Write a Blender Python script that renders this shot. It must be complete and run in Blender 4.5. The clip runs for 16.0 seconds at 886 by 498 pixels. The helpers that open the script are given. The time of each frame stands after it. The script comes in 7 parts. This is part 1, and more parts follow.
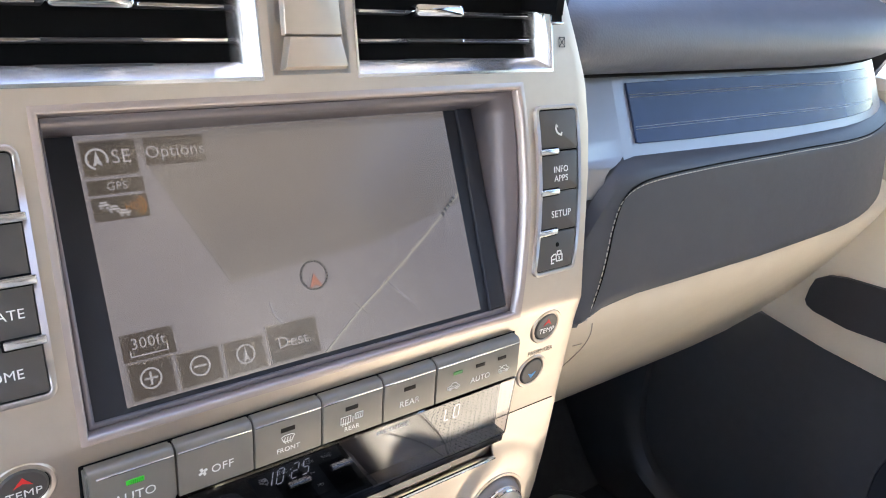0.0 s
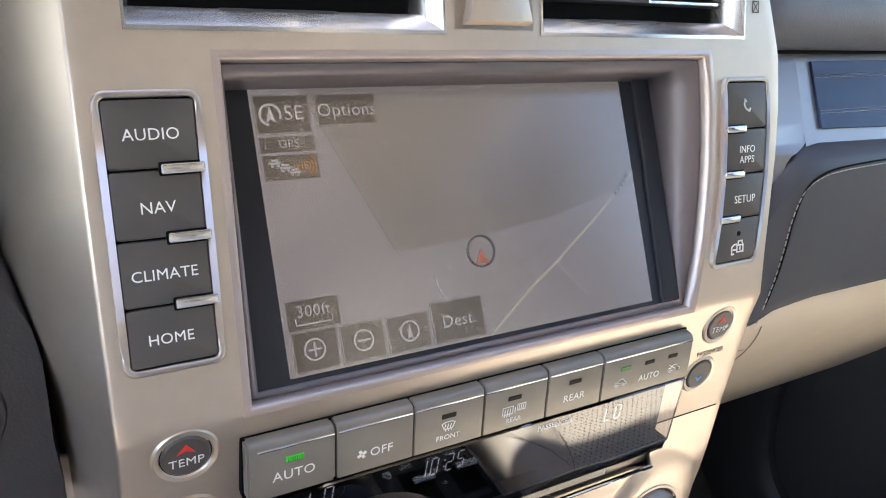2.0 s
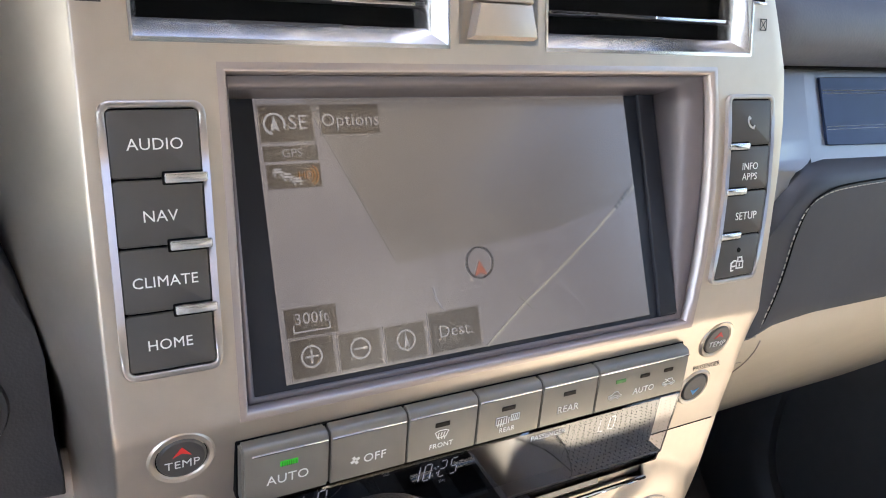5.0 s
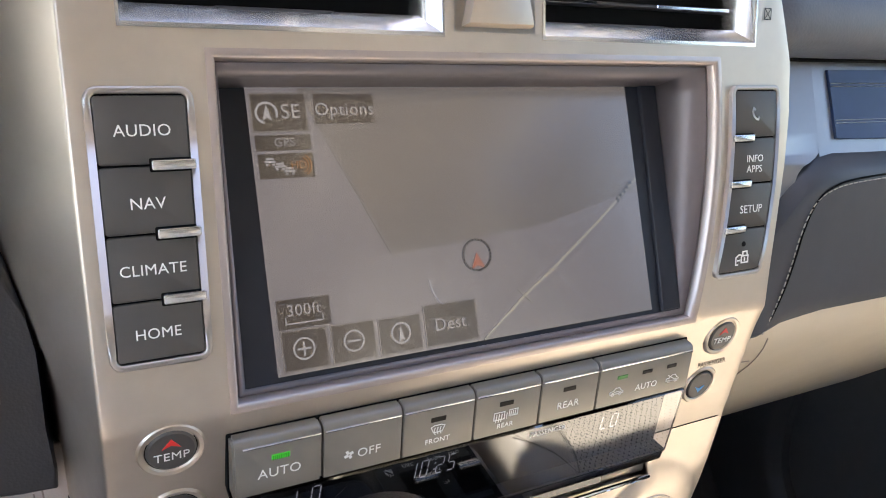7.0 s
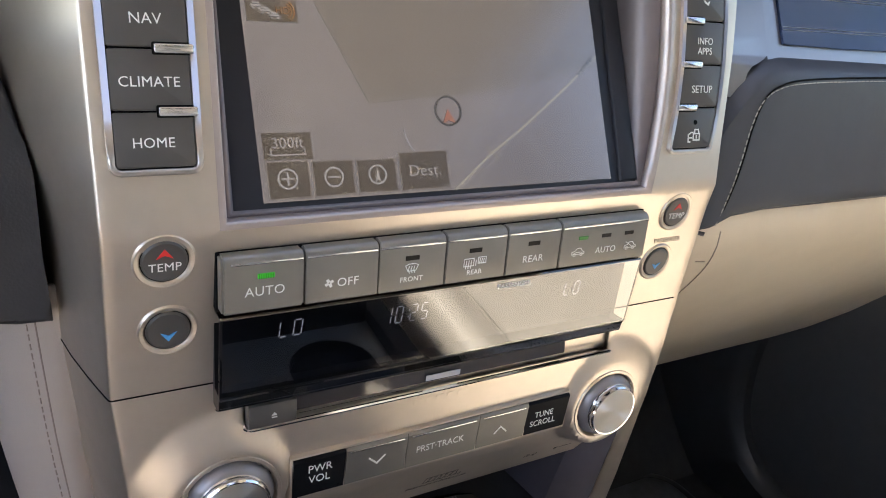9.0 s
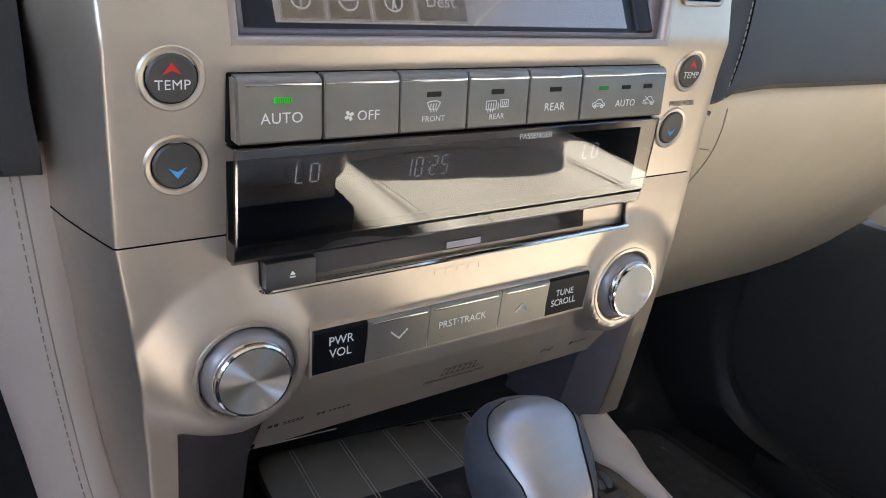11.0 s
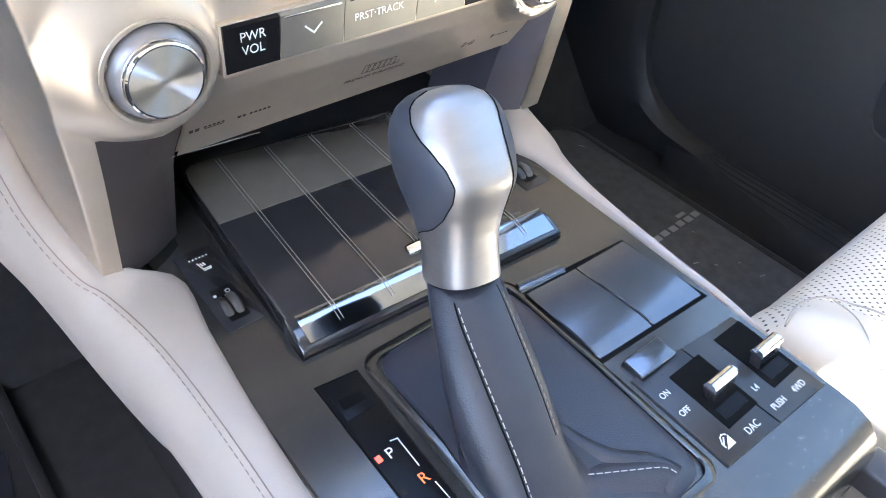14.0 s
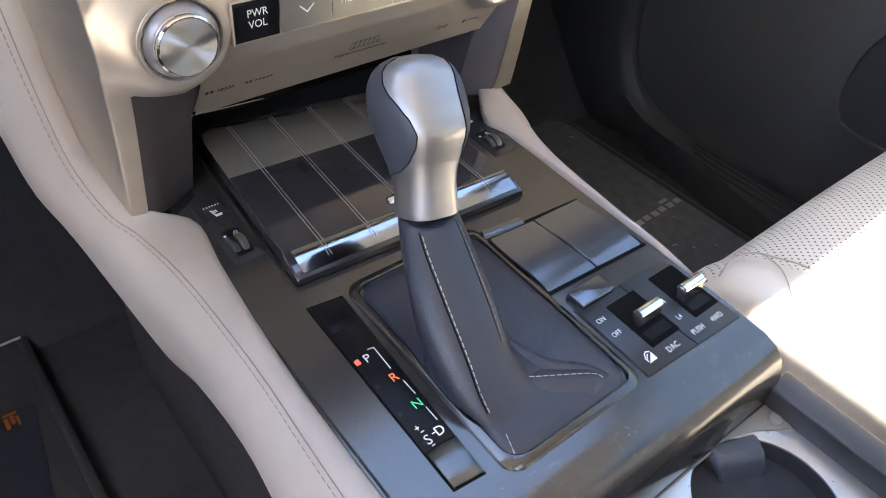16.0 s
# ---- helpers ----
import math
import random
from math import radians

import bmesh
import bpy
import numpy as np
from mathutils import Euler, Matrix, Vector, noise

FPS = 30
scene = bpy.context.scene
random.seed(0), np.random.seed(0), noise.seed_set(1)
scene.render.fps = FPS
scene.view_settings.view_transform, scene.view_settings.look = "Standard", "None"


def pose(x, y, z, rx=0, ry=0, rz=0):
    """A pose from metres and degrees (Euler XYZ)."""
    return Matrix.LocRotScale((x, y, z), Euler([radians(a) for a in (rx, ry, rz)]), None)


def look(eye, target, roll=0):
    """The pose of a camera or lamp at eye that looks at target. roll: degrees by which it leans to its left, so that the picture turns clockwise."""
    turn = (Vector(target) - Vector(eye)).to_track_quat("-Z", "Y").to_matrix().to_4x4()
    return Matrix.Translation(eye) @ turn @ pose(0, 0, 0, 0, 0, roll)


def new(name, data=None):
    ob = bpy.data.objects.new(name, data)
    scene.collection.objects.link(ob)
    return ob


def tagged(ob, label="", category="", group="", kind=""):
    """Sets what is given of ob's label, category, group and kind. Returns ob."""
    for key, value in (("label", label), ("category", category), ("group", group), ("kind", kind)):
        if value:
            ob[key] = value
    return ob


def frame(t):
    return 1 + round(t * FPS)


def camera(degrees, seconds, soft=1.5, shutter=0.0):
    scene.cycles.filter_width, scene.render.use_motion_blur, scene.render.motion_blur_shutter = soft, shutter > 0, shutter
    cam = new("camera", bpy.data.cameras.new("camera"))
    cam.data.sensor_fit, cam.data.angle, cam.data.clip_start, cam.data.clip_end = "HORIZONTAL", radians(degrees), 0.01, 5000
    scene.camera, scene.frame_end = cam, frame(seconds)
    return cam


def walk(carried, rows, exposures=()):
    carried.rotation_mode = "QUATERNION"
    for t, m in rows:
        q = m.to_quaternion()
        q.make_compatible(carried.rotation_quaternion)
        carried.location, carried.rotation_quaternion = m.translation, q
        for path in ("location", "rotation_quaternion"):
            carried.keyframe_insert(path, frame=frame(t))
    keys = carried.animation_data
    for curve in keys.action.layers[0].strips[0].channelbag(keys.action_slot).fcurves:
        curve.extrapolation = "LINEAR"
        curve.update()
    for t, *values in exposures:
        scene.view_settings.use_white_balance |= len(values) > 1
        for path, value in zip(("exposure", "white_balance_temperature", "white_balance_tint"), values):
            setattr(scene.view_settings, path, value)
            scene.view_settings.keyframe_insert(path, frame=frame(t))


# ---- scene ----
cam = camera(61.77, 16.0, soft=1.0)
EXPOSURES = [(0.0, 3.55, 6350, 15), (1.0, 3.42, 6500, 15), (4.5, 3.38, 6500, 15), (9.5, 3.24, 6700, 14), (10.5, 3.24, 6600, 13), (12.0, 3.40, 5950, 10), (12.5, 3.40, 5950, 10), (13.2, 3.80, 6200, 9), (13.8, 4.48, 6150, 8), (14.2, 4.79, 6100, 8), (14.5, 4.69, 6150, 8), (15.0, 4.15, 6500, 11), (16.0, 4.15, 6750, 11)]
PATH = [
    (0, (-0.1464, -0.2385, 0.9699), (0.4441, 0.4802, 0.6028), 5.05),
    (0.5, (-0.1702, -0.2295, 0.9569), (0.3462, 0.5430, 0.5873), 4.85),
    (1, (-0.1718, -0.2192, 0.9483), (0.3211, 0.5708, 0.5836), 4.60),
    (1.5, (-0.1674, -0.2144, 0.9459), (0.3185, 0.5821, 0.5860), 4.70),
    (2, (-0.1589, -0.2055, 0.9457), (0.3231, 0.5897, 0.5779), 4.33),
    (2.5, (-0.1570, -0.1988, 0.9483), (0.3132, 0.5971, 0.5670), 4.61),
    (3, (-0.1479, -0.1959, 0.9506), (0.3266, 0.5982, 0.5706), 4.78),
    (3.5, (-0.1499, -0.1971, 0.9505), (0.3134, 0.6023, 0.5680), 5.63),
    (4, (-0.1509, -0.1965, 0.9469), (0.3104, 0.6012, 0.5585), 6.59),
    (4.5, (-0.1570, -0.2061, 0.9548), (0.3143, 0.5883, 0.5717), 5.93),
    (7, (-0.1487, -0.2086, 0.9483), (0.3064, 0.5992, 0.5736), 5.40),
    (7.5, (-0.1525, -0.2117, 0.9494), (0.2986, 0.5993, 0.5769), 5.12),
    (8, (-0.1543, -0.2146, 0.9484), (0.2907, 0.5996, 0.5753), 5.27),
    (8.5, (-0.1540, -0.2345, 0.9341), (0.3059, 0.5765, 0.5725), 6.06),
    (9, (-0.1654, -0.2494, 0.8994), (0.3219, 0.5413, 0.5290), 6.20),
    (9.5, (-0.1835, -0.2439, 0.8597), (0.3453, 0.5146, 0.4789), 5.59),
    (9.7, (-0.1869, -0.2465, 0.8484), (0.3435, 0.5149, 0.4756), 4.20),
    (12, (-0.1831, -0.2382, 0.8284), (0.3555, 0.5226, 0.4665), 4.69),
    (12.5, (-0.1813, -0.2362, 0.8274), (0.3581, 0.5205, 0.4580), 4.96),
    (13, (-0.1794, -0.2282, 0.8184), (0.3509, 0.4797, 0.3519), 5.72),
    (13.5, (-0.1750, -0.2182, 0.8037), (0.3428, 0.4110, 0.2240), 6.90),
    (14, (-0.1874, -0.2476, 0.8218), (0.3248, 0.2821, 0.1458), 6.25),
    (14.5, (-0.2098, -0.2813, 0.8360), (0.3111, 0.2288, 0.1515), 6.83),
    (15, (-0.2221, -0.3089, 0.8515), (0.2890, 0.2206, 0.1745), 6.15),
    (15.5, (-0.2213, -0.3163, 0.8499), (0.2828, 0.2204, 0.1732), 5.96),
    (16, (-0.2204, -0.3198, 0.8479), (0.2836, 0.2210, 0.1744), 6.07),
]
walk(cam, [(t, look(eye, target, roll)) for t, eye, target, roll in PATH], exposures=EXPOSURES)

# ---------------------------------------------------------------- light
SUN_EL, SUN_AZ = 58.0, 225.0          # degrees above the horizon; clockwise from straight ahead
world = bpy.data.worlds.new("world")
scene.world = world
world.use_nodes = True
wn = world.node_tree
sky = wn.nodes.new("ShaderNodeTexSky")
sky.sky_type = "NISHITA"
sky.sun_disc = False
sky.sun_elevation, sky.sun_rotation = radians(SUN_EL), radians(SUN_AZ)
wn.links.new(sky.outputs[0], wn.nodes["Background"].inputs[0])
wn.nodes["Background"].inputs[1].default_value = 0.10
sun_data = bpy.data.lights.new("sun", "SUN")
sun_data.energy, sun_data.angle, sun_data.color = 5.0, radians(0.55), (1.0, 0.95, 0.88)
sun = new("sun", sun_data)
_e, _a = radians(SUN_EL), radians(SUN_AZ)
SUN_DIR = Vector((math.cos(_e) * math.sin(_a), math.cos(_e) * math.cos(_a), math.sin(_e)))
sun.matrix_world = look(SUN_DIR * 20, (0, 0, 0))


# ---------------------------------------------------------------- materials
def material(name, color, rough=0.5, metal=0.0, coat=0.0, var=0.06, scale=60.0, bump=0.0, bump_scale=900.0, rvar=0.06, emit=None, strength=0.0, spec=0.5, voronoi=False, stretch=(1, 1, 1)):
    m = bpy.data.materials.new(name)
    m.use_nodes = True
    nt = m.node_tree
    p = nt.nodes["Principled BSDF"]
    p.inputs["Metallic"].default_value = metal
    p.inputs["Coat Weight"].default_value = coat
    p.inputs["Coat Roughness"].default_value = 0.03
    p.inputs["Specular IOR Level"].default_value = spec
    co = nt.nodes.new("ShaderNodeTexCoord")
    mp = nt.nodes.new("ShaderNodeMapping")
    mp.inputs["Scale"].default_value = stretch
    nt.links.new(co.outputs["Object"], mp.inputs[0])
    big = nt.nodes.new("ShaderNodeTexNoise")
    big.inputs["Scale"].default_value = scale
    big.inputs["Detail"].default_value = 6
    nt.links.new(mp.outputs[0], big.inputs["Vector"])
    ramp = nt.nodes.new("ShaderNodeValToRGB")
    ramp.color_ramp.elements[0].position, ramp.color_ramp.elements[1].position = 0.3, 0.7
    ramp.color_ramp.elements[0].color = (*[max(0, c * (1 - var)) for c in color], 1)
    ramp.color_ramp.elements[1].color = (*[min(1, c * (1 + var)) for c in color], 1)
    nt.links.new(big.outputs["Fac"], ramp.inputs[0])
    nt.links.new(ramp.outputs[0], p.inputs["Base Color"])
    mr = nt.nodes.new("ShaderNodeMapRange")
    mr.inputs["To Min"].default_value, mr.inputs["To Max"].default_value = max(0.01, rough - rvar), min(1, rough + rvar)
    sm = nt.nodes.new("ShaderNodeTexNoise")
    sm.inputs["Scale"].default_value = scale * 4.3
    sm.inputs["Detail"].default_value = 4
    nt.links.new(mp.outputs[0], sm.inputs["Vector"])
    nt.links.new(sm.outputs["Fac"], mr.inputs[0])
    nt.links.new(mr.outputs[0], p.inputs["Roughness"])
    if bump:
        b = nt.nodes.new("ShaderNodeBump")
        b.inputs["Strength"].default_value = bump
        b.inputs["Distance"].default_value = 0.0006
        g = nt.nodes.new("ShaderNodeTexVoronoi" if voronoi else "ShaderNodeTexNoise")
        g.inputs["Scale"].default_value = bump_scale
        nt.links.new(mp.outputs[0], g.inputs["Vector"])
        nt.links.new(g.outputs[0], b.inputs["Height"])
        nt.links.new(b.outputs[0], p.inputs["Normal"])
    if emit:
        p.inputs["Emission Color"].default_value = (*emit, 1)
        p.inputs["Emission Strength"].default_value = strength
    return m


KNOBMETAL = material("brushed_knob_metal", (0.345, 0.335, 0.335), 0.44, 0.9, bump=0.05, bump_scale=1500, var=0.03, stretch=(1, 1, 6))
SATIN = material("satin_champagne_metal", (0.62, 0.548, 0.466), 0.40, 0.88, bump=0.04, bump_scale=2600, var=0.03, scale=90)
SILVER = material("satin_silver_trim", (0.52, 0.51, 0.50), 0.30, 0.85, bump=0.03, bump_scale=2600, var=0.03)
SURROUND = material("rosy_satin_edge", (0.50, 0.435, 0.405), 0.40, 0.85, bump=0.03, bump_scale=2600, var=0.03)
RIM = material("satin_bank_rim", (0.50, 0.465, 0.43), 0.33, 0.9, var=0.02)
# Console covers: their blue sky sheen is put into this colour.
COVER = material("sky_sheen_grey_cover", (0.150, 0.155, 0.170), 0.17, 0.85, var=0.02, rvar=0.02, bump=0.015, bump_scale=2500)
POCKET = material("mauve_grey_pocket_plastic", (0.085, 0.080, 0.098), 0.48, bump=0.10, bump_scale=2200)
LIP = material("bright_satin_lip", (0.72, 0.71, 0.70), 0.22, 0.9, var=0.02)
CHROME = material("polished_chrome", (0.85, 0.85, 0.86), 0.07, 1.0, var=0.02, rvar=0.03)
BANDMAT = material("satin_grey_band", (0.32, 0.33, 0.35), 0.33, 0.7, bump=0.03, bump_scale=2600, var=0.03)
RECESS = material("mauve_grey_satin_recess", (0.20, 0.175, 0.183), 0.44, 0.45, bump=0.03, bump_scale=2600, var=0.03)
CAPBLACK = material("satin_black_cap", (0.008, 0.008, 0.009), 0.30, spec=0.10)
# The blue sky reflected in the gloss black is put into the base colour.
INLAY = material("gloss_black_sky_tint", (0.023, 0.040, 0.100), 0.06, spec=0.30)
LIDBLACK = material("smoky_gloss_black", (0.028, 0.027, 0.030), 0.05, coat=0.4)
SEAMLINE = material("shaded_leather_seam", (0.36, 0.32, 0.28), 0.7)
KNOBBASE = material("dark_satin_knob_base", (0.27, 0.255, 0.26), 0.38, 0.55)
LINE = material("dull_metal_line", (0.27, 0.245, 0.215), 0.45, 0.25)
# Warm grey of the reflection on the lid, put into a base colour.
LIDREFLECT = material("lid_reflection_grey", (0.235, 0.212, 0.18), 0.20, 0.40, coat=0.4, rvar=0.02)
SEWN = material("brown_thread", (0.26, 0.21, 0.18), 0.8)
PATCH = material("pale_grey_print", (0.42, 0.42, 0.44), 0.6)
DARKCHROME = material("dark_chrome", (0.29, 0.31, 0.34), 0.08, 1.0, var=0.02, rvar=0.03)
BUTTON = material("gunmetal_button", (0.085, 0.08, 0.075), 0.42, 0.35, bump=0.05, bump_scale=3000)
ROWBTN = material("grey_metallic_button", (0.24, 0.226, 0.20), 0.40, 0.65, bump=0.05, bump_scale=3000)
PIANO = material("gloss_black", (0.006, 0.006, 0.008), 0.04, 0.0, coat=1.0, rvar=0.02)
BORDER = material("blue_black_border", (0.016, 0.018, 0.025), 0.42, bump=0.05, bump_scale=2200, spec=0.3)
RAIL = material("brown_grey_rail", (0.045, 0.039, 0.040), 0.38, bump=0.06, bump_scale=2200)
PLASTIC = material("black_plastic", (0.032, 0.032, 0.035), 0.45, bump=0.15, bump_scale=2200)
# Near-black that puts the shade of gaps, grooves and recesses into the colour.
GAP = material("gap_shade_black", (0.004, 0.004, 0.004), 0.8, spec=0.1)
DECK = material("dark_satin_console", (0.112, 0.108, 0.103), 0.18, 0.9, var=0.02, rvar=0.015, bump=0.015, bump_scale=2500)
NAVY = material("navy_black_soft_trim", (0.100, 0.111, 0.133), 0.42, bump=0.16, bump_scale=620, voronoi=True)
SOFT = material("smooth_dark_leather", (0.048, 0.053, 0.065), 0.42, bump=0.10, bump_scale=1400, voronoi=True)
BOOTHIDE = material("navy_black_boot_leather", (0.026, 0.029, 0.041), 0.38, bump=0.20, bump_scale=1300, voronoi=True)
DASHBLACK = material("black_soft_dash", (0.024, 0.025, 0.029), 0.5, bump=0.08, bump_scale=900, voronoi=True)
SWITCHES = material("dark_switch_plate", (0.030, 0.030, 0.032), 0.30, 0.3)
TRIMDARK = material("dark_door_plastic", (0.060, 0.060, 0.062), 0.55, bump=0.15, bump_scale=1800, var=0.05)
PADHIDE = material("rosy_cream_pad_leather", (0.40, 0.35, 0.31), 0.46, bump=0.12, bump_scale=1300, voronoi=True, var=0.03, scale=25)
GRIP = material("blue_grey_grip_leather", (0.050, 0.055, 0.070), 0.46, bump=0.08, bump_scale=1800, voronoi=True)
BEIGE = material("cream_leather", (0.66, 0.58, 0.46), 0.48, bump=0.12, bump_scale=1300, voronoi=True, var=0.03, scale=25)
PALE = material("pale_cream_leather", (0.70, 0.63, 0.54), 0.46, bump=0.12, bump_scale=1300, voronoi=True, var=0.03, scale=25)
THREAD = material("pale_thread", (0.50, 0.47, 0.43), 0.8)
CARPET = material("black_carpet", (0.043, 0.043, 0.047), 0.95, bump=0.8, bump_scale=1500, spec=0.15, var=0.12)
FILM = material("dark_blue_film", (0.022, 0.024, 0.036), 0.38, bump=0.2, bump_scale=60, var=0.15)
RUBBER = material("black_rubber_mat", (0.110, 0.113, 0.122), 0.42, bump=0.3, bump_scale=700, var=0.25)
HEADLINER = material("cream_headliner", (0.62, 0.56, 0.47), 0.9, bump=0.3, bump_scale=1600)
WHITE = material("white_legend", (0.78, 0.78, 0.76), 0.6, var=0.01)
INK = material("dark_legend", (0.035, 0.03, 0.028), 0.6, var=0.02)
REDMARK = material("red_marking", (0.42, 0.02, 0.02), 0.5, emit=(0.8, 0.03, 0.02), strength=0.03)
BLUEMARK = material("blue_marking", (0.06, 0.24, 0.48), 0.5, emit=(0.05, 0.3, 0.8), strength=0.025)
LED_ON = material("lit_green_lamp", (0.02, 0.3, 0.02), 0.4, emit=(0.03, 0.6, 0.03), strength=0.07)
LED_DIM = material("faint_green_lamp", (0.01, 0.06, 0.012), 0.4, emit=(0.03, 0.4, 0.03), strength=0.03)
LED_OFF = material("unlit_lamp", (0.022, 0.019, 0.015), 0.55, spec=0.15)
DIGIT = material("clock_digits", (0.3, 0.3, 0.33), 0.5, emit=(0.65, 0.68, 0.75), strength=0.075)
ASPHALT = material("concrete", (0.36, 0.33, 0.29), 0.9, bump=0.6, bump_scale=80, scale=3)


def tinted(clear=(0.75, 0.76, 0.74)):
    """Tinted glass."""
    m = bpy.data.materials.new("tinted_glass")
    m.use_nodes = True
    nt = m.node_tree
    nt.nodes.remove(nt.nodes["Principled BSDF"])
    tr = nt.nodes.new("ShaderNodeBsdfTransparent")
    tr.inputs[0].default_value = (*clear, 1)
    gl = nt.nodes.new("ShaderNodeBsdfGlossy")
    gl.inputs["Roughness"].default_value = 0.02
    fr = nt.nodes.new("ShaderNodeFresnel")
    mix = nt.nodes.new("ShaderNodeMixShader")
    nt.links.new(fr.outputs[0], mix.inputs[0])
    nt.links.new(tr.outputs[0], mix.inputs[1])
    nt.links.new(gl.outputs[0], mix.inputs[2])
    nt.links.new(mix.outputs[0], nt.nodes["Material Output"].inputs[0])
    return m


TINT = tinted()
PRIVACY = tinted((0.17, 0.175, 0.17))
PRIVACY.name = "privacy_glass"
SMOKED = tinted((0.55, 0.55, 0.58))
SMOKED.name = "smoked_glass"
for _n in SMOKED.node_tree.nodes:
    if _n.bl_idname == "ShaderNodeFresnel":
        _n.inputs["IOR"].default_value = 2.25


def screen_mat(name, color, strength=1.0, rough=0.16):
    m = material(name, (0.012, 0.012, 0.013), rough, emit=color, strength=strength, var=0.02, rvar=0.02, coat=1.0, spec=0.0)
    p = m.node_tree.nodes["Principled BSDF"]
    p.inputs["Coat Roughness"].default_value, p.inputs["Coat IOR"].default_value = 0.20, 2.3
    return m


SCR = 0.068
MAP_BASE = screen_mat("map_ground", (0.28, 0.256, 0.260), SCR)
MAP_BLOCK = screen_mat("map_block", (0.225, 0.20, 0.18), SCR)
MAP_ROAD = screen_mat("map_road", (0.45, 0.425, 0.35), SCR)
MAP_MINOR = screen_mat("map_minor_road", (0.42, 0.41, 0.44), SCR)
CELL = screen_mat("brown_menu_cell", (0.075, 0.058, 0.045), SCR)
CELLFRAME = screen_mat("menu_cell_frame", (0.24, 0.21, 0.19), SCR)
SCRTEXT = screen_mat("menu_text", (0.50, 0.48, 0.47), SCR)
SCRORANGE = screen_mat("orange_mark", (0.50, 0.22, 0.05), SCR)
SCRRED = screen_mat("red_arrow", (0.50, 0.13, 0.06), SCR)
SCRDARK = screen_mat("dark_mark", (0.05, 0.05, 0.05), SCR)


# ---------------------------------------------------------------- building helpers
def frame_of(o, x, y, z):
    x, y, z = Vector(x), Vector(y), Vector(z)
    return Matrix(((x.x, y.x, z.x, o[0]), (x.y, y.y, z.y, o[1]), (x.z, y.z, z.z, o[2]), (0, 0, 0, 1)))


_l = radians(13.0)
PANEL = frame_of((0, 0.0028, 0.80), (1, 0, 0), (0, math.sin(_l), math.cos(_l)), (0, -math.cos(_l), math.sin(_l)))
UPRIGHT = frame_of((0, 0, 0), (1, 0, 0), (0, 0, 1), (0, -1, 0))      # local x right, y up, z towards the rear
_d = radians(2.2)
DECKM = frame_of((0, -0.2, 0.518), (1, 0, 0), (0, math.cos(_d), math.sin(_d)), (0, -math.sin(_d), math.cos(_d)))


def deck_at(x, y, n=0.0):
    """A place on the console deck, y in world metres."""
    return DECKM @ Vector((x, (y + 0.2) / math.cos(_d), n))


def DT(x, y, n=0.0, turn=0.0):
    return Matrix.Translation(deck_at(x, y, n)) @ DECKM.to_3x3().to_4x4() @ Matrix.Rotation(radians(turn), 4, "Z")


def PT(x, v, n=0.0, turn=0.0):
    return PANEL @ Matrix.Translation((x, v, n)) @ Matrix.Rotation(radians(turn), 4, "Z")


def UT(x, z, y, turn=0.0):
    return UPRIGHT @ Matrix.Translation((x, z, -y)) @ Matrix.Rotation(radians(turn), 4, "Z")


def thing(name, base, label, category, group="", kind=""):
    ob = new(name)
    ob.location = base
    ob.empty_display_size = 0.02
    return tagged(ob, label, category, group, kind)


def mesh_of(bm, name, smooth=35):
    me = bpy.data.meshes.new(name)
    bm.normal_update()
    if smooth:
        lim = radians(smooth)
        for f in bm.faces:
            f.smooth = True
        for e in bm.edges:
            if len(e.link_faces) == 2 and e.calc_face_angle(0) > lim:
                e.smooth = False
    bm.to_mesh(me)
    bm.free()
    return me


def part(name, bm, mat, parent=None, label="", smooth=35):
    ob = new(name, bm if isinstance(bm, bpy.types.Mesh) else mesh_of(bm, name, smooth))
    if not ob.data.materials:
        ob.data.materials.append(mat)
    if parent is not None:
        ob.parent = parent
        if parent.type == "EMPTY":
            ob.matrix_parent_inverse = Matrix.Translation(-Vector(parent.location))
    return tagged(ob, label)


def single(name, bm, mat, label, category, group="", kind="", smooth=35):
    return tagged(part(name, bm, mat, None, "", smooth), label, category, group, kind)


def rrect(x0, y0, x1, y1, r=0.001, seg=4):
    r = min(r, (x1 - x0) / 2.01, (y1 - y0) / 2.01)
    out = []
    for cx, cy, a in ((x1 - r, y1 - r, 0), (x0 + r, y1 - r, 90), (x0 + r, y0 + r, 180), (x1 - r, y0 + r, 270)):
        for i in range(seg + 1):
            t = radians(a + 90 * i / seg)
            out.append((cx + r * math.cos(t), cy + r * math.sin(t)))
    return out


def circle(cx, cy, r, seg=32, ry=None):
    return [(cx + r * math.cos(2 * math.pi * i / seg), cy + (ry or r) * math.sin(2 * math.pi * i / seg)) for i in range(seg)]


def plate(outline, back, front, M, bevel=0.0, seg=2, top=None):
    """A slab of that outline in M's x, y, from z = back to z = front, its front edge rounded."""
    bm = bmesh.new()
    lo = [bm.verts.new((x, y, back)) for x, y in outline]
    hi = [bm.verts.new((x, y, front)) for x, y in (top or outline)]
    n = len(lo)
    for i in range(n):
        bm.faces.new((lo[i], lo[(i + 1) % n], hi[(i + 1) % n], hi[i]))
    face = bm.faces.new(hi)
    bm.faces.new(lo[::-1])
    if bevel:
        bmesh.ops.bevel(bm, geom=list(face.edges), offset=bevel, segments=seg, affect="EDGES", profile=0.5)
    bmesh.ops.recalc_face_normals(bm, faces=bm.faces)
    bm.transform(M)
    return bm


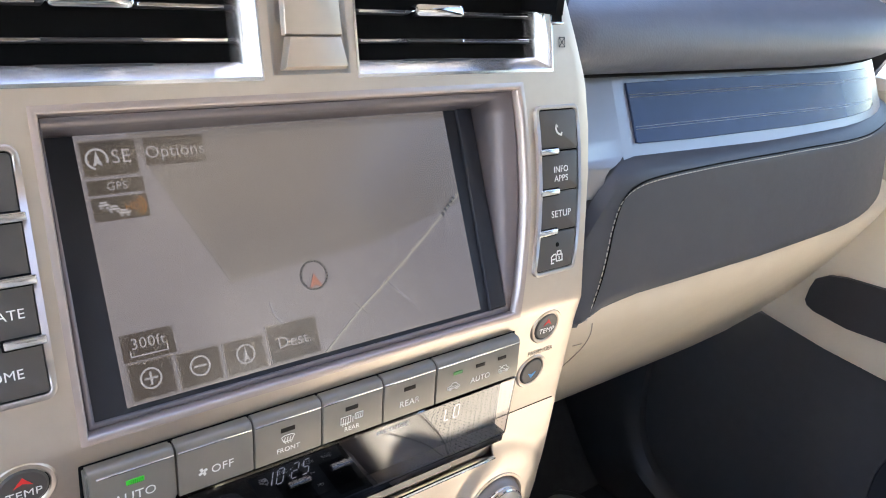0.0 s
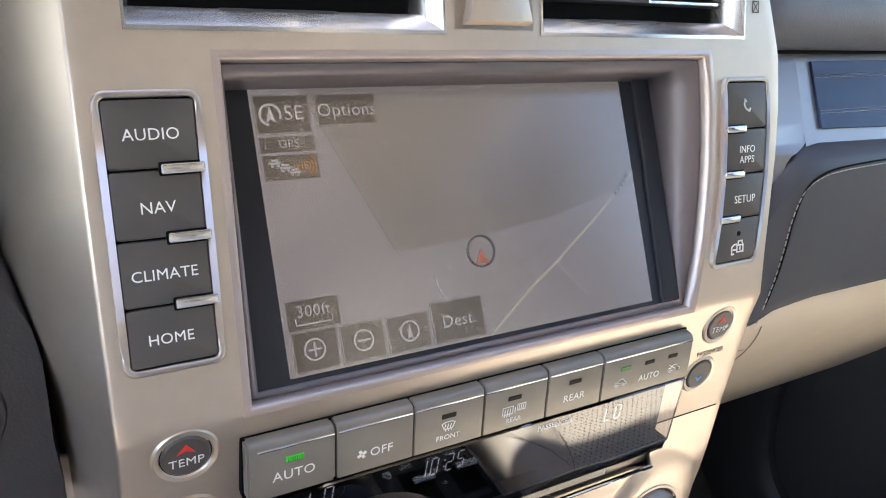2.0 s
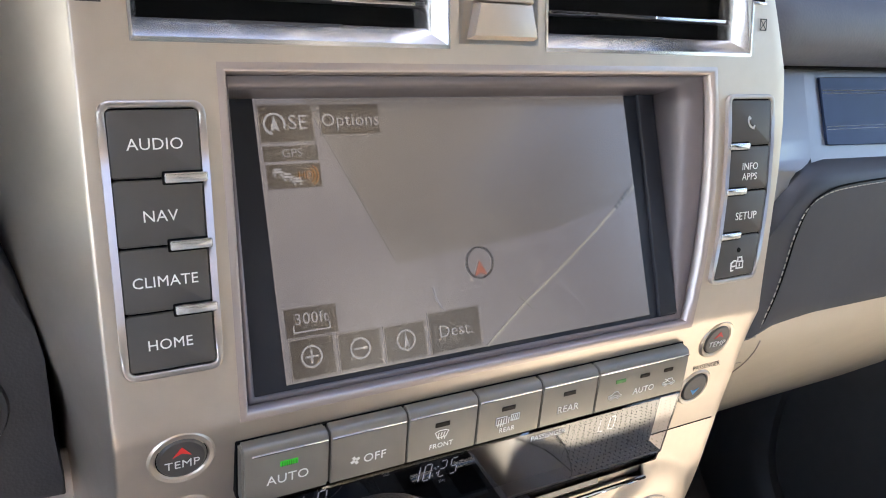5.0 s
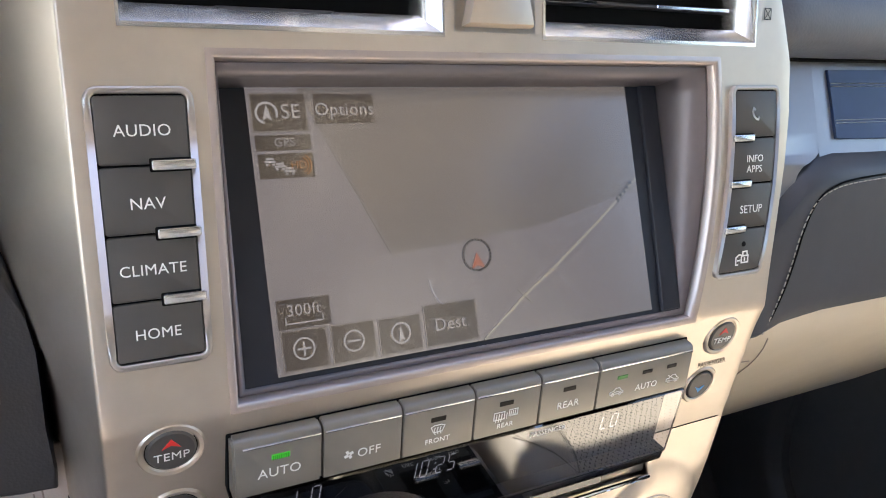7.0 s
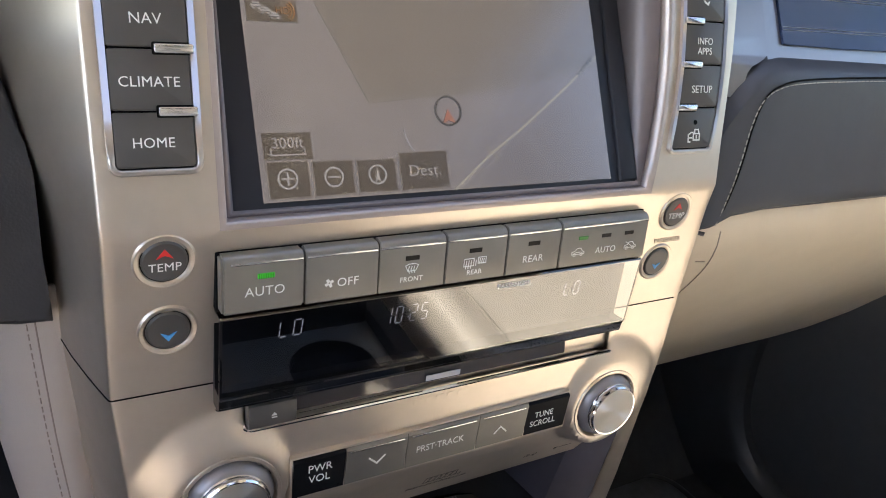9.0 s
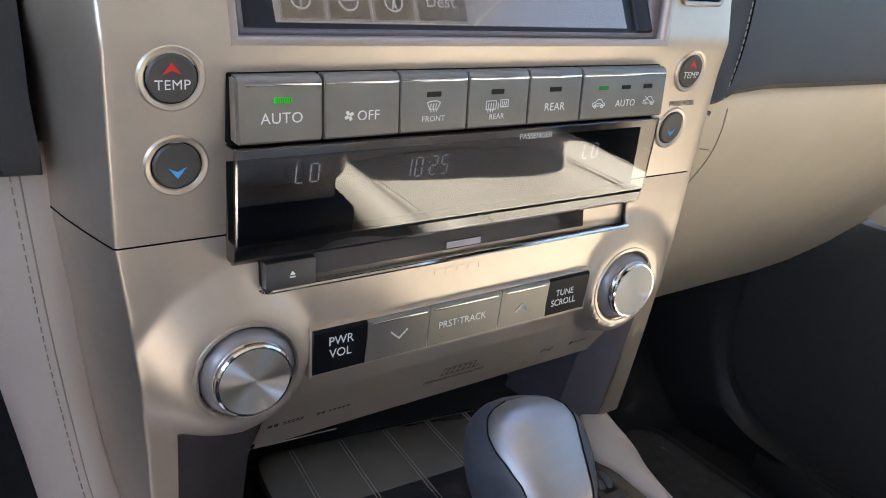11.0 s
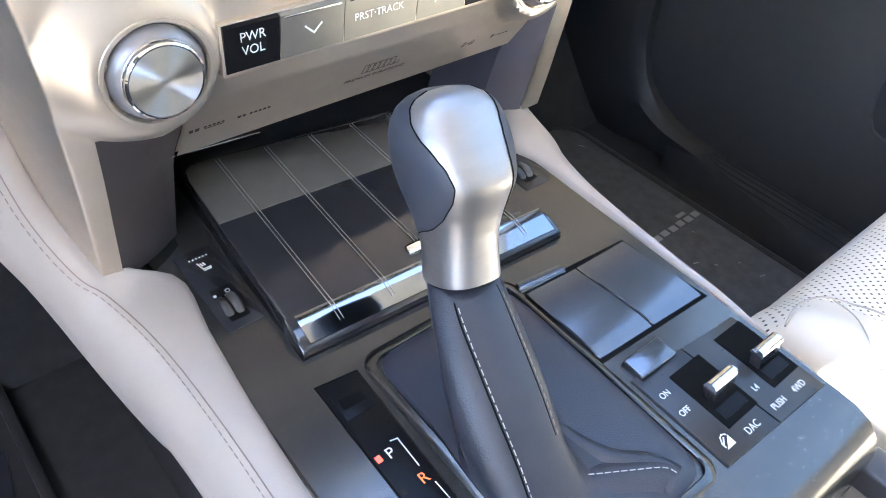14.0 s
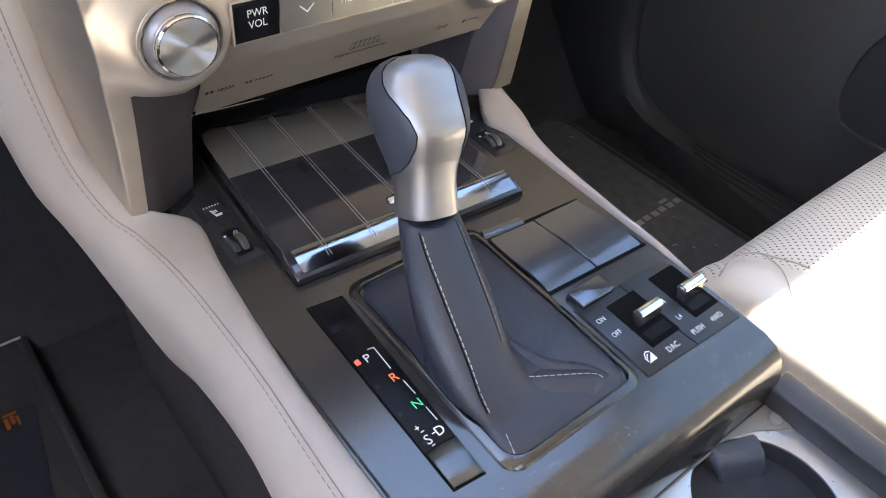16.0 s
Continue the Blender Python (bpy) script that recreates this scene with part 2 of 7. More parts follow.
def ring_plate(outer, inner, back, front, M, bevel=0.0):
    """A frame between two outlines with the same number of points."""
    bm = bmesh.new()
    n = len(outer)
    vs = [[bm.verts.new((x, y, z)) for x, y in o] for o, z in ((outer, back), (outer, front), (inner, front), (inner, back))]
    for k in range(4):
        a, b = vs[k], vs[(k + 1) % 4]
        for i in range(n):
            bm.faces.new((a[i], a[(i + 1) % n], b[(i + 1) % n], b[i]))
    if bevel:
        es = [e for e in bm.edges if all(abs(v.co.z - front) < 1e-7 for v in e.verts) and len({v in vs[1] for v in e.verts}) == 1]
        bmesh.ops.bevel(bm, geom=es, offset=bevel, segments=2, affect="EDGES", profile=0.5)
    bmesh.ops.recalc_face_normals(bm, faces=bm.faces)
    bm.transform(M)
    return bm


def lathe(profile, M, seg=40):
    bm = bmesh.new()
    rings = []
    for r, z in profile:
        rings.append([bm.verts.new((r * math.cos(2 * math.pi * i / seg), r * math.sin(2 * math.pi * i / seg), z)) for i in range(seg)] if r > 1e-6 else [bm.verts.new((0, 0, z))])
    for a, b in zip(rings, rings[1:]):
        for i in range(seg):
            j = (i + 1) % seg
            if len(a) == 1 and len(b) > 1:
                bm.faces.new((a[0], b[j], b[i]))
            elif len(b) == 1 and len(a) > 1:
                bm.faces.new((a[i], a[j], b[0]))
            elif len(a) > 1:
                bm.faces.new((a[i], a[j], b[j], b[i]))
    bmesh.ops.recalc_face_normals(bm, faces=bm.faces)
    bm.transform(M)
    return bm


def loft(rings, caps=True, closed=True, M=None):
    """Skin between rings of equally many points."""
    bm = bmesh.new()
    vs = [[bm.verts.new(p) for p in r] for r in rings]
    n = len(vs[0])
    for a, b in zip(vs, vs[1:]):
        for i in range(n if closed else n - 1):
            j = (i + 1) % n
            bm.faces.new((a[i], a[j], b[j], b[i]))
    if caps and closed:
        bm.faces.new(vs[0][::-1])
        bm.faces.new(vs[-1])
    bmesh.ops.recalc_face_normals(bm, faces=bm.faces)
    if M:
        bm.transform(M)
    return bm


def thicken(ob, t, offset=-1.0, rim=True):
    m = ob.modifiers.new("thickness", "SOLIDIFY")
    m.thickness, m.offset, m.use_rim = t, offset, rim
    return ob


def spline(points, n, closed=False):
    """n places along a smooth curve through the points."""
    P = [Vector(p) for p in points]
    k = len(P)
    out = []
    spans = k if closed else k - 1
    for i in range(n):
        u = i / (n if closed else n - 1) * spans
        s = min(int(u), spans - 1)
        t = u - s
        g = (lambda q: P[q % k]) if closed else (lambda q: P[max(0, min(k - 1, q))])
        a, b, c, d = g(s - 1), g(s), g(s + 1), g(s + 2)
        out.append(0.5 * ((2 * b) + (c - a) * t + (2 * a - 5 * b + 4 * c - d) * t * t + (3 * b - a - 3 * c + d) * t ** 3))
    return out


def tube(points, r, seg=8, bm=None):
    """A round cord along points."""
    own = bm or bmesh.new()
    P = [Vector(p) for p in points]
    rings = []
    for i, p in enumerate(P):
        t = (P[min(i + 1, len(P) - 1)] - P[max(i - 1, 0)]).normalized()
        s = t.cross(Vector((0.31, 0.17, 0.93))).normalized()
        q = t.cross(s)
        rings.append([own.verts.new(p + r * (math.cos(2 * math.pi * k / seg) * s + math.sin(2 * math.pi * k / seg) * q)) for k in range(seg)])
    for a, b in zip(rings, rings[1:]):
        for k in range(seg):
            own.faces.new((a[k], a[(k + 1) % seg], b[(k + 1) % seg], b[k]))
    own.faces.new(rings[0][::-1])
    own.faces.new(rings[-1])
    return own


def stitches(points, length=0.0028, gap=0.0016, r=0.00042):
    """A seam of single stitches along a smooth line of points."""
    bm = bmesh.new()
    P = [Vector(p) for p in points]
    run, last = 0.0, P[0]
    start, on = P[0], True
    for a, b in zip(P, P[1:]):
        d, done = (b - a).length, 0.0
        while True:
            need = (length if on else gap) - run
            if done + need > d:
                run += d - done
                break
            done += need
            here = a.lerp(b, done / d)
            if on:
                tube((start, here), r, 5, bm)
            start, on, run = here, not on, 0.0
    return bm


def lettering(body, size, M, depth=0.00012, spacing=1.0, align="CENTER", squeeze=1.0):
    cu = bpy.data.curves.new("lettering", "FONT")
    cu.body, cu.size, cu.extrude, cu.space_character, cu.resolution_u = body, size, depth, spacing, 3
    cu.align_x, cu.align_y = align, "CENTER"
    ob = bpy.data.objects.new("lettering", cu)
    me = bpy.data.meshes.new_from_object(ob)
    me.transform(M @ Matrix.Diagonal((squeeze, 1, 1, 1)))
    bpy.data.objects.remove(ob)
    me.materials.clear()
    return me


def bars(rects, M, depth=0.00012):
    """Small flat bars (x, y, width, height) in one mesh."""
    bm = bmesh.new()
    for x, y, w, h in rects:
        c = [bm.verts.new((x + sx * w / 2, y + sy * h / 2, z)) for z in (-depth, depth) for sx, sy in ((-1, -1), (1, -1), (1, 1), (-1, 1))]
        for f in ((4, 5, 6, 7), (3, 2, 1, 0), (0, 1, 5, 4), (1, 2, 6, 5), (2, 3, 7, 6), (3, 0, 4, 7)):
            bm.faces.new([c[i] for i in f])
    bm.transform(M)
    return bm


def strokes(lines, w, M, depth=0.00012):
    """Drawn lines (lists of x, y) of width w in one mesh."""
    bm = bmesh.new()
    for ln in lines:
        for (x0, y0), (x1, y1) in zip(ln, ln[1:]):
            a, b = Vector((x0, y0, 0)), Vector((x1, y1, 0))
            t = (b - a).normalized() * w * 0.5
            s = Vector((-t.y, t.x, 0))
            c = [bm.verts.new(q + Vector((0, 0, z))) for z in (-depth, depth) for q in (a - t - s, b + t - s, b + t + s, a - t + s)]
            for f in ((4, 5, 6, 7), (3, 2, 1, 0), (0, 1, 5, 4), (1, 2, 6, 5), (2, 3, 7, 6), (3, 0, 4, 7)):
                bm.faces.new([c[i] for i in f])
    bm.transform(M)
    return bm


def box(x0, y0, z0, x1, y1, z1, bevel=0.0, seg=2, M=None):
    bm = bmesh.new()
    bmesh.ops.create_cube(bm, size=1)
    bm.transform(Matrix.Translation(((x0 + x1) / 2, (y0 + y1) / 2, (z0 + z1) / 2)) @ Matrix.Diagonal((x1 - x0, y1 - y0, z1 - z0, 1)))
    if bevel:
        bmesh.ops.bevel(bm, geom=list(bm.edges), offset=bevel, segments=seg, affect="EDGES", profile=0.5)
    if M:
        bm.transform(M)
    return bm


# ---------------------------------------------------------------- centre stack
TAN = math.tan(_l)


def lerp_table(table, v):
    if v <= table[0][0]:
        return table[0][1]
    for (a, p), (b, q) in zip(table, table[1:]):
        if v <= b:
            t = (v - a) / (b - a)
            return p + (q - p) * t
    return table[-1][1]


LOW_MID = [(0.54, 0.085), (0.60, 0.051), (0.62, 0.037), (0.645, 0.0215), (0.66, 0.0155), (0.68, 0.0125), (0.729, 0.0125), (0.757, 0.0095), (0.785, 0.0055), (0.80, 0.0028)]
LOW_LEG = [(0.535, 0.057), (0.58, 0.043), (0.62, 0.030), (0.66, 0.019), (0.70, 0.0128), (0.729, 0.0125), (0.757, 0.0095), (0.785, 0.0055), (0.80, 0.0028)]
EDGE_R = [(0.535, 0.185), (0.575, 0.1765), (0.617, 0.1655), (0.643, 0.1600), (0.67, 0.1555), (0.70, 0.1540), (0.7255, 0.1560), (0.757, 0.1552), (0.785, 0.1528), (0.80, 0.1525), (0.82, 0.1545), (0.84, 0.1570), (0.867, 0.1600), (0.89, 0.1608), (0.914, 0.1590), (0.935, 0.1525), (0.96, 0.1435), (0.99, 0.135)]
EDGE_L = [(0.535, -0.131), (0.60, -0.134), (0.69, -0.1395), (0.73, -0.1432), (0.99, -0.1432)]
KNOBS = ((-0.1000, 0.6715), (0.1130, 0.6692))


def bezel_y(x, z):
    if z >= 0.80:
        y = 0.0028 + (z - 0.80) * TAN
    else:
        w = min(1, max(0, min((x + 0.108) / 0.012, (0.157 - x) / 0.012)))
        y = w * lerp_table(LOW_MID, z) + (1 - w) * lerp_table(LOW_LEG, z)
    for kx, kz in KNOBS:
        r = math.hypot(x - kx, (z - kz))
        inward = (x - kx) * (1 if kx < 0 else -1) / max(r, 1e-6)
        reach = 0.0425 - 0.0135 * max(0.0, inward) ** 0.7 - 0.004 * max(0.0, (kz - z) / max(r, 1e-6))
        if r < reach:
            s = min(1.0, (reach - r) / max(0.004, reach - 0.0250))
            s = 0.62 * s + 0.38 * s * (2 - s)
            y = y * (1 - s) + min(y, 0.0078) * s
        if r < 0.0192:
            y = 0.0165
    return y


def opening_lean(x, z):
    """The right edge of the display opening bows outwards."""
    k = lerp_table([(0.80, 0.0), (0.82, 0.0042), (0.84, 0.0076), (0.858, 0.0097), (0.88, 0.0102), (0.90, 0.0090), (0.9145, 0.0070), (0.9205, 0.0)], z)
    w = x / 0.1065 if x < 0.1065 else (0.1188 - x) / 0.0123
    return k * max(0.0, min(1.0, w))


def bezel_x(x, z):
    if 0.0 < x < 0.1188:
        return x + opening_lean(x, z)
    if x > 0.118:
        return 0.118 + (x - 0.118) * (lerp_table(EDGE_R, z) - 0.118) / (0.157 - 0.118)
    if x < -0.110:
        return -0.110 + (x + 0.110) * (lerp_table(EDGE_L, z) + 0.110) / (-0.1432 + 0.110)
    return x


def fill(marks, step):
    out = []
    for a, b in zip(marks, marks[1:]):
        n = max(1, round((b - a) / step))
        out += [a + (b - a) * i / n for i in range(n)]
    return out + [marks[-1]]


CHEEK_R = [(0.0022, 0.0004), (0.0030, 0.0013), (0.0035, 0.0035), (0.0055, 0.016), (0.009, 0.036), (0.0125, 0.066), (0.015, 0.105), (0.019, 0.17), (0.026, 0.26), (0.027, 0.27)]
CHEEK = [(0.0004, 0.0001), (0.0009, 0.0005), (0.0013, 0.0013), (0.0034, 0.009), (0.0064, 0.021), (0.0105, 0.039), (0.0145, 0.062), (0.0185, 0.095), (0.026, 0.17), (0.036, 0.28)]


def flare(z):
    """The side of the stack towards the driver spreads outwards with height."""
    t = max(0.0, min(1.0, (z - 0.782) / 0.075))
    return 1.10 * t * t * (3 - 2 * t)


def bezel(xmarks, zmarks, holes, step=0.0042):
    bm = bmesh.new()
    xs, zs = fill(sorted(xmarks), step), fill(sorted(zmarks), step)
    cols = [("L", k) for k in range(len(CHEEK) - 1, -1, -1)] + [("F", x) for x in xs] + [("R", k) for k in range(len(CHEEK))]
    grid = []
    for z in zs:
        row = []
        for kind, v in cols:
            if kind == "F":
                x = bezel_x(v, z)
                row.append(bm.verts.new((x, bezel_y(x, z), z)))
            else:
                x0 = bezel_x(xs[0] if kind == "L" else xs[-1], z)
                dx, dy = CHEEK[v] if kind == "L" else CHEEK_R[v]
                if kind == "L":
                    dx *= 1 + flare(z) * min(1.0, dy / 0.008)
                row.append(bm.verts.new((x0 + (-dx if kind == "L" else dx), bezel_y(x0, z) + dy, z)))
        grid.append(row)
    for j in range(len(zs) - 1):
        zc = (zs[j] + zs[j + 1]) / 2
        for i in range(len(cols) - 1):
            (ka, va), (kb, vb) = cols[i], cols[i + 1]
            if ka == kb == "F":
                xc = (va + vb) / 2
                if any(x0 < xc < x1 and z0 < zc < z1 for x0, x1, z0, z1 in holes):
                    continue
            bm.faces.new((grid[j][i], grid[j][i + 1], grid[j + 1][i + 1], grid[j + 1][i]))
    loose = [v for v in bm.verts if not v.link_faces]
    bmesh.ops.delete(bm, geom=loose, context="VERTS")
    return bm


def zv(v):
    return 0.80 + v * math.cos(_l)


VENT_L, VENT_R, VENT_V = (-0.1275, -0.0225), (0.0215, 0.1360), (0.1242, 0.170)
stack = thing("centre_stack", (0.006, 0.06, 0.538), "satin champagne metal centre stack of a car dashboard", "centre stack")
ub = part("upper_bezel", bezel(
    [-0.1432, -0.1275, -0.1026, -0.0225, 0.0215, 0.1065, 0.1188, 0.1360, 0.157], [0.7294, 0.80, zv(0.1158), zv(0.1242), zv(0.170), 0.985],
    [(-0.1026, 0.1065, 0.80, zv(0.1158)), (*VENT_L, zv(0.1242), zv(0.170)), (*VENT_R, zv(0.1242), zv(0.170))]), SATIN, stack)
thicken(ub, 0.0022, rim=False)
lb = part("lower_bezel", bezel(
    [-0.1432, -0.1290, -0.0935, -0.0850, 0.1095, 0.118, 0.1325, 0.1475, 0.157], [0.538, 0.602, 0.6400, 0.7040, 0.7294],
    [(-0.1290, -0.0850, 0.5, 0.640), (-0.0850, 0.1325, 0.5, 0.602), (0.1325, 0.1475, 0.5, 0.640), (-0.0935, 0.1095, 0.7040, 0.7295)], 0.0025), SATIN, stack)
thicken(lb, 0.0022, rim=False)

# inner walls of the legs and the dark pocket between them
def pocket_wall(side):
    rings = []
    for k in range(10):
        z = 0.533 + (0.6405 - 0.533) * k / 9
        xa = bezel_x(-0.1290 if side < 0 else 0.1475, z)
        xb = -0.0850 if side < 0 else bezel_x(0.1320, z)
        ya = lerp_table(LOW_LEG, z) + 0.0012
        yb = (lerp_table(LOW_MID, z) + 0.003) if z > 0.602 else 0.054 + (0.602 - z) * 0.3
        rings.append([(xa + (xb - xa) * t, ya + (yb - ya) * t ** 1.6, z) for t in (0, 0.15, 0.4, 0.7, 1.0)] + [(xb - side * 0.004, yb + 0.05, z)])
    return loft(rings, caps=False, closed=False)


# Left wall coloured darker than the right: its shade is in the material.
for side in (-1, 1):
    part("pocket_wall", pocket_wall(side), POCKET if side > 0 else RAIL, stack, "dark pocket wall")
# Roof and back are near-black: the pocket's shade is in their colour.
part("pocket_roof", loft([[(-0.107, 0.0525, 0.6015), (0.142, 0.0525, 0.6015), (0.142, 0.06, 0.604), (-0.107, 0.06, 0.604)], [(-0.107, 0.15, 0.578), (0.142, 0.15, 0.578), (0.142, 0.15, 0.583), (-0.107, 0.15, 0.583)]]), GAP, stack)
# Dark sheet over the deck, standing for the shade behind the lid.
part("pocket_shade_sheet", plate([(-0.118, 0.300), (-0.060, 0.323), (0.100, 0.303), (0.150, 0.28), (0.150, 0.36), (-0.118, 0.36)], -0.001, 0.0016, DECKM), PLASTIC, stack, "dark sheet for the shade behind the lid")
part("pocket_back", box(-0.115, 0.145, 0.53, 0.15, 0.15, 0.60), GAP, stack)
for xs in ([-0.1432 + 0.0497 * i / 12 for i in range(13)], [0.1095 + 0.0445 * i / 10 for i in range(11)]):
    pts = [(x, bezel_y(x, 0.7294) - 0.0001, 0.7294) for x in xs]
    if xs[0] < 0:
        pts = [(-0.1432 - dx, bezel_y(-0.1432, 0.7294) + dy, 0.7294) for dx, dy in reversed(CHEEK)] + pts
    part("seam", tube(pts, 0.00035, 5), GAP, stack)
part("coin_hook", tube(spline([(-0.0985, 0.0515, 0.6040), (-0.0966, 0.0515, 0.6016), (-0.0915, 0.0515, 0.6013), (-0.0850, 0.0515, 0.6010)], 12), 0.0003, 6), LINE, stack)
part("coin_hook", tube([(-0.0792, 0.0515, 0.6006), (-0.0392, 0.0515, 0.5980)], 0.0003, 6), LINE, stack)

# display recess
def opening(bl, br, tr, tl, bow_out):
    """Outline of the display opening, its right side bowed outwards."""
    side = [(br[0] + (tr[0] - br[0]) * t + bow_out * 4 * t * (1 - t), br[1] + (tr[1] - br[1]) * t) for t in [i / 12 for i in range(13)]]
    return [bl] + side + [tl]


FR_O = opening((-0.1045, -0.0013), (0.1076, -0.0016), (0.1154, 0.1180), (-0.1043, 0.1172), 0.0066)
FR_I = opening((-0.1026, 0.0006), (0.1056, 0.0004), (0.1134, 0.1162), (-0.1026, 0.1152), 0.0064)
FR_B = opening((-0.1012, 0.0026), (0.1034, 0.0022), (0.1108, 0.1140), (-0.1010, 0.1134), 0.0058)


def recess():
    """Sloping walls from the opening back to the glass."""
    lo = [PT(x, v, -0.0040).translation for x, v in FR_B]
    back = [Vector((x, y, z)) for x, y, z in ([(-0.0990, 0.0085, 0.8035)] + [(0.1010 + 0.0018 * t, 0.0085 + 0.0455 * t, 0.8035 + 0.0942 * t) for t in [i / 12 for i in range(13)]] + [(-0.0990, 0.0540, 0.8977)])]
    bm = bmesh.new()
    a, b = [bm.verts.new(p) for p in lo], [bm.verts.new(p) for p in back]
    n = len(a)
    for i in range(n):
        bm.faces.new((a[i], a[(i + 1) % n], b[(i + 1) % n], b[i]))
    return bm


display = thing("navigation_display", (0, 0.03, 0.80), "recessed touch screen showing a pale street map, satin metal frame", "car display")
thicken(part("recess", recess(), RECESS, display, "satin grey sloping recess walls"), 0.001, 1.0)


def rolled_lip():
    """A rounded edge from the bezel face into the recess."""
    rings = []
    for k in range(9):
        a = radians(90 * k / 8)
        t, n = math.sin(a), 0.0007 - 0.0047 * (1 - math.cos(a))
        rings.append([PT(p[0] + (q[0] - p[0]) * t, p[1] + (q[1] - p[1]) * t, n).translation for p, q in zip(FR_I, FR_B)])
    edge = [[PT(p[0] + (q[0] - p[0]) * k, p[1] + (q[1] - p[1]) * k, n).translation for p, q in zip(FR_O, FR_I)] for k, n in ((0.0, -0.0012), (0.0, 0.0001), (0.5, 0.0005))]
    return loft(edge + rings, caps=False)


part("surround", rolled_lip(), SURROUND, display, "raised satin metal edge", 60)
_u = Vector((0, 0.0443, 0.0918)).normalized()
DISP = frame_of((0, 0.0085, 0.8058), (1, 0, 0), _u, Vector((1, 0, 0)).cross(_u))


def S(x, y, n=0.0):
    """On the glass: millimetres from the bottom middle."""
    return DISP @ Matrix.Translation((x / 1000, y / 1000, n))


glass = part("screen_border", plate([(-0.0992, -0.002), (0.1014, -0.002), (0.1032, 0.1035), (-0.0992, 0.1035)], -0.003, -0.0006, DISP), BORDER, display, "dark blue-black screen border")
part("border_step", plate([(0.0900, -0.0015), (0.1010, -0.0015), (0.1026, 0.1025), (0.0925, 0.1025)], -0.002, 0.0012, DISP, 0.0008), BORDER, display, "raised dark edge strip")
mapm = part("map", plate([(-0.0868, 0.0), (0.0846, 0.0), (0.0846, 0.1018), (-0.0868, 0.1018)], -0.0008, 0.0, DISP), MAP_BASE, display, "pale grey street map")


def flat(name, pts, mat, n, parent=mapm):
    return part(name, plate([(x / 1000, y / 1000) for x, y in pts], n - 0.0001, n, DISP), mat, parent)


def cell(x0, y0, x1, y1):
    flat("menu_cell", [(x0, y0), (x1, y0), (x1, y1), (x0, y1)], CELLFRAME, 0.00025)
    flat("menu_cell", [(x0 + 0.6, y0 + 0.6), (x1 - 0.6, y0 + 0.6), (x1 - 0.6, y1 - 0.6), (x0 + 0.6, y1 - 0.6)], CELL, 0.00040)


def draw(name, lines, w, mat, n=0.00055):
    return part(name, strokes([[(x / 1000, y / 1000) for x, y in ln] for ln in lines], w / 1000, S(0, 0, n), 0.00005), mat, mapm)


flat("map_block", [(-38.9, 37.7), (33.2, 43.8), (82.8, 54.9), (84.4, 55.3), (84.4, 101.6), (-68.5, 101.6)], MAP_BLOCK, 0.00012)
draw("street", [[(-3, 0.4), (17.6, 15.1), (34, 24.8), (60, 42), (84, 59.3)]], 1.1, MAP_ROAD, 0.00022)
draw("street", [[(34, 24.5), (48.4, 8.3)]], 0.5, MAP_MINOR, 0.0002)
draw("street", [[(15.3, 17.7), (20.6, 12.4)]], 0.7, MAP_ROAD, 0.0002)
draw("street", [[(-24.5, 26.4), (-23.8, 22.5), (-22.2, 19), (-19.8, 16.1)]], 0.8, MAP_MINOR, 0.0002)
draw("street", [[(66, 12), (84, 32)]], 0.3, MAP_MINOR, 0.0002)
_lab = bars([((-5.4 + 2.7 * i) / 1000, 0, 0.0014, 0.0020) for i in range(5)], S(76.5, 54.5, 0.0003) @ Matrix.Rotation(radians(41), 4, "Z"), 0.00004)
part("street_label", _lab, SCRDARK, mapm)
cell(-85.9, 85.6, -65.3, 99.8)
cell(-63.2, 87.6, -38.8, 99.8)
flat("menu_cell", [(-85.3, 79.1), (-65.2, 79.1), (-65.2, 84.6), (-85.3, 84.6)], CELL, 0.0003)
flat("menu_cell", [(-85.0, 69.2), (-65.0, 69.2), (-65.0, 78.0), (-85.0, 78.0)], CELL, 0.0003)
flat("menu_cell", [(-84.8, 16.0), (-65.5, 16.0), (-65.5, 26.4), (-84.8, 26.4)], CELL, 0.0003)
cell(-84.6, 0.9, -67.6, 15.6)
cell(-66.5, 0.9, -49.2, 15.2)
cell(-48.0, 0.9, -30.4, 14.9)
cell(-29.0, 0.9, -5.6, 17.3)
for body, size, x, y in (("SE", 7.6, -71.6, 92.7), ("Options", 6.9, -51.0, 93.3), ("GPS", 4.4, -75.0, 81.8), ("300ft", 6.0, -75.2, 22.2), ("Dest.", 7.0, -17.2, 8.9)):
    part("menu_text", lettering(body, size / 1000 * 0.98, S(x, y, 0.0006), 0.00004, 1.05), SCRTEXT, mapm)
part("menu_text", lettering("HD", 0.0040, S(-70.8, 73.6, 0.0006), 0.00004), SCRORANGE, mapm)
draw("scale_mark", [[(-82, 20), (-82, 17.8), (-68.5, 17.8), (-68.5, 20)]], 0.5, SCRTEXT)


def arc(cx, cy, r, a0=0, a1=360, n=28):
    return [(cx + r * math.cos(radians(a0 + (a1 - a0) * i / n)), cy + r * math.sin(radians(a0 + (a1 - a0) * i / n))) for i in range(n + 1)]


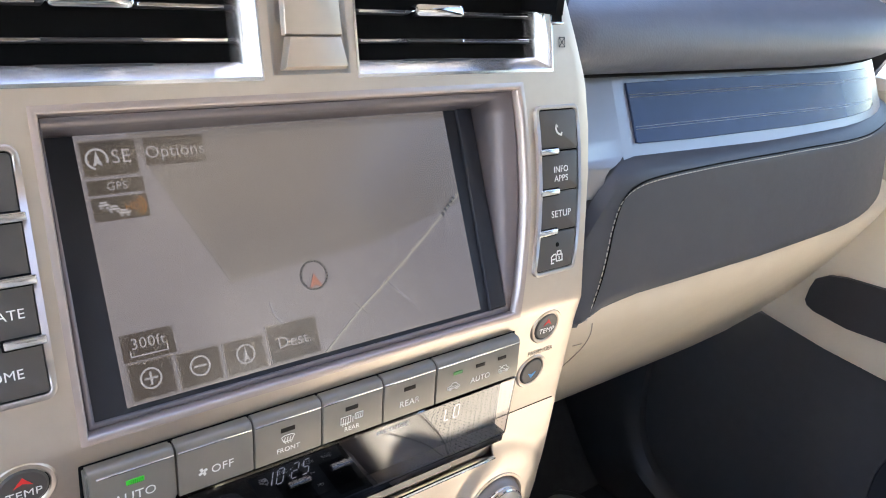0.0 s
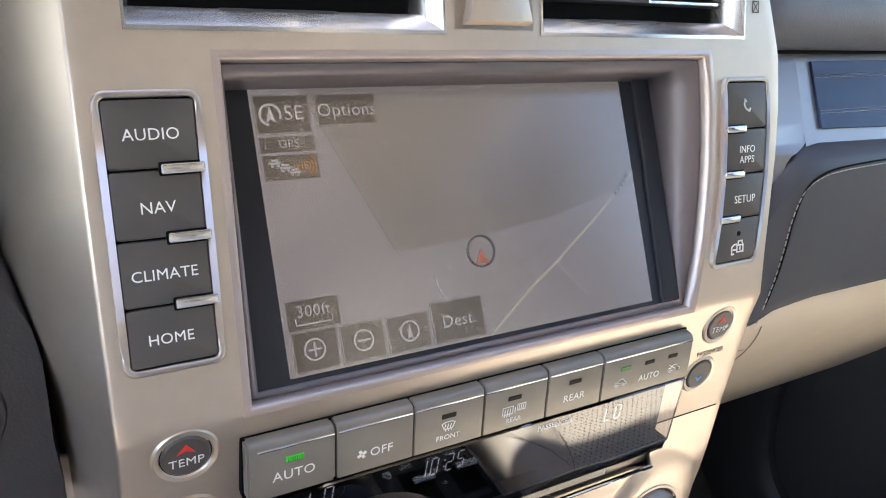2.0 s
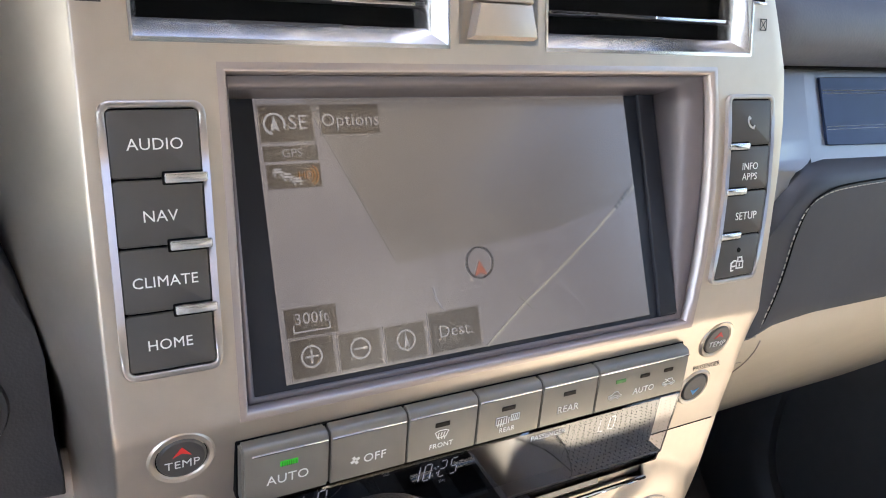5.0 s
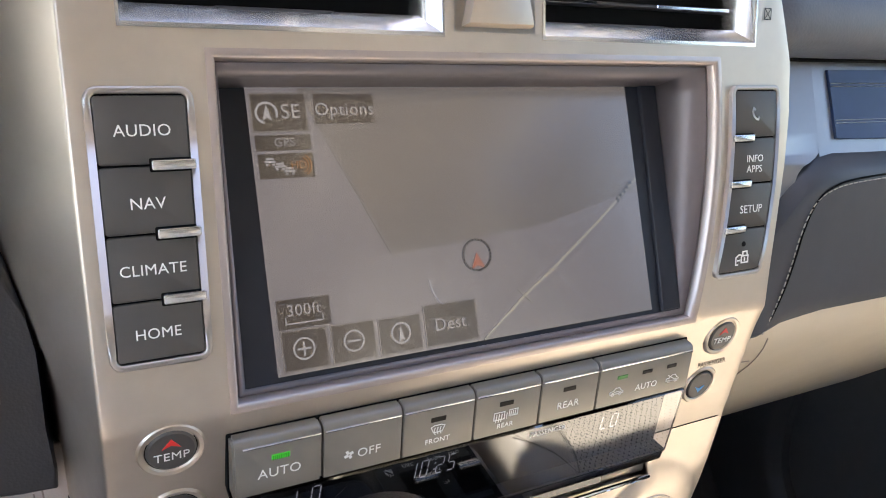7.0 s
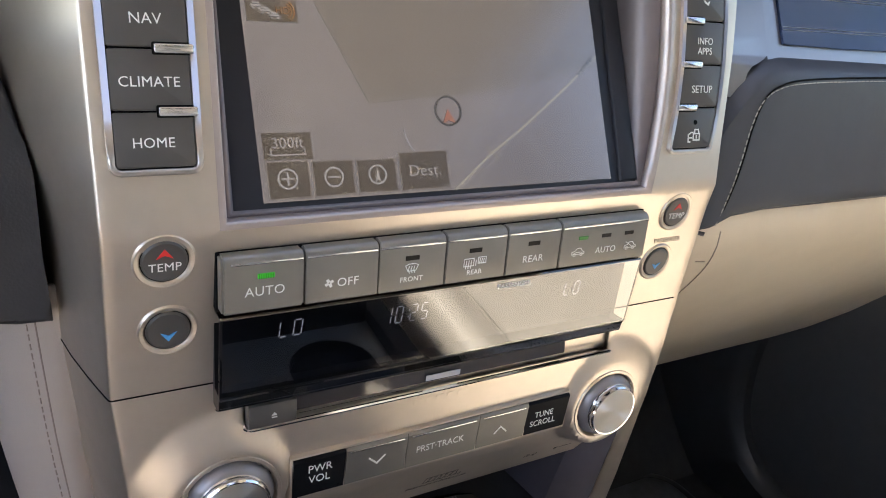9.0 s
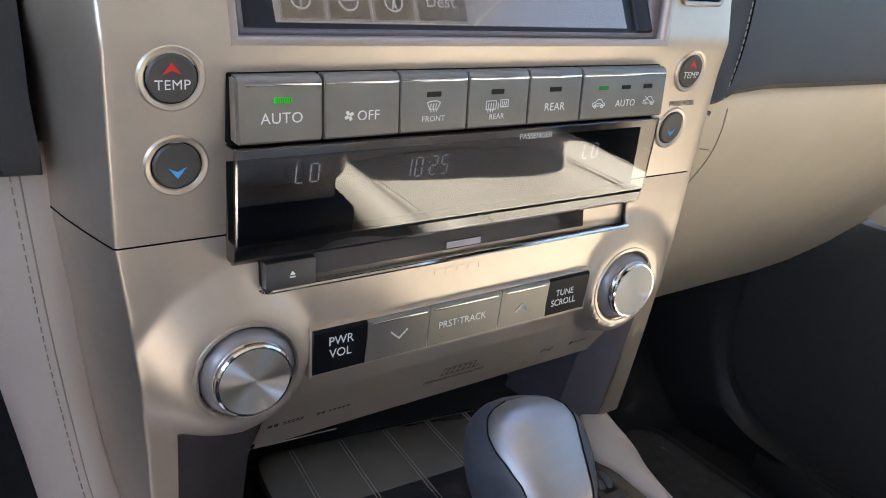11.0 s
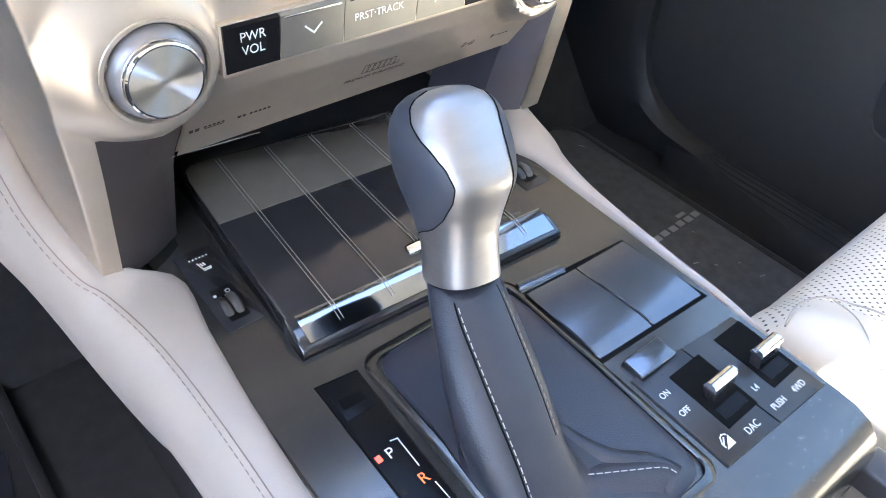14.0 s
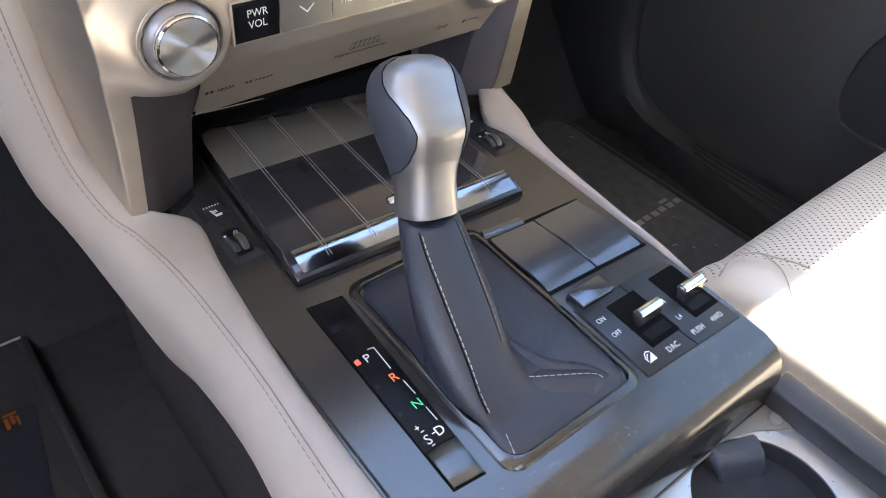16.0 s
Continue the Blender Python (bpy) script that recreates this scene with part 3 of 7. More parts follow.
for cx, cy in ((-76.6, 8.6), (-57.9, 8.4), (-39.1, 8.4)):
    draw("zoom_mark", [arc(cx, cy, 3.7)], 0.7, SCRTEXT)
draw("zoom_mark", [[(-78.8, 8.6), (-74.4, 8.6)], [(-76.6, 6.4), (-76.6, 10.8)], [(-60.1, 8.4), (-55.7, 8.4)]], 0.8, SCRTEXT)
flat("north_mark", [(-40.4, 5.2), (-39.1, 6.2), (-37.8, 5.2), (-39.1, 11.2)], SCRTEXT, 0.0006)
draw("compass_mark", [arc(-80.2, 92.5, 3.7, -20, 250)], 0.8, SCRTEXT)
flat("compass_mark", [(-82, 89.6), (-80.2, 90.8), (-78.4, 89.6), (-80.2, 95.8)], SCRTEXT, 0.0006)
draw("car_position", [arc(-2.4, 34.1, 6.2)], 0.75, SCRDARK, 0.0004)
flat("car_position", [(-5.6, 28.6), (-2.7, 30.0), (0.6, 28.6), (-2.6, 35.0)], SCRRED, 0.0004)
for k in range(3):
    x, y = -81.0 + 3.4 * k, 75.4 - 1.8 * k
    draw("traffic_mark", [[(x - 1.6, y - 0.2), (x + 1.6, y - 0.2)], [(x - 1.0, y + 0.8), (x + 1.0, y + 0.8)], [(x - 1.2, y - 1.2), (x - 1.0, y - 1.2)], [(x + 1.0, y - 1.2), (x + 1.2, y - 1.2)]], 0.75, SCRTEXT)
draw("radio_mark", [arc(-70.2, 73.6, 2.9, -60, 60, 8), arc(-70.2, 73.6, 4.1, -55, 55, 8)], 0.5, SCRORANGE)


# push button banks on either side of the display
P_BACK = PANEL.inverted()


def bow(v):
    """Sideways bow of the phone bank along its height."""
    return lerp_table([(0.0199, -0.0052), (0.0403, -0.0014), (0.0613, 0.0008), (0.0823, 0.0011), (0.1036, 0.0)], v)


def dense(pts, step=0.006):
    out = []
    for a, b in zip(pts, pts[1:] + pts[:1]):
        n = max(1, int(math.hypot(b[0] - a[0], b[1] - a[1]) / step))
        out += [(a[0] + (b[0] - a[0]) * i / n, a[1] + (b[1] - a[1]) * i / n) for i in range(n)]
    return out


def along(pts, count=10):
    """Extra points on the two long sides of a rounded rectangle."""
    out = []
    for a, b in zip(pts, pts[1:] + pts[:1]):
        n = count if math.hypot(b[0] - a[0], b[1] - a[1]) > 0.05 else 1
        out += [(a[0] + (b[0] - a[0]) * i / n, a[1] + (b[1] - a[1]) * i / n) for i in range(n)]
    return out


def bank(name, label, x0, x1, vs, tabs_right, legends):
    def bent(bm):
        if not tabs_right:
            for vert in bm.verts:
                p = P_BACK @ vert.co
                p.x += bow(p.y)
                vert.co = PANEL @ p
        return bm

    b = thing(name, PT((x0 + x1) / 2, vs[-1], 0).translation, label, "button bank", "button banks")
    part("back_plate", bent(plate(dense(rrect(x0 - 0.0006, vs[-1] - 0.0006, x1 + 0.0006, vs[0] + 0.0006, 0.003)), -0.004, 0.0006, PANEL)), GAP, b)
    part("rim", bent(ring_plate(along(rrect(x0 - 0.0024, vs[-1] - 0.0024, x1 + 0.0024, vs[0] + 0.0024, 0.0040, 6)), along(rrect(x0 - 0.0002, vs[-1] - 0.0002, x1 + 0.0002, vs[0] + 0.0002, 0.0020, 6)), -0.003, 0.0021, PANEL, 0.0007)), RIM, b, "bright satin metal rim", 70)
    made = []
    for top, bot in zip(vs, vs[1:]):
        made.append(part("push_button", bent(plate(rrect(x0, bot + 0.00035, x1, top - 0.00035, 0.0011), -0.003, 0.0018, PANEL, 0.0005)), BUTTON, b))
    for v in vs[1:-1]:
        a, c = (x0 + (x1 - x0) * 0.56, x1 + 0.0016) if tabs_right else (x0 - 0.0016, x0 + (x1 - x0) * 0.44)
        part("tab_groove", bent(plate(rrect(a - 0.0005, v - 0.0021, c, v + 0.0021, 0.0006), 0.0, 0.00205, PANEL)), GAP, b)
        part("metal_tab", bent(plate(rrect(a, v - 0.0016, c, v + 0.0016, 0.0007), 0.0, 0.0031, PANEL, 0.0006)), LIP, b)
    for btn, items in zip(made, legends):
        for body, size, dx, dv in items:
            top, bot = vs[made.index(btn)], vs[made.index(btn) + 1]
            part("legend", lettering(body, size, PT((x0 + x1) / 2 + dx + (0 if tabs_right else bow((top + bot) / 2)), (top + bot) / 2 + dv, 0.00185), 0.00006, 1.03), WHITE, btn)
    return b, made


VL = [0.1033, 0.0825, 0.0617, 0.0411, 0.0221]
bank("menu_button_bank", "four dark gunmetal push buttons in a satin metal rim", -0.1371, -0.1112, VL, True,
     [[("AUDIO", 0.0050, 0.0, -0.0002)], [("NAV", 0.0050, -0.0003, -0.0011)], [("CLIMATE", 0.0048, -0.0004, -0.0007)], [("HOME", 0.0048, -0.0006, -0.0010)]])
VR = [0.1036, 0.0823, 0.0613, 0.0403, 0.0199]
rb, rmade = bank("phone_button_bank", "dark phone and setup push buttons in a satin metal rim", 0.1241, 0.1508, VR, False,
                 [[], [("INFO", 0.0047, 0.0005, 0.0008), ("APPS", 0.0047, 0.0005, -0.0040)], [("SETUP", 0.0052, 0.0010, -0.0016)], []])
_ph = spline([(-2.0, 2.6, 0), (-2.3, 0.6, 0), (-0.9, -1.6, 0), (1.4, -2.6, 0)], 9)
part("legend", strokes([[(p.x / 1000, p.y / 1000) for p in _ph], [(-0.0021, 0.0025), (-0.0012, 0.0020)], [(0.0013, -0.0024), (0.0018, -0.0016)]], 0.0009, PT(0.1382, 0.0930, 0.00185)), WHITE, rmade[0])
_lock = [[(-0.0005, -0.001), (0.0025, -0.001), (0.0025, 0.0012), (-0.0005, 0.0012), (-0.0005, -0.001)], [(0.0001, 0.0012), (0.0001, 0.0026), (0.0019, 0.0026), (0.0022, 0.0012)], [(-0.003, -0.0016), (-0.003, 0.0008), (-0.0018, 0.0016), (-0.0008, 0.0016)], [(-0.0022, -0.0002), (-0.0012, -0.0002)]]
part("legend", strokes([[(x * 1.45, y * 1.45) for x, y in ln] for ln in _lock] + [[(0.0014, -0.0004), (0.0014, 0.0006)], [(-0.0043, -0.0023), (-0.0030, -0.0023)]], 0.0007, PT(0.1342, 0.0256, 0.00185)), WHITE, rmade[3])
part("lamp", lathe([(0.0, 0.0022), (0.0011, 0.0021), (0.0013, 0.0017)], PT(0.1346, 0.0330, 0), 14), GAP, rmade[3])


# round temperature buttons
def temp_button(x, z, r, legend, red, group="temperature buttons"):
    y = bezel_y(x, z)
    tilt = -6
    M = Matrix.Translation((x, y, z)) @ Matrix.Rotation(radians(90 - tilt), 4, "X")
    b = thing("temperature_button", (x, y, z - r), "round dark temperature button with %s arrow, satin metal ring" % ("red" if red else "blue"), "push button", group)
    part("ring", lathe([(r + 0.0030, -0.002), (r + 0.0028, 0.0004), (r + 0.0021, 0.0012), (r + 0.0008, 0.0009), (r + 0.0002, 0.0002), (r + 0.0002, -0.002)], M, 48), SATIN, b)
    part("gap", lathe([(r + 0.0005, -0.001), (r + 0.0005, 0.0003), (0, 0.0003)], M, 32), GAP, b)
    cap = part("cap", lathe([(r - 0.0001, -0.001), (r - 0.0001, 0.0006), (r - 0.0009, 0.0012), (r * 0.5, 0.0012), (0, 0.0009)], M, 40), BUTTON, b)
    if red:
        s = r / 0.0092
        part("arrow", plate([(-0.0034 * s, 0.0014 * s), (0, 0.0030 * s), (0.0034 * s, 0.0014 * s), (0, 0.0058 * s)], 0.001, 0.0014, M), REDMARK, cap)
    else:
        s = r / 0.0092
        part("arrow", plate([(-0.0034 * s, -0.0006 * s), (0, -0.0050 * s), (0.0034 * s, -0.0006 * s), (0, -0.0022 * s)], 0.001, 0.0014, M), BLUEMARK, cap)
    if legend:
        part("legend", lettering(legend, 0.0052 * r / 0.0092, M @ Matrix.Translation((0, -0.0024 * r / 0.0092, 0.0014)), 0.00005, 1.05), WHITE, cap)


temp_button(-0.1236, 0.7884, 0.0082, "TEMP", True)
temp_button(-0.1226, 0.7583, 0.0082, "", False)
temp_button(0.1312, 0.7862, 0.0082, "TEMP", True)
temp_button(0.1292, 0.7562, 0.0082, "", False)
part("legend", lettering("PASSENGER", 0.0037, Matrix.Translation((0.1322, bezel_y(0.1322, 0.7692) - 0.0004, 0.7692)) @ Matrix.Rotation(radians(82), 4, "X"), 0.00005), INK, stack)

# climate button row
row = thing("climate_button_row", (0, 0.005, 0.766), "row of six grey metallic climate buttons with a chrome strip above", "button row")
ROWX = [-0.1056, -0.0735, -0.0423, -0.0109, 0.0206, 0.0509, 0.1060]
part("housing", box(-0.1060, 0.0040, 0.7652, 0.1070, 0.016, 0.7898, 0.0006), GAP, row)


def prism(profile, x0, x1):
    return loft([[(x0, y, z) for y, z in profile], [(x1, y, z) for y, z in profile]])


rowbtn = []
for i, (a, b) in enumerate(zip(ROWX, ROWX[1:])):
    bm = prism([(0.012, 0.7662), (-0.0015, 0.7663), (-0.0025, 0.7672), (-0.0017, 0.7870), (-0.0008, 0.7886), (0.0006, 0.7893), (0.012, 0.7896)], a + 0.0003, b - 0.0003)
    bmesh.ops.bevel(bm, geom=[e for e in bm.edges if abs(e.verts[0].co.x - e.verts[1].co.x) < 1e-7], offset=0.0009 if i == 0 else 0.00035, segments=2, affect="EDGES")
    rowbtn.append(part("climate_button", bm, ROWBTN, row))
    part("chrome_strip", box(a + (0.0036 if i == 0 else 0.0007), -0.0022, 0.7860, b - 0.0007, 0.0, 0.7869, 0.0003), CHROME, rowbtn[-1])


def RT(x, z):
    return UT(x, z, -0.00245 + (z - 0.7672) * 0.04)


for k, (x, mat) in {0: (-0.0888, LED_ON), 2: (-0.0271, LED_OFF), 3: (0.0039, LED_OFF), 4: (0.0354, LED_OFF)}.items():
    part("lamp", box(-0.0032, -0.0010, -0.0003, 0.0032, 0.0010, 0.0004, 0.0001, 1, RT(x, 0.7811)), mat, rowbtn[k])
part("lamp_ribs", bars([(-0.00264 + 0.00066 * i, 0, 0.00022, 0.0020) for i in range(9)], RT(-0.0888, 0.7811) @ Matrix.Translation((0, 0, 0.00055)), 0.00008), LED_OFF, rowbtn[0])
for x, mat in ((0.0644, LED_DIM), (0.0788, LED_OFF), (0.0934, LED_OFF)):
    part("lamp", box(-0.0028, -0.0009, -0.0003, 0.0028, 0.0009, 0.0004, 0.0001, 1, RT(x, 0.7807)), mat, rowbtn[5])
for k, body, size, x, z in ((0, "AUTO", 0.0054, -0.0892, 0.7749), (1, "OFF", 0.0052, -0.0557, 0.7743), (2, "FRONT", 0.0032, -0.0271, 0.7716), (3, "REAR", 0.0032, 0.0040, 0.7709), (4, "REAR", 0.0048, 0.0355, 0.7735), (5, "AUTO", 0.0045, 0.0794, 0.7733)):
    part("legend", lettering(body, size, RT(x, z) @ Matrix.Translation((0, 0, 0.0002)), 0.00006, 1.05), WHITE, rowbtn[k])
part("legend", bars([(0.0, 0.0011, 0.0012, 0.0016), (0.0, -0.0011, 0.0012, 0.0016), (0.0011, 0.0, 0.0016, 0.0012), (-0.0011, 0.0, 0.0016, 0.0012)], RT(-0.0636, 0.7746) @ Matrix.Translation((0, 0, 0.0002)) @ Matrix.Rotation(0.5, 4, "Z"), 0.00006), WHITE, rowbtn[1])
_fan = [[(-0.0026, 0.0016), (-0.0013, 0.0022), (0.0013, 0.0022), (0.0026, 0.0016), (0.0016, -0.0006), (-0.0016, -0.0006), (-0.0026, 0.0016)]] + [[(x, 0.0012), (x - 0.0003, 0.0), (x + 0.0002, -0.0014)] for x in (-0.0011, 0.0, 0.0011)]
part("legend", strokes(_fan, 0.00030, RT(-0.0272, 0.7760) @ Matrix.Translation((0, 0, 0.0002)) @ Matrix.Scale(1.15, 4), 0.00006), WHITE, rowbtn[2])
_rear = [[(-0.0046, -0.001), (-0.0046, 0.0018), (-0.0006, 0.0018), (-0.0006, -0.001), (-0.0046, -0.001)], [(0.0012, -0.0003), (0.0012, 0.002), (0.0044, 0.002), (0.0044, -0.0003), (0.0012, -0.0003)], [(0.0003, -0.001), (0.0003, 0.001)]] + [[(x, 0.001), (x - 0.0002, -0.0018)] for x in (-0.0036, -0.0026, -0.0016)] + [[(x, 0.0014), (x - 0.0002, -0.0004)] for x in (0.002, 0.0028, 0.0036)]
part("legend", strokes(_rear, 0.0003, RT(0.0041, 0.7752) @ Matrix.Translation((0, 0, 0.0002)) @ Matrix.Scale(1.25, 4), 0.00006), WHITE, rowbtn[3])
_car = [[(-0.0030, -0.0007), (-0.0030, 0.0004), (-0.0016, 0.0006), (-0.0006, 0.0017), (0.0011, 0.0017), (0.0020, 0.0005), (0.0030, 0.0), (0.0030, -0.0007), (-0.0030, -0.0007)]]
for x, extra in ((0.0621, [[(-0.0010, 0.0001), (0.0010, 0.0001)]]), (0.0953, [[(-0.0024, 0.0019), (0.0024, -0.0012)]])):
    part("legend", strokes(_car + extra + [arc(-0.0017, -0.0008, 0.0006, 0, 360, 8), arc(0.0017, -0.0008, 0.0006, 0, 360, 8)], 0.0003, RT(x, 0.7736) @ Matrix.Translation((0, 0, 0.0002)) @ Matrix.Scale(1.25, 4), 0.00006), WHITE, rowbtn[5])

# gloss black clock and temperature window
clock = thing("clock_window", (0, 0.005, 0.72), "gloss black clock and temperature window with faint digits", "display window")
WINPROF = [(-0.0010, 0.7650), (-0.0016, 0.7643), (0.0012, 0.7278), (0.0022, 0.7262), (0.0030, 0.7215), (0.0055, 0.7196)]
bm = prism([(0.018, 0.7650)] + [(y + 0.0010, z - 0.0003) for y, z in WINPROF[:2]] + [(0.0092, 0.7640), (0.0100, 0.7282)] + [(y + 0.0010, z + 0.0003) for y, z in WINPROF[2:]] + [(0.018, 0.7192)], -0.1056, 0.1066)
part("housing", bm, CAPBLACK, clock, "dark window housing")
SIDE = [(-0.1060, 0.0014), (-0.1060, 0.0009), (-0.1057, 0.0003), (-0.1050, 0.0), (0.1060, 0.0), (0.1067, 0.0003), (0.1070, 0.0009), (0.1070, 0.0014)]
bm = loft([[(x, y + dy, z) for y, z in [(0.006, 0.7650)] + WINPROF + [(0.008, 0.7192)]] for x, dy in SIDE], caps=False, closed=False)
win = part("window", bm, SMOKED, clock, "smoked glass pane", 6)
win.visible_shadow = False


def CT(x, z):
    return UT(x, z, 0.0086)


SEG = {"0": "abcdef", "1": "bc", "2": "abged", "5": "afgcd", "L": "fed", "O": "abcdef"}
SEGXY = {"a": (0, 1, 0.7, 0), "b": (0.5, 0.5, 0, 0.8), "c": (0.5, -0.5, 0, 0.8), "d": (0, -1, 0.7, 0), "e": (-0.5, -0.5, 0, 0.8), "f": (-0.5, 0.5, 0, 0.8), "g": (0, 0, 0.7, 0)}


def digits(body, x, z, w, h):
    out, cx = [], 0.0
    for ch in body:
        if ch == ":":
            out += [(cx - w * 0.2, h * 0.2, 0.0006, 0.0006), (cx - w * 0.2, -h * 0.2, 0.0006, 0.0006)]
            cx += w * 0.6
            continue
        for s in SEG[ch]:
            sx, sy, sw, sh = SEGXY[s]
            out.append((cx + sx * w, sy * h / 2, max(sw * w, 0.00045), max(sh * h / 2, 0.00045)))
        cx += w * 1.75
    shear = Matrix(((1, 0.12, 0, 0), (0, 1, 0, 0), (0, 0, 1, 0), (0, 0, 0, 1)))
    return bars(out, CT(x, z) @ Matrix.Translation((0, 0, 0.0003)) @ shear, 0.00005)


part("digits", digits("10:25", -0.0309, 0.7493, 0.0031, 0.0079), DIGIT, clock)
part("digits", digits("LO", -0.0780, 0.7512, 0.0034, 0.0070), DIGIT, clock)
part("digits", digits("LO", 0.0693, 0.7486, 0.0034, 0.0070), DIGIT, clock)
part("legend", lettering("PASSENGER", 0.0036, UT(0.0278, 0.7611, -0.0016), 0.00005, 1.0), WHITE, clock)

# disc slot
slot = thing("disc_slot", (0, 0.02, 0.705), "dark disc slot with an eject button and chrome lip below", "disc slot")
part("slot_cavity", box(-0.0935, 0.0150, 0.7040, 0.1095, 0.0290, 0.7300), SATIN, slot, "satin metal slot surround")
part("slot_mouth", loft([[(-0.0700, 0.0148, 0.7085), (0.0790, 0.0148, 0.7085), (0.0790, 0.0148, 0.7170), (-0.0700, 0.0148, 0.7170)], [(-0.0700, 0.0125, 0.7075), (0.0790, 0.0125, 0.7075), (0.0790, 0.0140, 0.7190), (-0.0700, 0.0140, 0.7190)]]), LIDBLACK, slot)
part("eject_button", box(-0.0925, 0.0075, 0.7058, -0.0715, 0.016, 0.7170, 0.0007), BUTTON, slot)
part("legend", plate([(-0.0012, -0.0002), (0.0012, -0.0002), (0, 0.0014)], -0.0001, 0.0001, UT(-0.0815, 0.7112, 0.0074)), WHITE, slot)
part("legend", bars([(0, 0, 0.0024, 0.0005)], UT(-0.0815, 0.7101, 0.0074)), WHITE, slot)
part("chrome_lip", tube(spline([(-0.0935, 0.0118, 0.7062), (-0.0915, 0.0105, 0.7042), (-0.08, 0.0100, 0.7040), (0.0, 0.0098, 0.7040), (0.1095, 0.0100, 0.7043)], 40), 0.0011, 8), CHROME, slot)
part("slot_label", bars([(0.0035, 0, 0.019, 0.0030)], UT(0, 0.7100, 0.0118)), PATCH, slot, "small pale sticker")
part("brand_mark", bars([(-0.0150 + 0.0062 * i, 0, 0.0042, 0.0028) for i in range(5)], UT(0.006, 0.6975, bezel_y(0, 0.6975) - 0.0001), 0.00015), SATIN, slot)

# audio button row
aud = thing("audio_button_row", (0, 0.012, 0.66), "row of grey metallic audio buttons with dark end caps", "button row")
AX = [-0.0722, -0.0466, -0.0145, 0.0267, 0.0576, 0.0852]
part("housing", box(-0.0732, 0.0098, 0.6596, 0.0862, 0.022, 0.6836, 0.0008), SATIN, aud)
AUDT = []
for i, (a, b) in enumerate(zip(AX, AX[1:])):
    end = i in (0, 4)
    bm = prism([(0.02, 0.6607), (0.0115, 0.6607), (0.0098, 0.6614), (0.0082, 0.6815), (0.0090, 0.6826), (0.02, 0.6828)], a + 0.0002, b - 0.0002)
    AUDT.append(part("audio_button", bm, CAPBLACK if end else ROWBTN, aud, "gloss black end cap" if end else ""))
    if not end:
        part("chrome_strip", box(a + 0.0020, 0.0078, 0.6802, b - 0.0020, 0.0095, 0.6810, 0.0002), CHROME, AUDT[-1])


def AT(x, z):
    return UT(x, z + 0.0014, 0.0096 - (z + 0.0014 - 0.6614) * 0.08)


for k, body, size, x, z in ((0, "PWR", 0.0058, -0.0594, 0.6752), (0, "VOL", 0.0058, -0.0594, 0.6690), (2, "PRST·TRACK", 0.0051, 0.0044, 0.6702), (4, "TUNE", 0.0050, 0.0687, 0.6725), (4, "SCROLL", 0.0050, 0.0689, 0.6668)):
    part("legend", lettering(body, size, AT(x, z) @ Matrix.Translation((0, 0, 0.0003)), 0.00006, 1.0, squeeze=0.95), WHITE, AUDT[k])
part("legend", strokes([[(-0.0040, 0.0018), (0, -0.0018), (0.0040, 0.0018)]], 0.0008, AT(-0.0305, 0.6708) @ Matrix.Translation((0, 0, 0.0003))), WHITE, AUDT[1])
part("legend", strokes([[(-0.0036, -0.0018), (0, 0.0018), (0.0036, -0.0018)]], 0.0008, AT(0.0408, 0.6694) @ Matrix.Translation((0, 0, 0.0003))), WHITE, AUDT[3])


# printed marks on the sloping lower plate
def LT(x, z):
    y = bezel_y(x, z)
    lean = math.atan2(bezel_y(x, z - 0.003) - bezel_y(x, z + 0.003), 0.006)
    return Matrix.Translation((x, y - 0.0003, z)) @ Matrix.Rotation(radians(90) + lean, 4, "X")


part("legend", lettering("PREMIUM SURROUND", 0.0040, LT(0.0225, 0.6215), 0.00004), INK, stack)
part("printed_mark", strokes([[(-0.0105 + 0.0035 * i, 0.0), (-0.0105 + 0.0035 * i, 0.0035), (-0.0080 + 0.0035 * i, 0.0035), (-0.0080 + 0.0035 * i, 0.0)] for i in range(6)] + [[(-0.0105 + 0.0035 * i, -0.0010), (-0.0105 + 0.0035 * i, -0.0042), (-0.0080 + 0.0035 * i, -0.0042), (-0.0080 + 0.0035 * i, -0.0015)] for i in range(7)], 0.0004, LT(0.0225, 0.6290), 0.00004), INK, stack)
part("printed_mark", bars([(-0.0025, 0, 0.0020, 0.0028), (0.0005, 0, 0.0020, 0.0028)] + [(0.0045 + 0.0022 * i, 0.0006, 0.0014, 0.0014) for i in range(5)] + [(0.009, -0.0012, 0.010, 0.0006)], LT(-0.0790, 0.6230), 0.00004), INK, stack)
part("printed_mark", bars([(-0.006, 0, 0.0018, 0.0022), (-0.0035, 0, 0.0016, 0.0022)] + [(0.0002 + 0.0024 * i, 0, 0.0015, 0.0017) for i in range(5)], LT(-0.0510, 0.6225), 0.00004), INK, stack)
part("printed_mark", strokes([arc(0, 0, 0.0028, 130, 230, 5), arc(0, 0, 0.0042, 140, 220, 5), arc(0, 0, 0.0028, -50, 50, 5), arc(0, 0, 0.0042, -40, 40, 5), [(-0.0018, -0.0007), (-0.0006, 0.0007)], [(0.0, -0.0007), (0.001, 0.0007), (0.002, -0.0007)]], 0.0004, LT(0.0890, 0.6205), 0.00004), INK, stack)
part("printed_mark", bars([(0, 0.0006, 0.0022, 0.0022), (0, -0.0014, 0.0012, 0.0012)] + [(0.0032 + 0.0013 * i, 0, 0.0008, 0.0009) for i in range(8)], LT(0.1085, 0.6200), 0.00004), INK, stack)
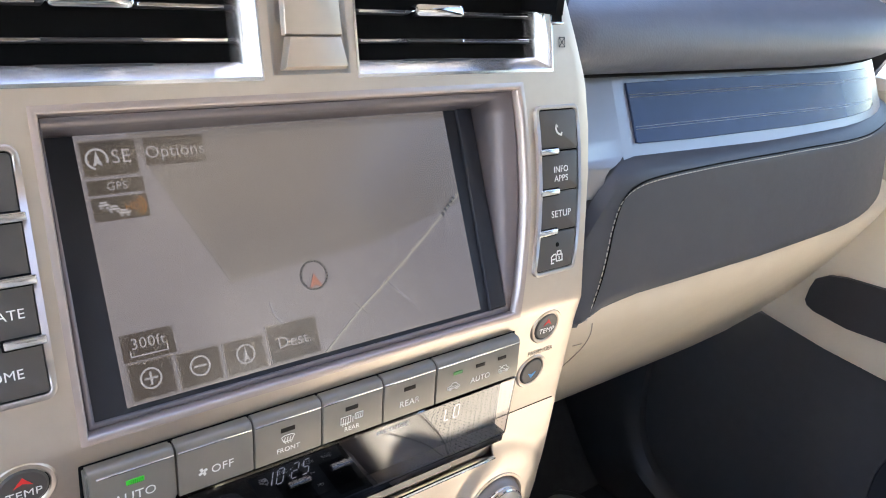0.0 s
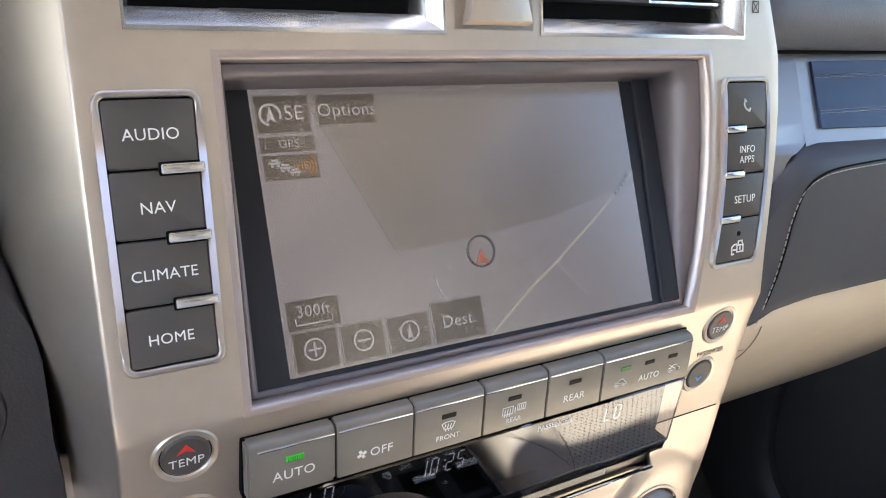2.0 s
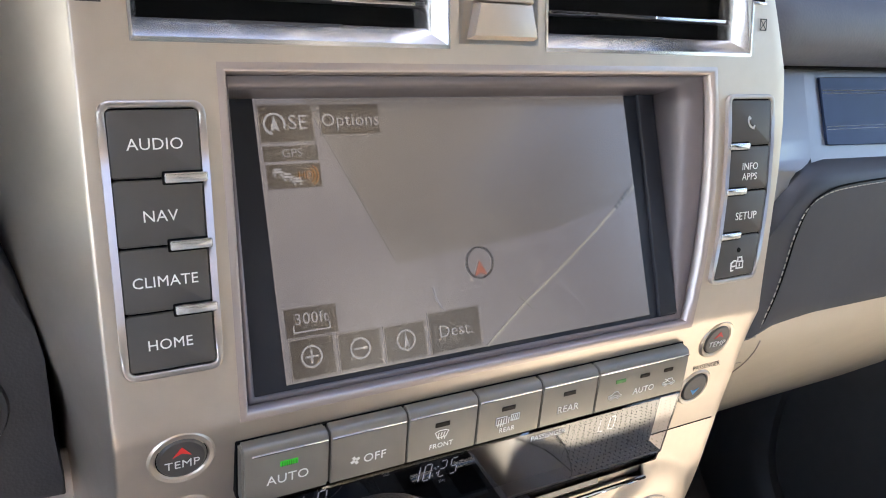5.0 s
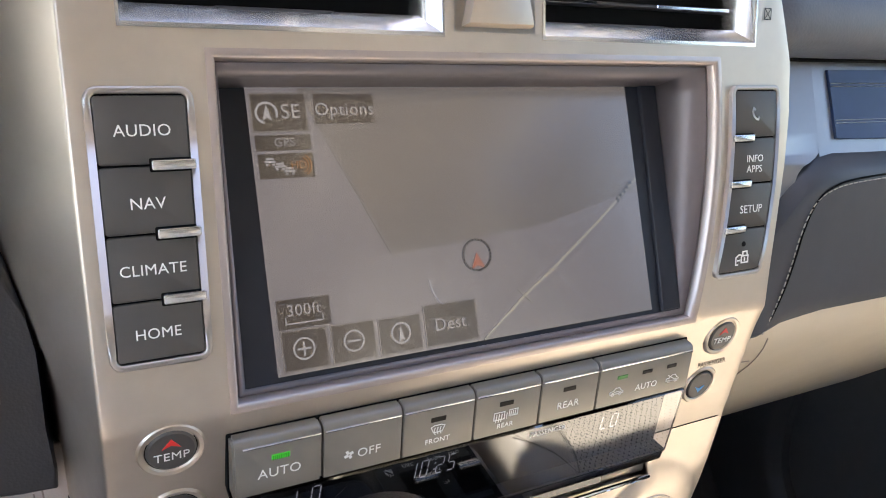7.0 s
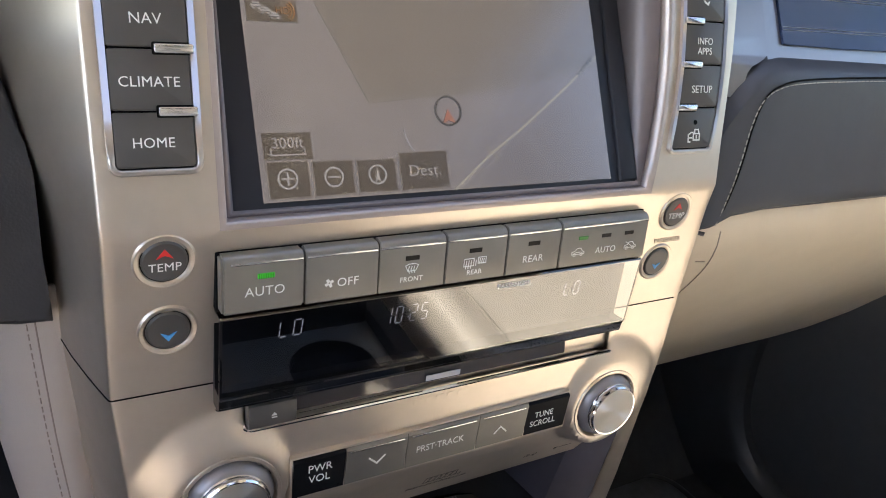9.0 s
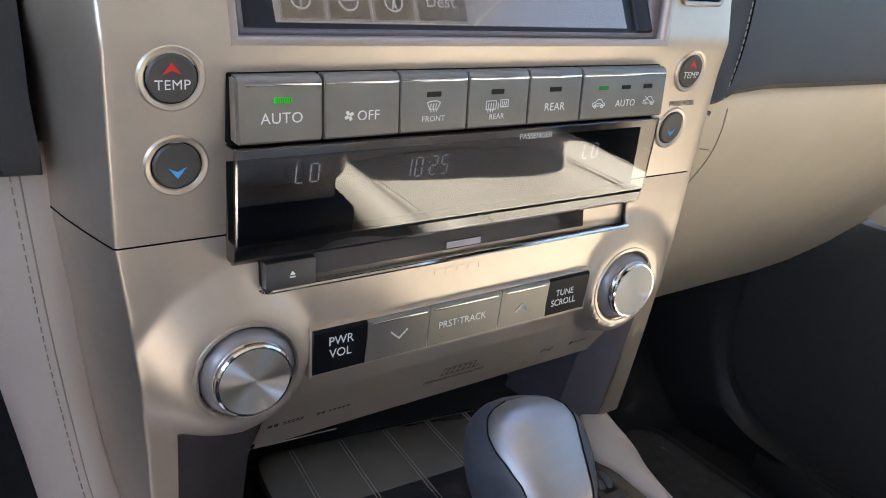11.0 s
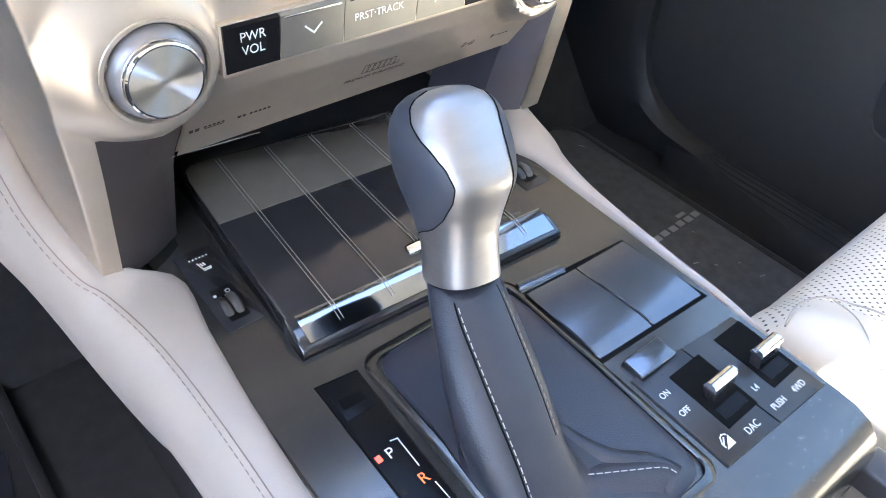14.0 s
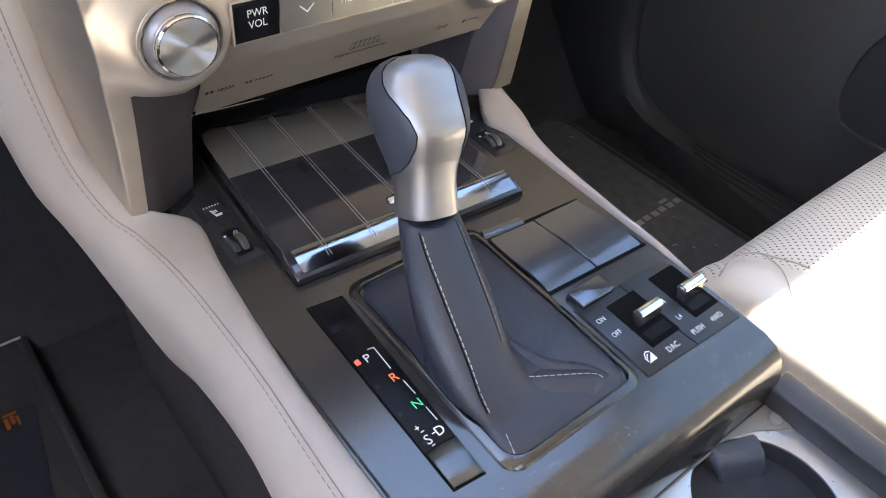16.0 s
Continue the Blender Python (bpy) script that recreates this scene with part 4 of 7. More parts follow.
part("printed_mark", strokes([[(-0.0021, -0.0024), (0.0021, -0.0024), (0.0021, 0.0024), (-0.0021, 0.0024), (-0.0021, -0.0024)], [(-0.0018, -0.0021), (0.0018, 0.0021)], [(-0.0018, 0.0021), (0.0018, -0.0021)]], 0.0004, PT(0.1434, 0.1372, 0.0004), 0.00004), INK, stack)
part("printed_mark", strokes([[(-0.0032, -0.0025), (0.0032, -0.0025), (0.0032, 0.0025), (-0.0032, 0.0025), (-0.0032, -0.0025)], [(-0.0029, -0.0022), (0.0029, 0.0022)], [(-0.0029, 0.0022), (0.0029, -0.0022)]], 0.00045, PT(-0.1386, 0.1359, 0.0004), 0.00004), INK, stack)
notch = part("slot_notch", box(-0.0040, -0.0100, -0.004, 0.0040, 0.0100, 0.0004, 0.0003, 1, PT(0.1400, 0.1570, 0.0)), GAP, stack)
part("lip", box(-0.0046, -0.0113, -0.003, 0.0046, -0.0098, 0.0009, 0.0004, 2, PT(0.1400, 0.1570, 0.0)), LIP, notch, "bright lip")
part("slot_notch", box(0.1275, 0.025, 0.9475, 0.1325, 0.050, 0.975), GAP, stack)


# rotary knobs
def spun():
    m = bpy.data.materials.new("radial_spun_aluminium")
    m.use_nodes = True
    nt = m.node_tree
    p = nt.nodes["Principled BSDF"]
    p.inputs["Base Color"].default_value = (0.56, 0.555, 0.54, 1)
    p.inputs["Metallic"].default_value = 1
    p.inputs["Roughness"].default_value = 0.58
    p.inputs["Anisotropic"].default_value = 1.0
    t = nt.nodes.new("ShaderNodeTangent")
    t.direction_type, t.uv_map = "UV_MAP", "around"
    nt.links.new(t.outputs[0], p.inputs["Tangent"])
    return m


SPUNFACE = spun()


def spun_disc(r, z, M, seg=64):
    """A disc whose texture runs outwards from its middle."""
    bm = bmesh.new()
    uv = bm.loops.layers.uv.new("around")
    radii = (0.0002, r * 0.3, r * 0.65, r)
    rings = [[bm.verts.new((q * math.cos(2 * math.pi * i / seg), q * math.sin(2 * math.pi * i / seg), z - 0.0003 * (1 - q / r))) for i in range(seg)] for q in radii]
    for k in range(3):
        for i in range(seg):
            j = (i + 1) % seg
            f = bm.faces.new((rings[k][i], rings[k][j], rings[k + 1][j], rings[k + 1][i]))
            for lp, u, v in zip(f.loops, (k, k, k + 1, k + 1), (i, i + 1, i + 1, i)):
                lp[uv].uv = (u / 3, v / seg)
    bm.transform(M)
    return bm


for (kx, kz), label in zip(KNOBS, ("round volume knob with a spun aluminium face and chrome edge", "round tuning knob with a spun aluminium face and chrome edge")):
    k = thing("rotary_knob", (kx, 0.012, kz - 0.02), label, "knob", "rotary knobs")
    M = UT(kx, kz, 0.0120)
    part("collar", lathe([(0.0228, -0.006), (0.0226, 0.0040), (0.0222, 0.0048), (0.0208, 0.0048), (0.0201, 0.0040), (0.0198, 0.002), (0.0198, -0.006)], M, 64), SATIN, k, "satin collar")
    part("gap", lathe([(0.0199, 0.0004), (0.0, 0.0004)], M, 40), GAP, k)
    part("base", lathe([(0.0194, -0.001), (0.0194, 0.0030), (0.0187, 0.0048), (0.0179, 0.0064), (0.0170, 0.0074), (0.0160, 0.0080)], M, 56), KNOBBASE, k, "mauve grey bell-shaped base")
    part("skirt", lathe([(0.0160, 0.0065), (0.0160, 0.0088), (0.0157, 0.0094), (0.0158, 0.0098), (0.0156, 0.0110), (0.0149, 0.0117), (0.0143, 0.0116), (0.0142, 0.0112)], M, 56), CHROME, k)
    part("face", spun_disc(0.0143, 0.0116, M), SPUNFACE, k, "spun aluminium face")


# air vents
def vent(xr, label, kx):
    x0, x1 = xr
    v0, v1 = VENT_V
    b = thing("air_vent", PT((x0 + x1) / 2, v0, 0).translation, label, "air vent", "air vents")
    # sloping lip and dark duct
    def ring(dx0, dx1, dv0, dv1, n):
        return [PT(x0 + dx0, v0 + dv0, n).translation, PT(x1 - dx1, v0 + dv0, n).translation, PT(x1 - dx1, v1 - dv1, n).translation, PT(x0 + dx0, v1 - dv1, n).translation]
    part("lip", loft([ring(-0.001, -0.001, -0.0015, -0.001, 0.0002), ring(0.0, 0.0, 0.0, 0.0, 0.0004), ring(0.0010, 0.0040, 0.0034, 0.0015, -0.0028), ring(0.0022, 0.0062, 0.0060, 0.0022, -0.0062), ring(0.0024, 0.0066, 0.0062, 0.0024, -0.0140)], caps=False), LIP, b, "bright satin metal lip")
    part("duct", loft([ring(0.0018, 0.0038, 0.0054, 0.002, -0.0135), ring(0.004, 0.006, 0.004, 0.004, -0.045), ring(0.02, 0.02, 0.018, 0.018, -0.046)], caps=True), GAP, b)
    for i, v in enumerate((0.1386, 0.1508)):
        blade = part("slat", plate([(x0 + 0.0035, -0.0008), (x1 - 0.0055, -0.0008), (x1 - 0.0055, 0.0008), (x0 + 0.0035, 0.0008)], -0.03, -0.0075, PT(0, v, 0), 0.0005), PLASTIC, b)
        mid = 0.026
        for a, c in ((x0 + 0.006, kx - mid * 0.62), (kx + mid * 0.62, x1 - 0.009)):
            part("chrome_edge", box(a, v - 0.0007, -0.0082, c, v + 0.0007, -0.0066, 0.0003, 1, PANEL), CHROME, blade)
    part("slat", plate([(x0 + 0.0035, -0.0008), (x1 - 0.0055, -0.0008), (x1 - 0.0055, 0.0008), (x0 + 0.0035, 0.0008)], -0.03, -0.0085, PT(0, 0.1625, 0), 0.0005), PLASTIC, b)
    for i in range(7):
        x = x0 + (x1 - x0) * (i + 0.7) / 7.4
        part("rear_fin", plate([(x - 0.0006, v0 + 0.004), (x + 0.0006, v0 + 0.004), (x + 0.0006, v1 - 0.004), (x - 0.0006, v1 - 0.004)], -0.042, -0.028, PANEL), PLASTIC, b)
    part("slider", plate(rrect(kx - 0.0140, 0.1484, kx + 0.0140, 0.1540, 0.0024), -0.012, -0.0020, PANEL, 0.0012), CHROME, b)
    part("thumb_wheel", plate([(kx - 0.0150, v0 + 0.0022), (kx + 0.0150, v0 + 0.0022), (kx + 0.0195, v0 + 0.0062), (kx - 0.0195, v0 + 0.0062)], -0.016, -0.0050, PANEL, 0.0008), PLASTIC, b)


vent(VENT_L, "dash air vent with black slats and chrome edges", -0.0795)
vent(VENT_R, "dash air vent with black slats and chrome edges", 0.0680)
pil = part("vent_pillar", plate([(-0.0225, 0.124), (0.0215, 0.124), (0.0180, 0.17), (-0.0190, 0.17)], -0.012, 0.0, PANEL, top=[(-0.0178, 0.1246), (0.0172, 0.1246), (0.0162, 0.17), (-0.0172, 0.17)]), SILVER, stack)
part("pillar_face", plate([(-0.0150, 0.1258), (0.0148, 0.1258), (0.0118, 0.1392), (-0.0118, 0.1392)], -0.003, 0.0048, PANEL, 0.0008, top=[(-0.0140, 0.1272), (0.0138, 0.1272), (0.0113, 0.1388), (-0.0113, 0.1388)]), SATIN, stack)
part("pillar_face", plate([(-0.0128, 0.1396), (0.0126, 0.1396), (0.0116, 0.172), (-0.0118, 0.172)], -0.003, 0.0036, PANEL, 0.0006), SATIN, stack)


# ---------------------------------------------------------------- centre console
console = thing("centre_console", (0.02, -0.1, 0.45), "dark satin metallic centre console deck with a rounded rear lip", "centre console")
prof = [(0.17, 0.5322), (-0.215, 0.5174), (-0.226, 0.5165), (-0.2355, 0.5130), (-0.2425, 0.5060), (-0.2465, 0.4950), (-0.2475, 0.482), (-0.2475, 0.455), (0.17, 0.455)]
bm = loft([[(x, y, z) for y, z in prof] for x in (-0.108, 0.148)])
bmesh.ops.bevel(bm, geom=[e for e in bm.edges if abs(e.verts[0].co.x - e.verts[1].co.x) < 1e-6 and max(v.co.z for v in e.verts) > 0.47 and min(v.co.z for v in e.verts) > 0.456], offset=0.0022, segments=3, affect="EDGES")


def dusty():
    """Dark satin console finish with pale dust specks."""
    m = DECK.copy()
    m.name = "dusty_dark_satin"
    nt = m.node_tree
    p = nt.nodes["Principled BSDF"]
    co = nt.nodes.new("ShaderNodeTexCoord")
    v = nt.nodes.new("ShaderNodeTexVoronoi")
    v.inputs["Scale"].default_value = 430
    nt.links.new(co.outputs["Object"], v.inputs["Vector"])
    lt = nt.nodes.new("ShaderNodeMath")
    lt.operation = "LESS_THAN"
    lt.inputs[1].default_value = 0.085
    nt.links.new(v.outputs["Distance"], lt.inputs[0])
    n = nt.nodes.new("ShaderNodeTexNoise")
    n.inputs["Scale"].default_value = 24
    nt.links.new(co.outputs["Object"], n.inputs["Vector"])
    g = nt.nodes.new("ShaderNodeMath")
    g.operation = "GREATER_THAN"
    g.inputs[1].default_value = 0.52
    nt.links.new(n.outputs["Fac"], g.inputs[0])
    mul = nt.nodes.new("ShaderNodeMath")
    mul.operation = "MULTIPLY"
    nt.links.new(lt.outputs[0], mul.inputs[0])
    sep = nt.nodes.new("ShaderNodeSeparateXYZ")
    nt.links.new(co.outputs["Object"], sep.inputs[0])
    edge = nt.nodes.new("ShaderNodeMapRange")
    edge.inputs["From Min"].default_value, edge.inputs["From Max"].default_value = -0.185, -0.225
    edge.inputs["To Min"].default_value, edge.inputs["To Max"].default_value = 0.30, 0.56
    nt.links.new(sep.outputs["Y"], edge.inputs[0])
    nt.links.new(edge.outputs[0], g.inputs[1])
    g.operation = "LESS_THAN"
    nt.links.new(g.outputs[0], mul.inputs[1])
    old = p.inputs["Base Color"].links[0].from_socket
    mix = nt.nodes.new("ShaderNodeMix")
    mix.data_type = "RGBA"
    nt.links.new(mul.outputs[0], mix.inputs["Factor"])
    nt.links.new(old, mix.inputs["A"])
    mix.inputs["B"].default_value = (0.62, 0.60, 0.55, 1)
    nt.links.new(mix.outputs["Result"], p.inputs["Base Color"])
    inv = nt.nodes.new("ShaderNodeMath")
    inv.operation = "MULTIPLY_ADD"
    inv.inputs[1].default_value, inv.inputs[2].default_value = -0.75, 0.75
    nt.links.new(mul.outputs[0], inv.inputs[0])
    nt.links.new(inv.outputs[0], p.inputs["Metallic"])
    return m


part("deck", bm, dusty(), console)
part("side_wall", box(-0.1065, -0.86, 0.12, 0.1465, 0.3, 0.456), CARPET, console)

def dk0(pts):
    return [(x, (y + 0.2) / math.cos(_d)) for x, y in pts]


# storage lid in front of the lever
lid = thing("storage_lid", deck_at(0.02, 0.03), "closed gloss black storage lid with inlay lines and chrome edge", "console lid")
def lid_front(x):
    return -0.0368 - 0.0100 * (x + 0.0720) / 0.1760


LX = [(-0.0712, lid_front(-0.0712) + 0.0166), (0.1034, lid_front(0.1034) + 0.0166), (0.0990, 0.0900), (0.0955, 0.0985), (0.0850, 0.1015), (-0.0480, 0.1200), (-0.0560, 0.1195), (-0.0615, 0.1150), (-0.0640, 0.1050)]
body = part("body", plate(dk0(LX), 0.0, 0.0125, DECKM, 0.0026, 4), LIDBLACK, lid)
# Black sheet just wider than the lid paints the thin shadow line round it.
part("lid_shadow_line", plate(dk0([(-0.0730, lid_front(-0.0730) - 0.001), (0.1050, lid_front(0.1050) - 0.001), (0.0995, 0.099), (-0.0650, 0.119)]), -0.001, 0.0008, DECKM), GAP, lid)
part("front_skirt", loft([[deck_at(x, lid_front(x) + dy, n * k) for dy, n in ((0.0185, 0.0), (0.0185, 0.0124), (0.0168, 0.0125), (0.0040, 0.0078), (0.0006, 0.0066), (-0.0006, 0.0052), (-0.0006, 0.0))] for x, k in ((-0.0722, 0.85), (-0.0712, 0.97), (-0.0700, 1.0), (0.016, 1.0), (0.1022, 1.0), (0.1034, 0.97), (0.1042, 0.85))]), LIDBLACK, lid, "sloping gloss black front")
part("chrome_edge", loft([[deck_at(x, lid_front(x) + dy, n) for dy, n in ((0.0172, 0.0118), (0.0170, 0.0131), (0.0162, 0.0131), (0.0100, 0.01085), (0.0040, 0.0086), (0.0016, 0.0076), (0.0014, 0.0060))] for x in (-0.0668, -0.0660, 0.016, 0.0985, 0.1000)]), DARKCHROME, lid, "chrome front edge")
# Thin slab coloured as the reflection in the lid's rear half.
part("reflection_panel", plate(dk0([(-0.0652, 0.0612), (0.1000, 0.0500), (0.0972, 0.0900), (0.0940, 0.0965), (0.0845, 0.0992), (-0.0480, 0.1178), (-0.0550, 0.1172), (-0.0598, 0.1135), (-0.0622, 0.1040)]), 0.010, 0.01275, DECKM, 0.0003), LIDREFLECT, lid, "warm grey slab coloured as a reflection")
for xf, xb in ((-0.0460, -0.0375), (-0.0140, -0.0065), (0.0190, 0.0230), (0.0500, 0.0525), (0.0800, 0.0800)):
    for s in (-0.0011, 0.0011):
        part("inlay_line", strokes([[(xf + s, (lid_front(xf) + 0.0175 + 0.2) / math.cos(_d)), (xf + (xb - xf) * 0.80 + s, (0.1130 - 0.1120 * (xb + 0.0375) / 0.9 + 0.2) / math.cos(_d))]], 0.00035, DECKM @ Matrix.Translation((0, 0, 0.01312)), 0.00034), LINE, body)
        part("inlay_line", tube([deck_at(xf + s, lid_front(xf) + dy, n) for dy, n in ((0.0172, 0.0135), (0.0162, 0.0132), (0.0100, 0.01100), (0.0060, 0.0095))], 0.0002, 5), LINE, body)
part("finger_catch", box(-0.0085, -0.0035, -0.001, 0.0085, 0.0035, 0.0048, 0.0018, 3, DT(0.0165, -0.0165, 0.0125)), CHROME, lid, "chrome finger catch")


# seat heater switches
def heater(x0, y0, x1, y1, lx, ly, label):
    b = thing("seat_heater_switch", deck_at((x0 + x1) / 2, (y0 + y1) / 2), label, "rocker switch", "seat heater switches")
    part("plate", plate(rrect(x0, (y0 + 0.2) / math.cos(_d), x1, (y1 + 0.2) / math.cos(_d), 0.001), -0.001, 0.0006, DECKM, 0.0003), LIDBLACK, b)
    cx = (x0 + x1) / 2
    part("wheel_slot", plate(rrect(cx - 0.0055, (y0 + 0.006 + 0.2), cx + 0.0055, (y0 + 0.031 + 0.2), 0.001), 0.0004, 0.0008, DECKM), GAP, b)
    w = part("thumb_wheel", lathe([(0.0, -0.0024), (0.0085, -0.0024), (0.0095, -0.0012), (0.0095, 0.0012), (0.0085, 0.0024), (0.0, 0.0024)], DT(cx + 0.0022, y0 + 0.017, -0.004) @ Matrix.Rotation(radians(90), 4, "Y"), 28), BUTTON, b)
    part("thumb_wheel", lathe([(0.0, -0.0024), (0.0085, -0.0024), (0.0095, -0.0012), (0.0095, 0.0012), (0.0085, 0.0024), (0.0, 0.0024)], DT(cx - 0.0034, y0 + 0.017, -0.005) @ Matrix.Rotation(radians(90), 4, "Y"), 28), PLASTIC, b)
    part("legend", strokes([[(-0.0024, 0.003), (-0.0012, -0.0022), (0.003, -0.0022)], [(-0.0010, 0.0022), (-0.0004, 0.0004)], [(0.0006, 0.0022), (0.0010, 0.0004)], [(0.003, -0.0022), (0.0026, -0.0034), (-0.001, -0.0034)]], 0.0008, DT(lx, ly, 0.0007)), WHITE, b)
    part("legend", bars([(-0.005 + 0.002 * i, 0, 0.0008, 0.0010) for i in range(6)], DT(lx, ly + 0.007, 0.0007)), WHITE, b)
    part("legend", bars([(-0.0045, 0, 0.0016, 0.0016)], DT(cx, y0 + 0.026, 0.0009)), WHITE, b)
    part("legend", strokes([arc(0.0030, 0.0045, 0.0012, 0, 360, 10)], 0.0005, DT(cx, y0 + 0.022, 0.0009)), WHITE, b)


heater(-0.0945, -0.002, -0.0735, 0.062, -0.0828, 0.0480, "dark seat heater thumb wheel switch with white legend")
heater(0.1185, -0.004, 0.1395, 0.058, 0.1300, 0.0440, "dark seat heater thumb wheel switch with white legend")

# gear selector
BOOT_C = (-0.0005, -0.1265)
sel = thing("gear_selector", deck_at(0, -0.126), "gear lever with leather boot and leather and satin metal knob", "gear lever")
by = (BOOT_C[1] + 0.2) / math.cos(_d)
def frame_ring(inset, n):
    return [DECKM @ Vector((x, y, n)) for x, y in rrect(-0.0512 + inset, by - 0.0800 + inset, 0.0532 - inset, by + 0.0742 - inset, 0.011 - inset * 0.6, 6)]


part("boot_frame", loft([frame_ring(i, n) for i, n in ((0.0, -0.001), (0.0, 0.0003), (0.0010, 0.0011), (0.0045, 0.0024), (0.0051, 0.0024), (0.0056, 0.0018), (0.0058, -0.001))], caps=False), DECK, sel, "dark satin boot frame")


def super_ring(cx, cy, hx, hy, n, e, count=48, M=DECKM):
    out = []
    for i in range(count):
        a = 2 * math.pi * (i + 0.5) / count
        c, s = math.cos(a), math.sin(a)
        out.append(M @ Vector((cx + hx * math.copysign(abs(c) ** (2 / e), c), (cy + 0.2) / math.cos(_d) + hy * math.copysign(abs(s) ** (2 / e), s), n)))
    return out


BOOT = [(0.0010, -0.1290, 0.0472, 0.0718, -0.003, 9), (0.0010, -0.1290, 0.0468, 0.0714, 0.0006, 9), (0.0004, -0.1290, 0.0450, 0.0690, 0.0022, 8), (-0.0030, -0.1300, 0.0412, 0.0632, 0.0036, 7),
        (-0.0110, -0.1370, 0.0345, 0.0520, 0.0042, 5), (-0.0190, -0.1450, 0.0292, 0.0405, 0.0042, 3.8), (-0.0252, -0.1495, 0.0248, 0.0320, 0.0058, 3.0), (-0.0280, -0.1495, 0.0232, 0.0278, 0.0100, 2.4), (-0.0286, -0.1430, 0.0230, 0.0252, 0.0165, 2.2),
        (-0.0272, -0.1320, 0.0236, 0.0232, 0.0270, 2.1), (-0.0240, -0.1180, 0.0232, 0.0213, 0.0380, 2.1), (-0.0200, -0.1020, 0.0213, 0.0194, 0.0500, 2.0), (-0.0163, -0.0880, 0.0187, 0.0176, 0.0600, 2.0), (-0.0142, -0.0805, 0.0167, 0.0165, 0.0655, 2.0), (-0.0142, -0.0795, 0.0130, 0.0130, 0.0670, 2.0)]
boot = part("boot", loft([super_ring(*b) for b in BOOT], caps=True), BOOTHIDE, sel, "dark stitched leather boot")


def boot_line(angle, lo=1, hi=len(BOOT) - 1):
    out = []
    for cx, cy, hx, hy, n, e in BOOT[lo:hi]:
        a = radians(lerp_table(angle, n))
        c, s = math.cos(a), math.sin(a)
        out.append(DECKM @ Vector((cx + (hx + 0.0004) * math.copysign(abs(c) ** (2 / e), c), (cy + 0.2) / math.cos(_d) + (hy + 0.0004) * math.copysign(abs(s) ** (2 / e), s), n + 0.0004)))
    return spline(out, 60)


def ridge(path, width, height, lift):
    """A soft fold of the hide along a line on the console top, running out at both ends."""
    line = spline([deck_at(x, y, lift) for x, y in path], 30)
    rings = []
    for i, p in enumerate(line):
        go = line[min(i + 1, 29)] - line[max(i - 1, 0)]
        side = go.cross(Vector((0, 0, 1))).normalized()
        u = math.sin(math.pi * (0.12 + 0.76 * i / 29))
        w, h = width * (0.55 + 0.45 * u), height * (0.4 + 0.6 * u)
        p = p - Vector((0, 0, height - h))
        rings.append([p + side * w * k - Vector((0, 0, h * d)) for k, d in ((-1, 1.6), (-0.62, 0.8), (-0.25, 0.16), (0, 0), (0.25, 0.16), (0.62, 0.8), (1, 1.6))])
    part("fold", loft(rings, caps=False, closed=False), BOOTHIDE, boot)
    return line


sewn = ridge([(-0.0126, -0.1647), (-0.0023, -0.1712), (0.0118, -0.1794), (0.0259, -0.1881), (0.0288, -0.1945)], 0.0130, 0.0040, 0.0076)
ridge([(0.0028, -0.1384), (0.0062, -0.156), (0.0129, -0.1697), (0.025, -0.1803), (0.0318, -0.1905)], 0.0080, 0.0034, 0.0070)
part("stitching", stitches([p + Vector((0, 0, 0.0003)) for p in sewn], 0.0028, 0.0012, 0.00028), THREAD, boot)
part("stitching", stitches([deck_at(-0.0388 - 0.0030 * t, -0.1870 - 0.0110 * t, 0.0044 - 0.0024 * t) for t in (0.0, 0.25, 0.5, 0.75, 1.0)], 0.0028, 0.0012, 0.00028), THREAD, boot)
# Second seam is thinner and browner: its shade is put into the thread.
for ang, lo, r, thread in (([(0.010, -118), (0.027, -117), (0.038, -120), (0.050, -127), (0.0655, -139)], 7, 0.00028, THREAD), ([(0.010, -60), (0.0655, -54)], 9, 0.00018, SEWN)):
    up_line = boot_line(ang, lo)
    part("stitching", stitches(up_line, 0.0028, 0.0012, r), thread, boot)
    part("seam", tube([p + Vector((-0.0012, 0.0004, -0.0002)) for p in up_line], 0.0004, 5), GAP, boot)

# knob
AX0 = deck_at(-0.0142, -0.0795, 0.0648)
ax_n = Vector((0.145, 0.40, 0.90)).normalized()
ax_x = Vector((1, 0, 0))
ax_x = (ax_x - ax_n * ax_x.dot(ax_n)).normalized()
ax_r = ax_n.cross(ax_x)                       # towards the front
KM = frame_of(AX0, ax_x, ax_r, ax_n)
KN = [(0.0000, 0.0163, 0.0163, 0.0), (0.0020, 0.0166, 0.0166, 0.0), (0.0100, 0.0161, 0.0163, 0.0), (0.0180, 0.0160, 0.0167, 0.0), (0.0260, 0.0171, 0.0182, 0.0), (0.0340, 0.0193, 0.0206, 0.0), (0.0420, 0.0217, 0.0236, 0.0), (0.0500, 0.0235, 0.0260, 0.0), (0.0580, 0.0245, 0.0274, 0.0), (0.0660, 0.0243, 0.0272, 0.0), (0.0720, 0.0230, 0.0254, 0.0), (0.0770, 0.0204, 0.0222, 0.0), (0.0810, 0.0160, 0.0172, 0.0), (0.0835, 0.0100, 0.0108, 0.0), (0.0844, 0.0045, 0.0050, 0.0), (0.0846, 0.0003, 0.0003, 0.0)]
KNOB_H = 0.0846
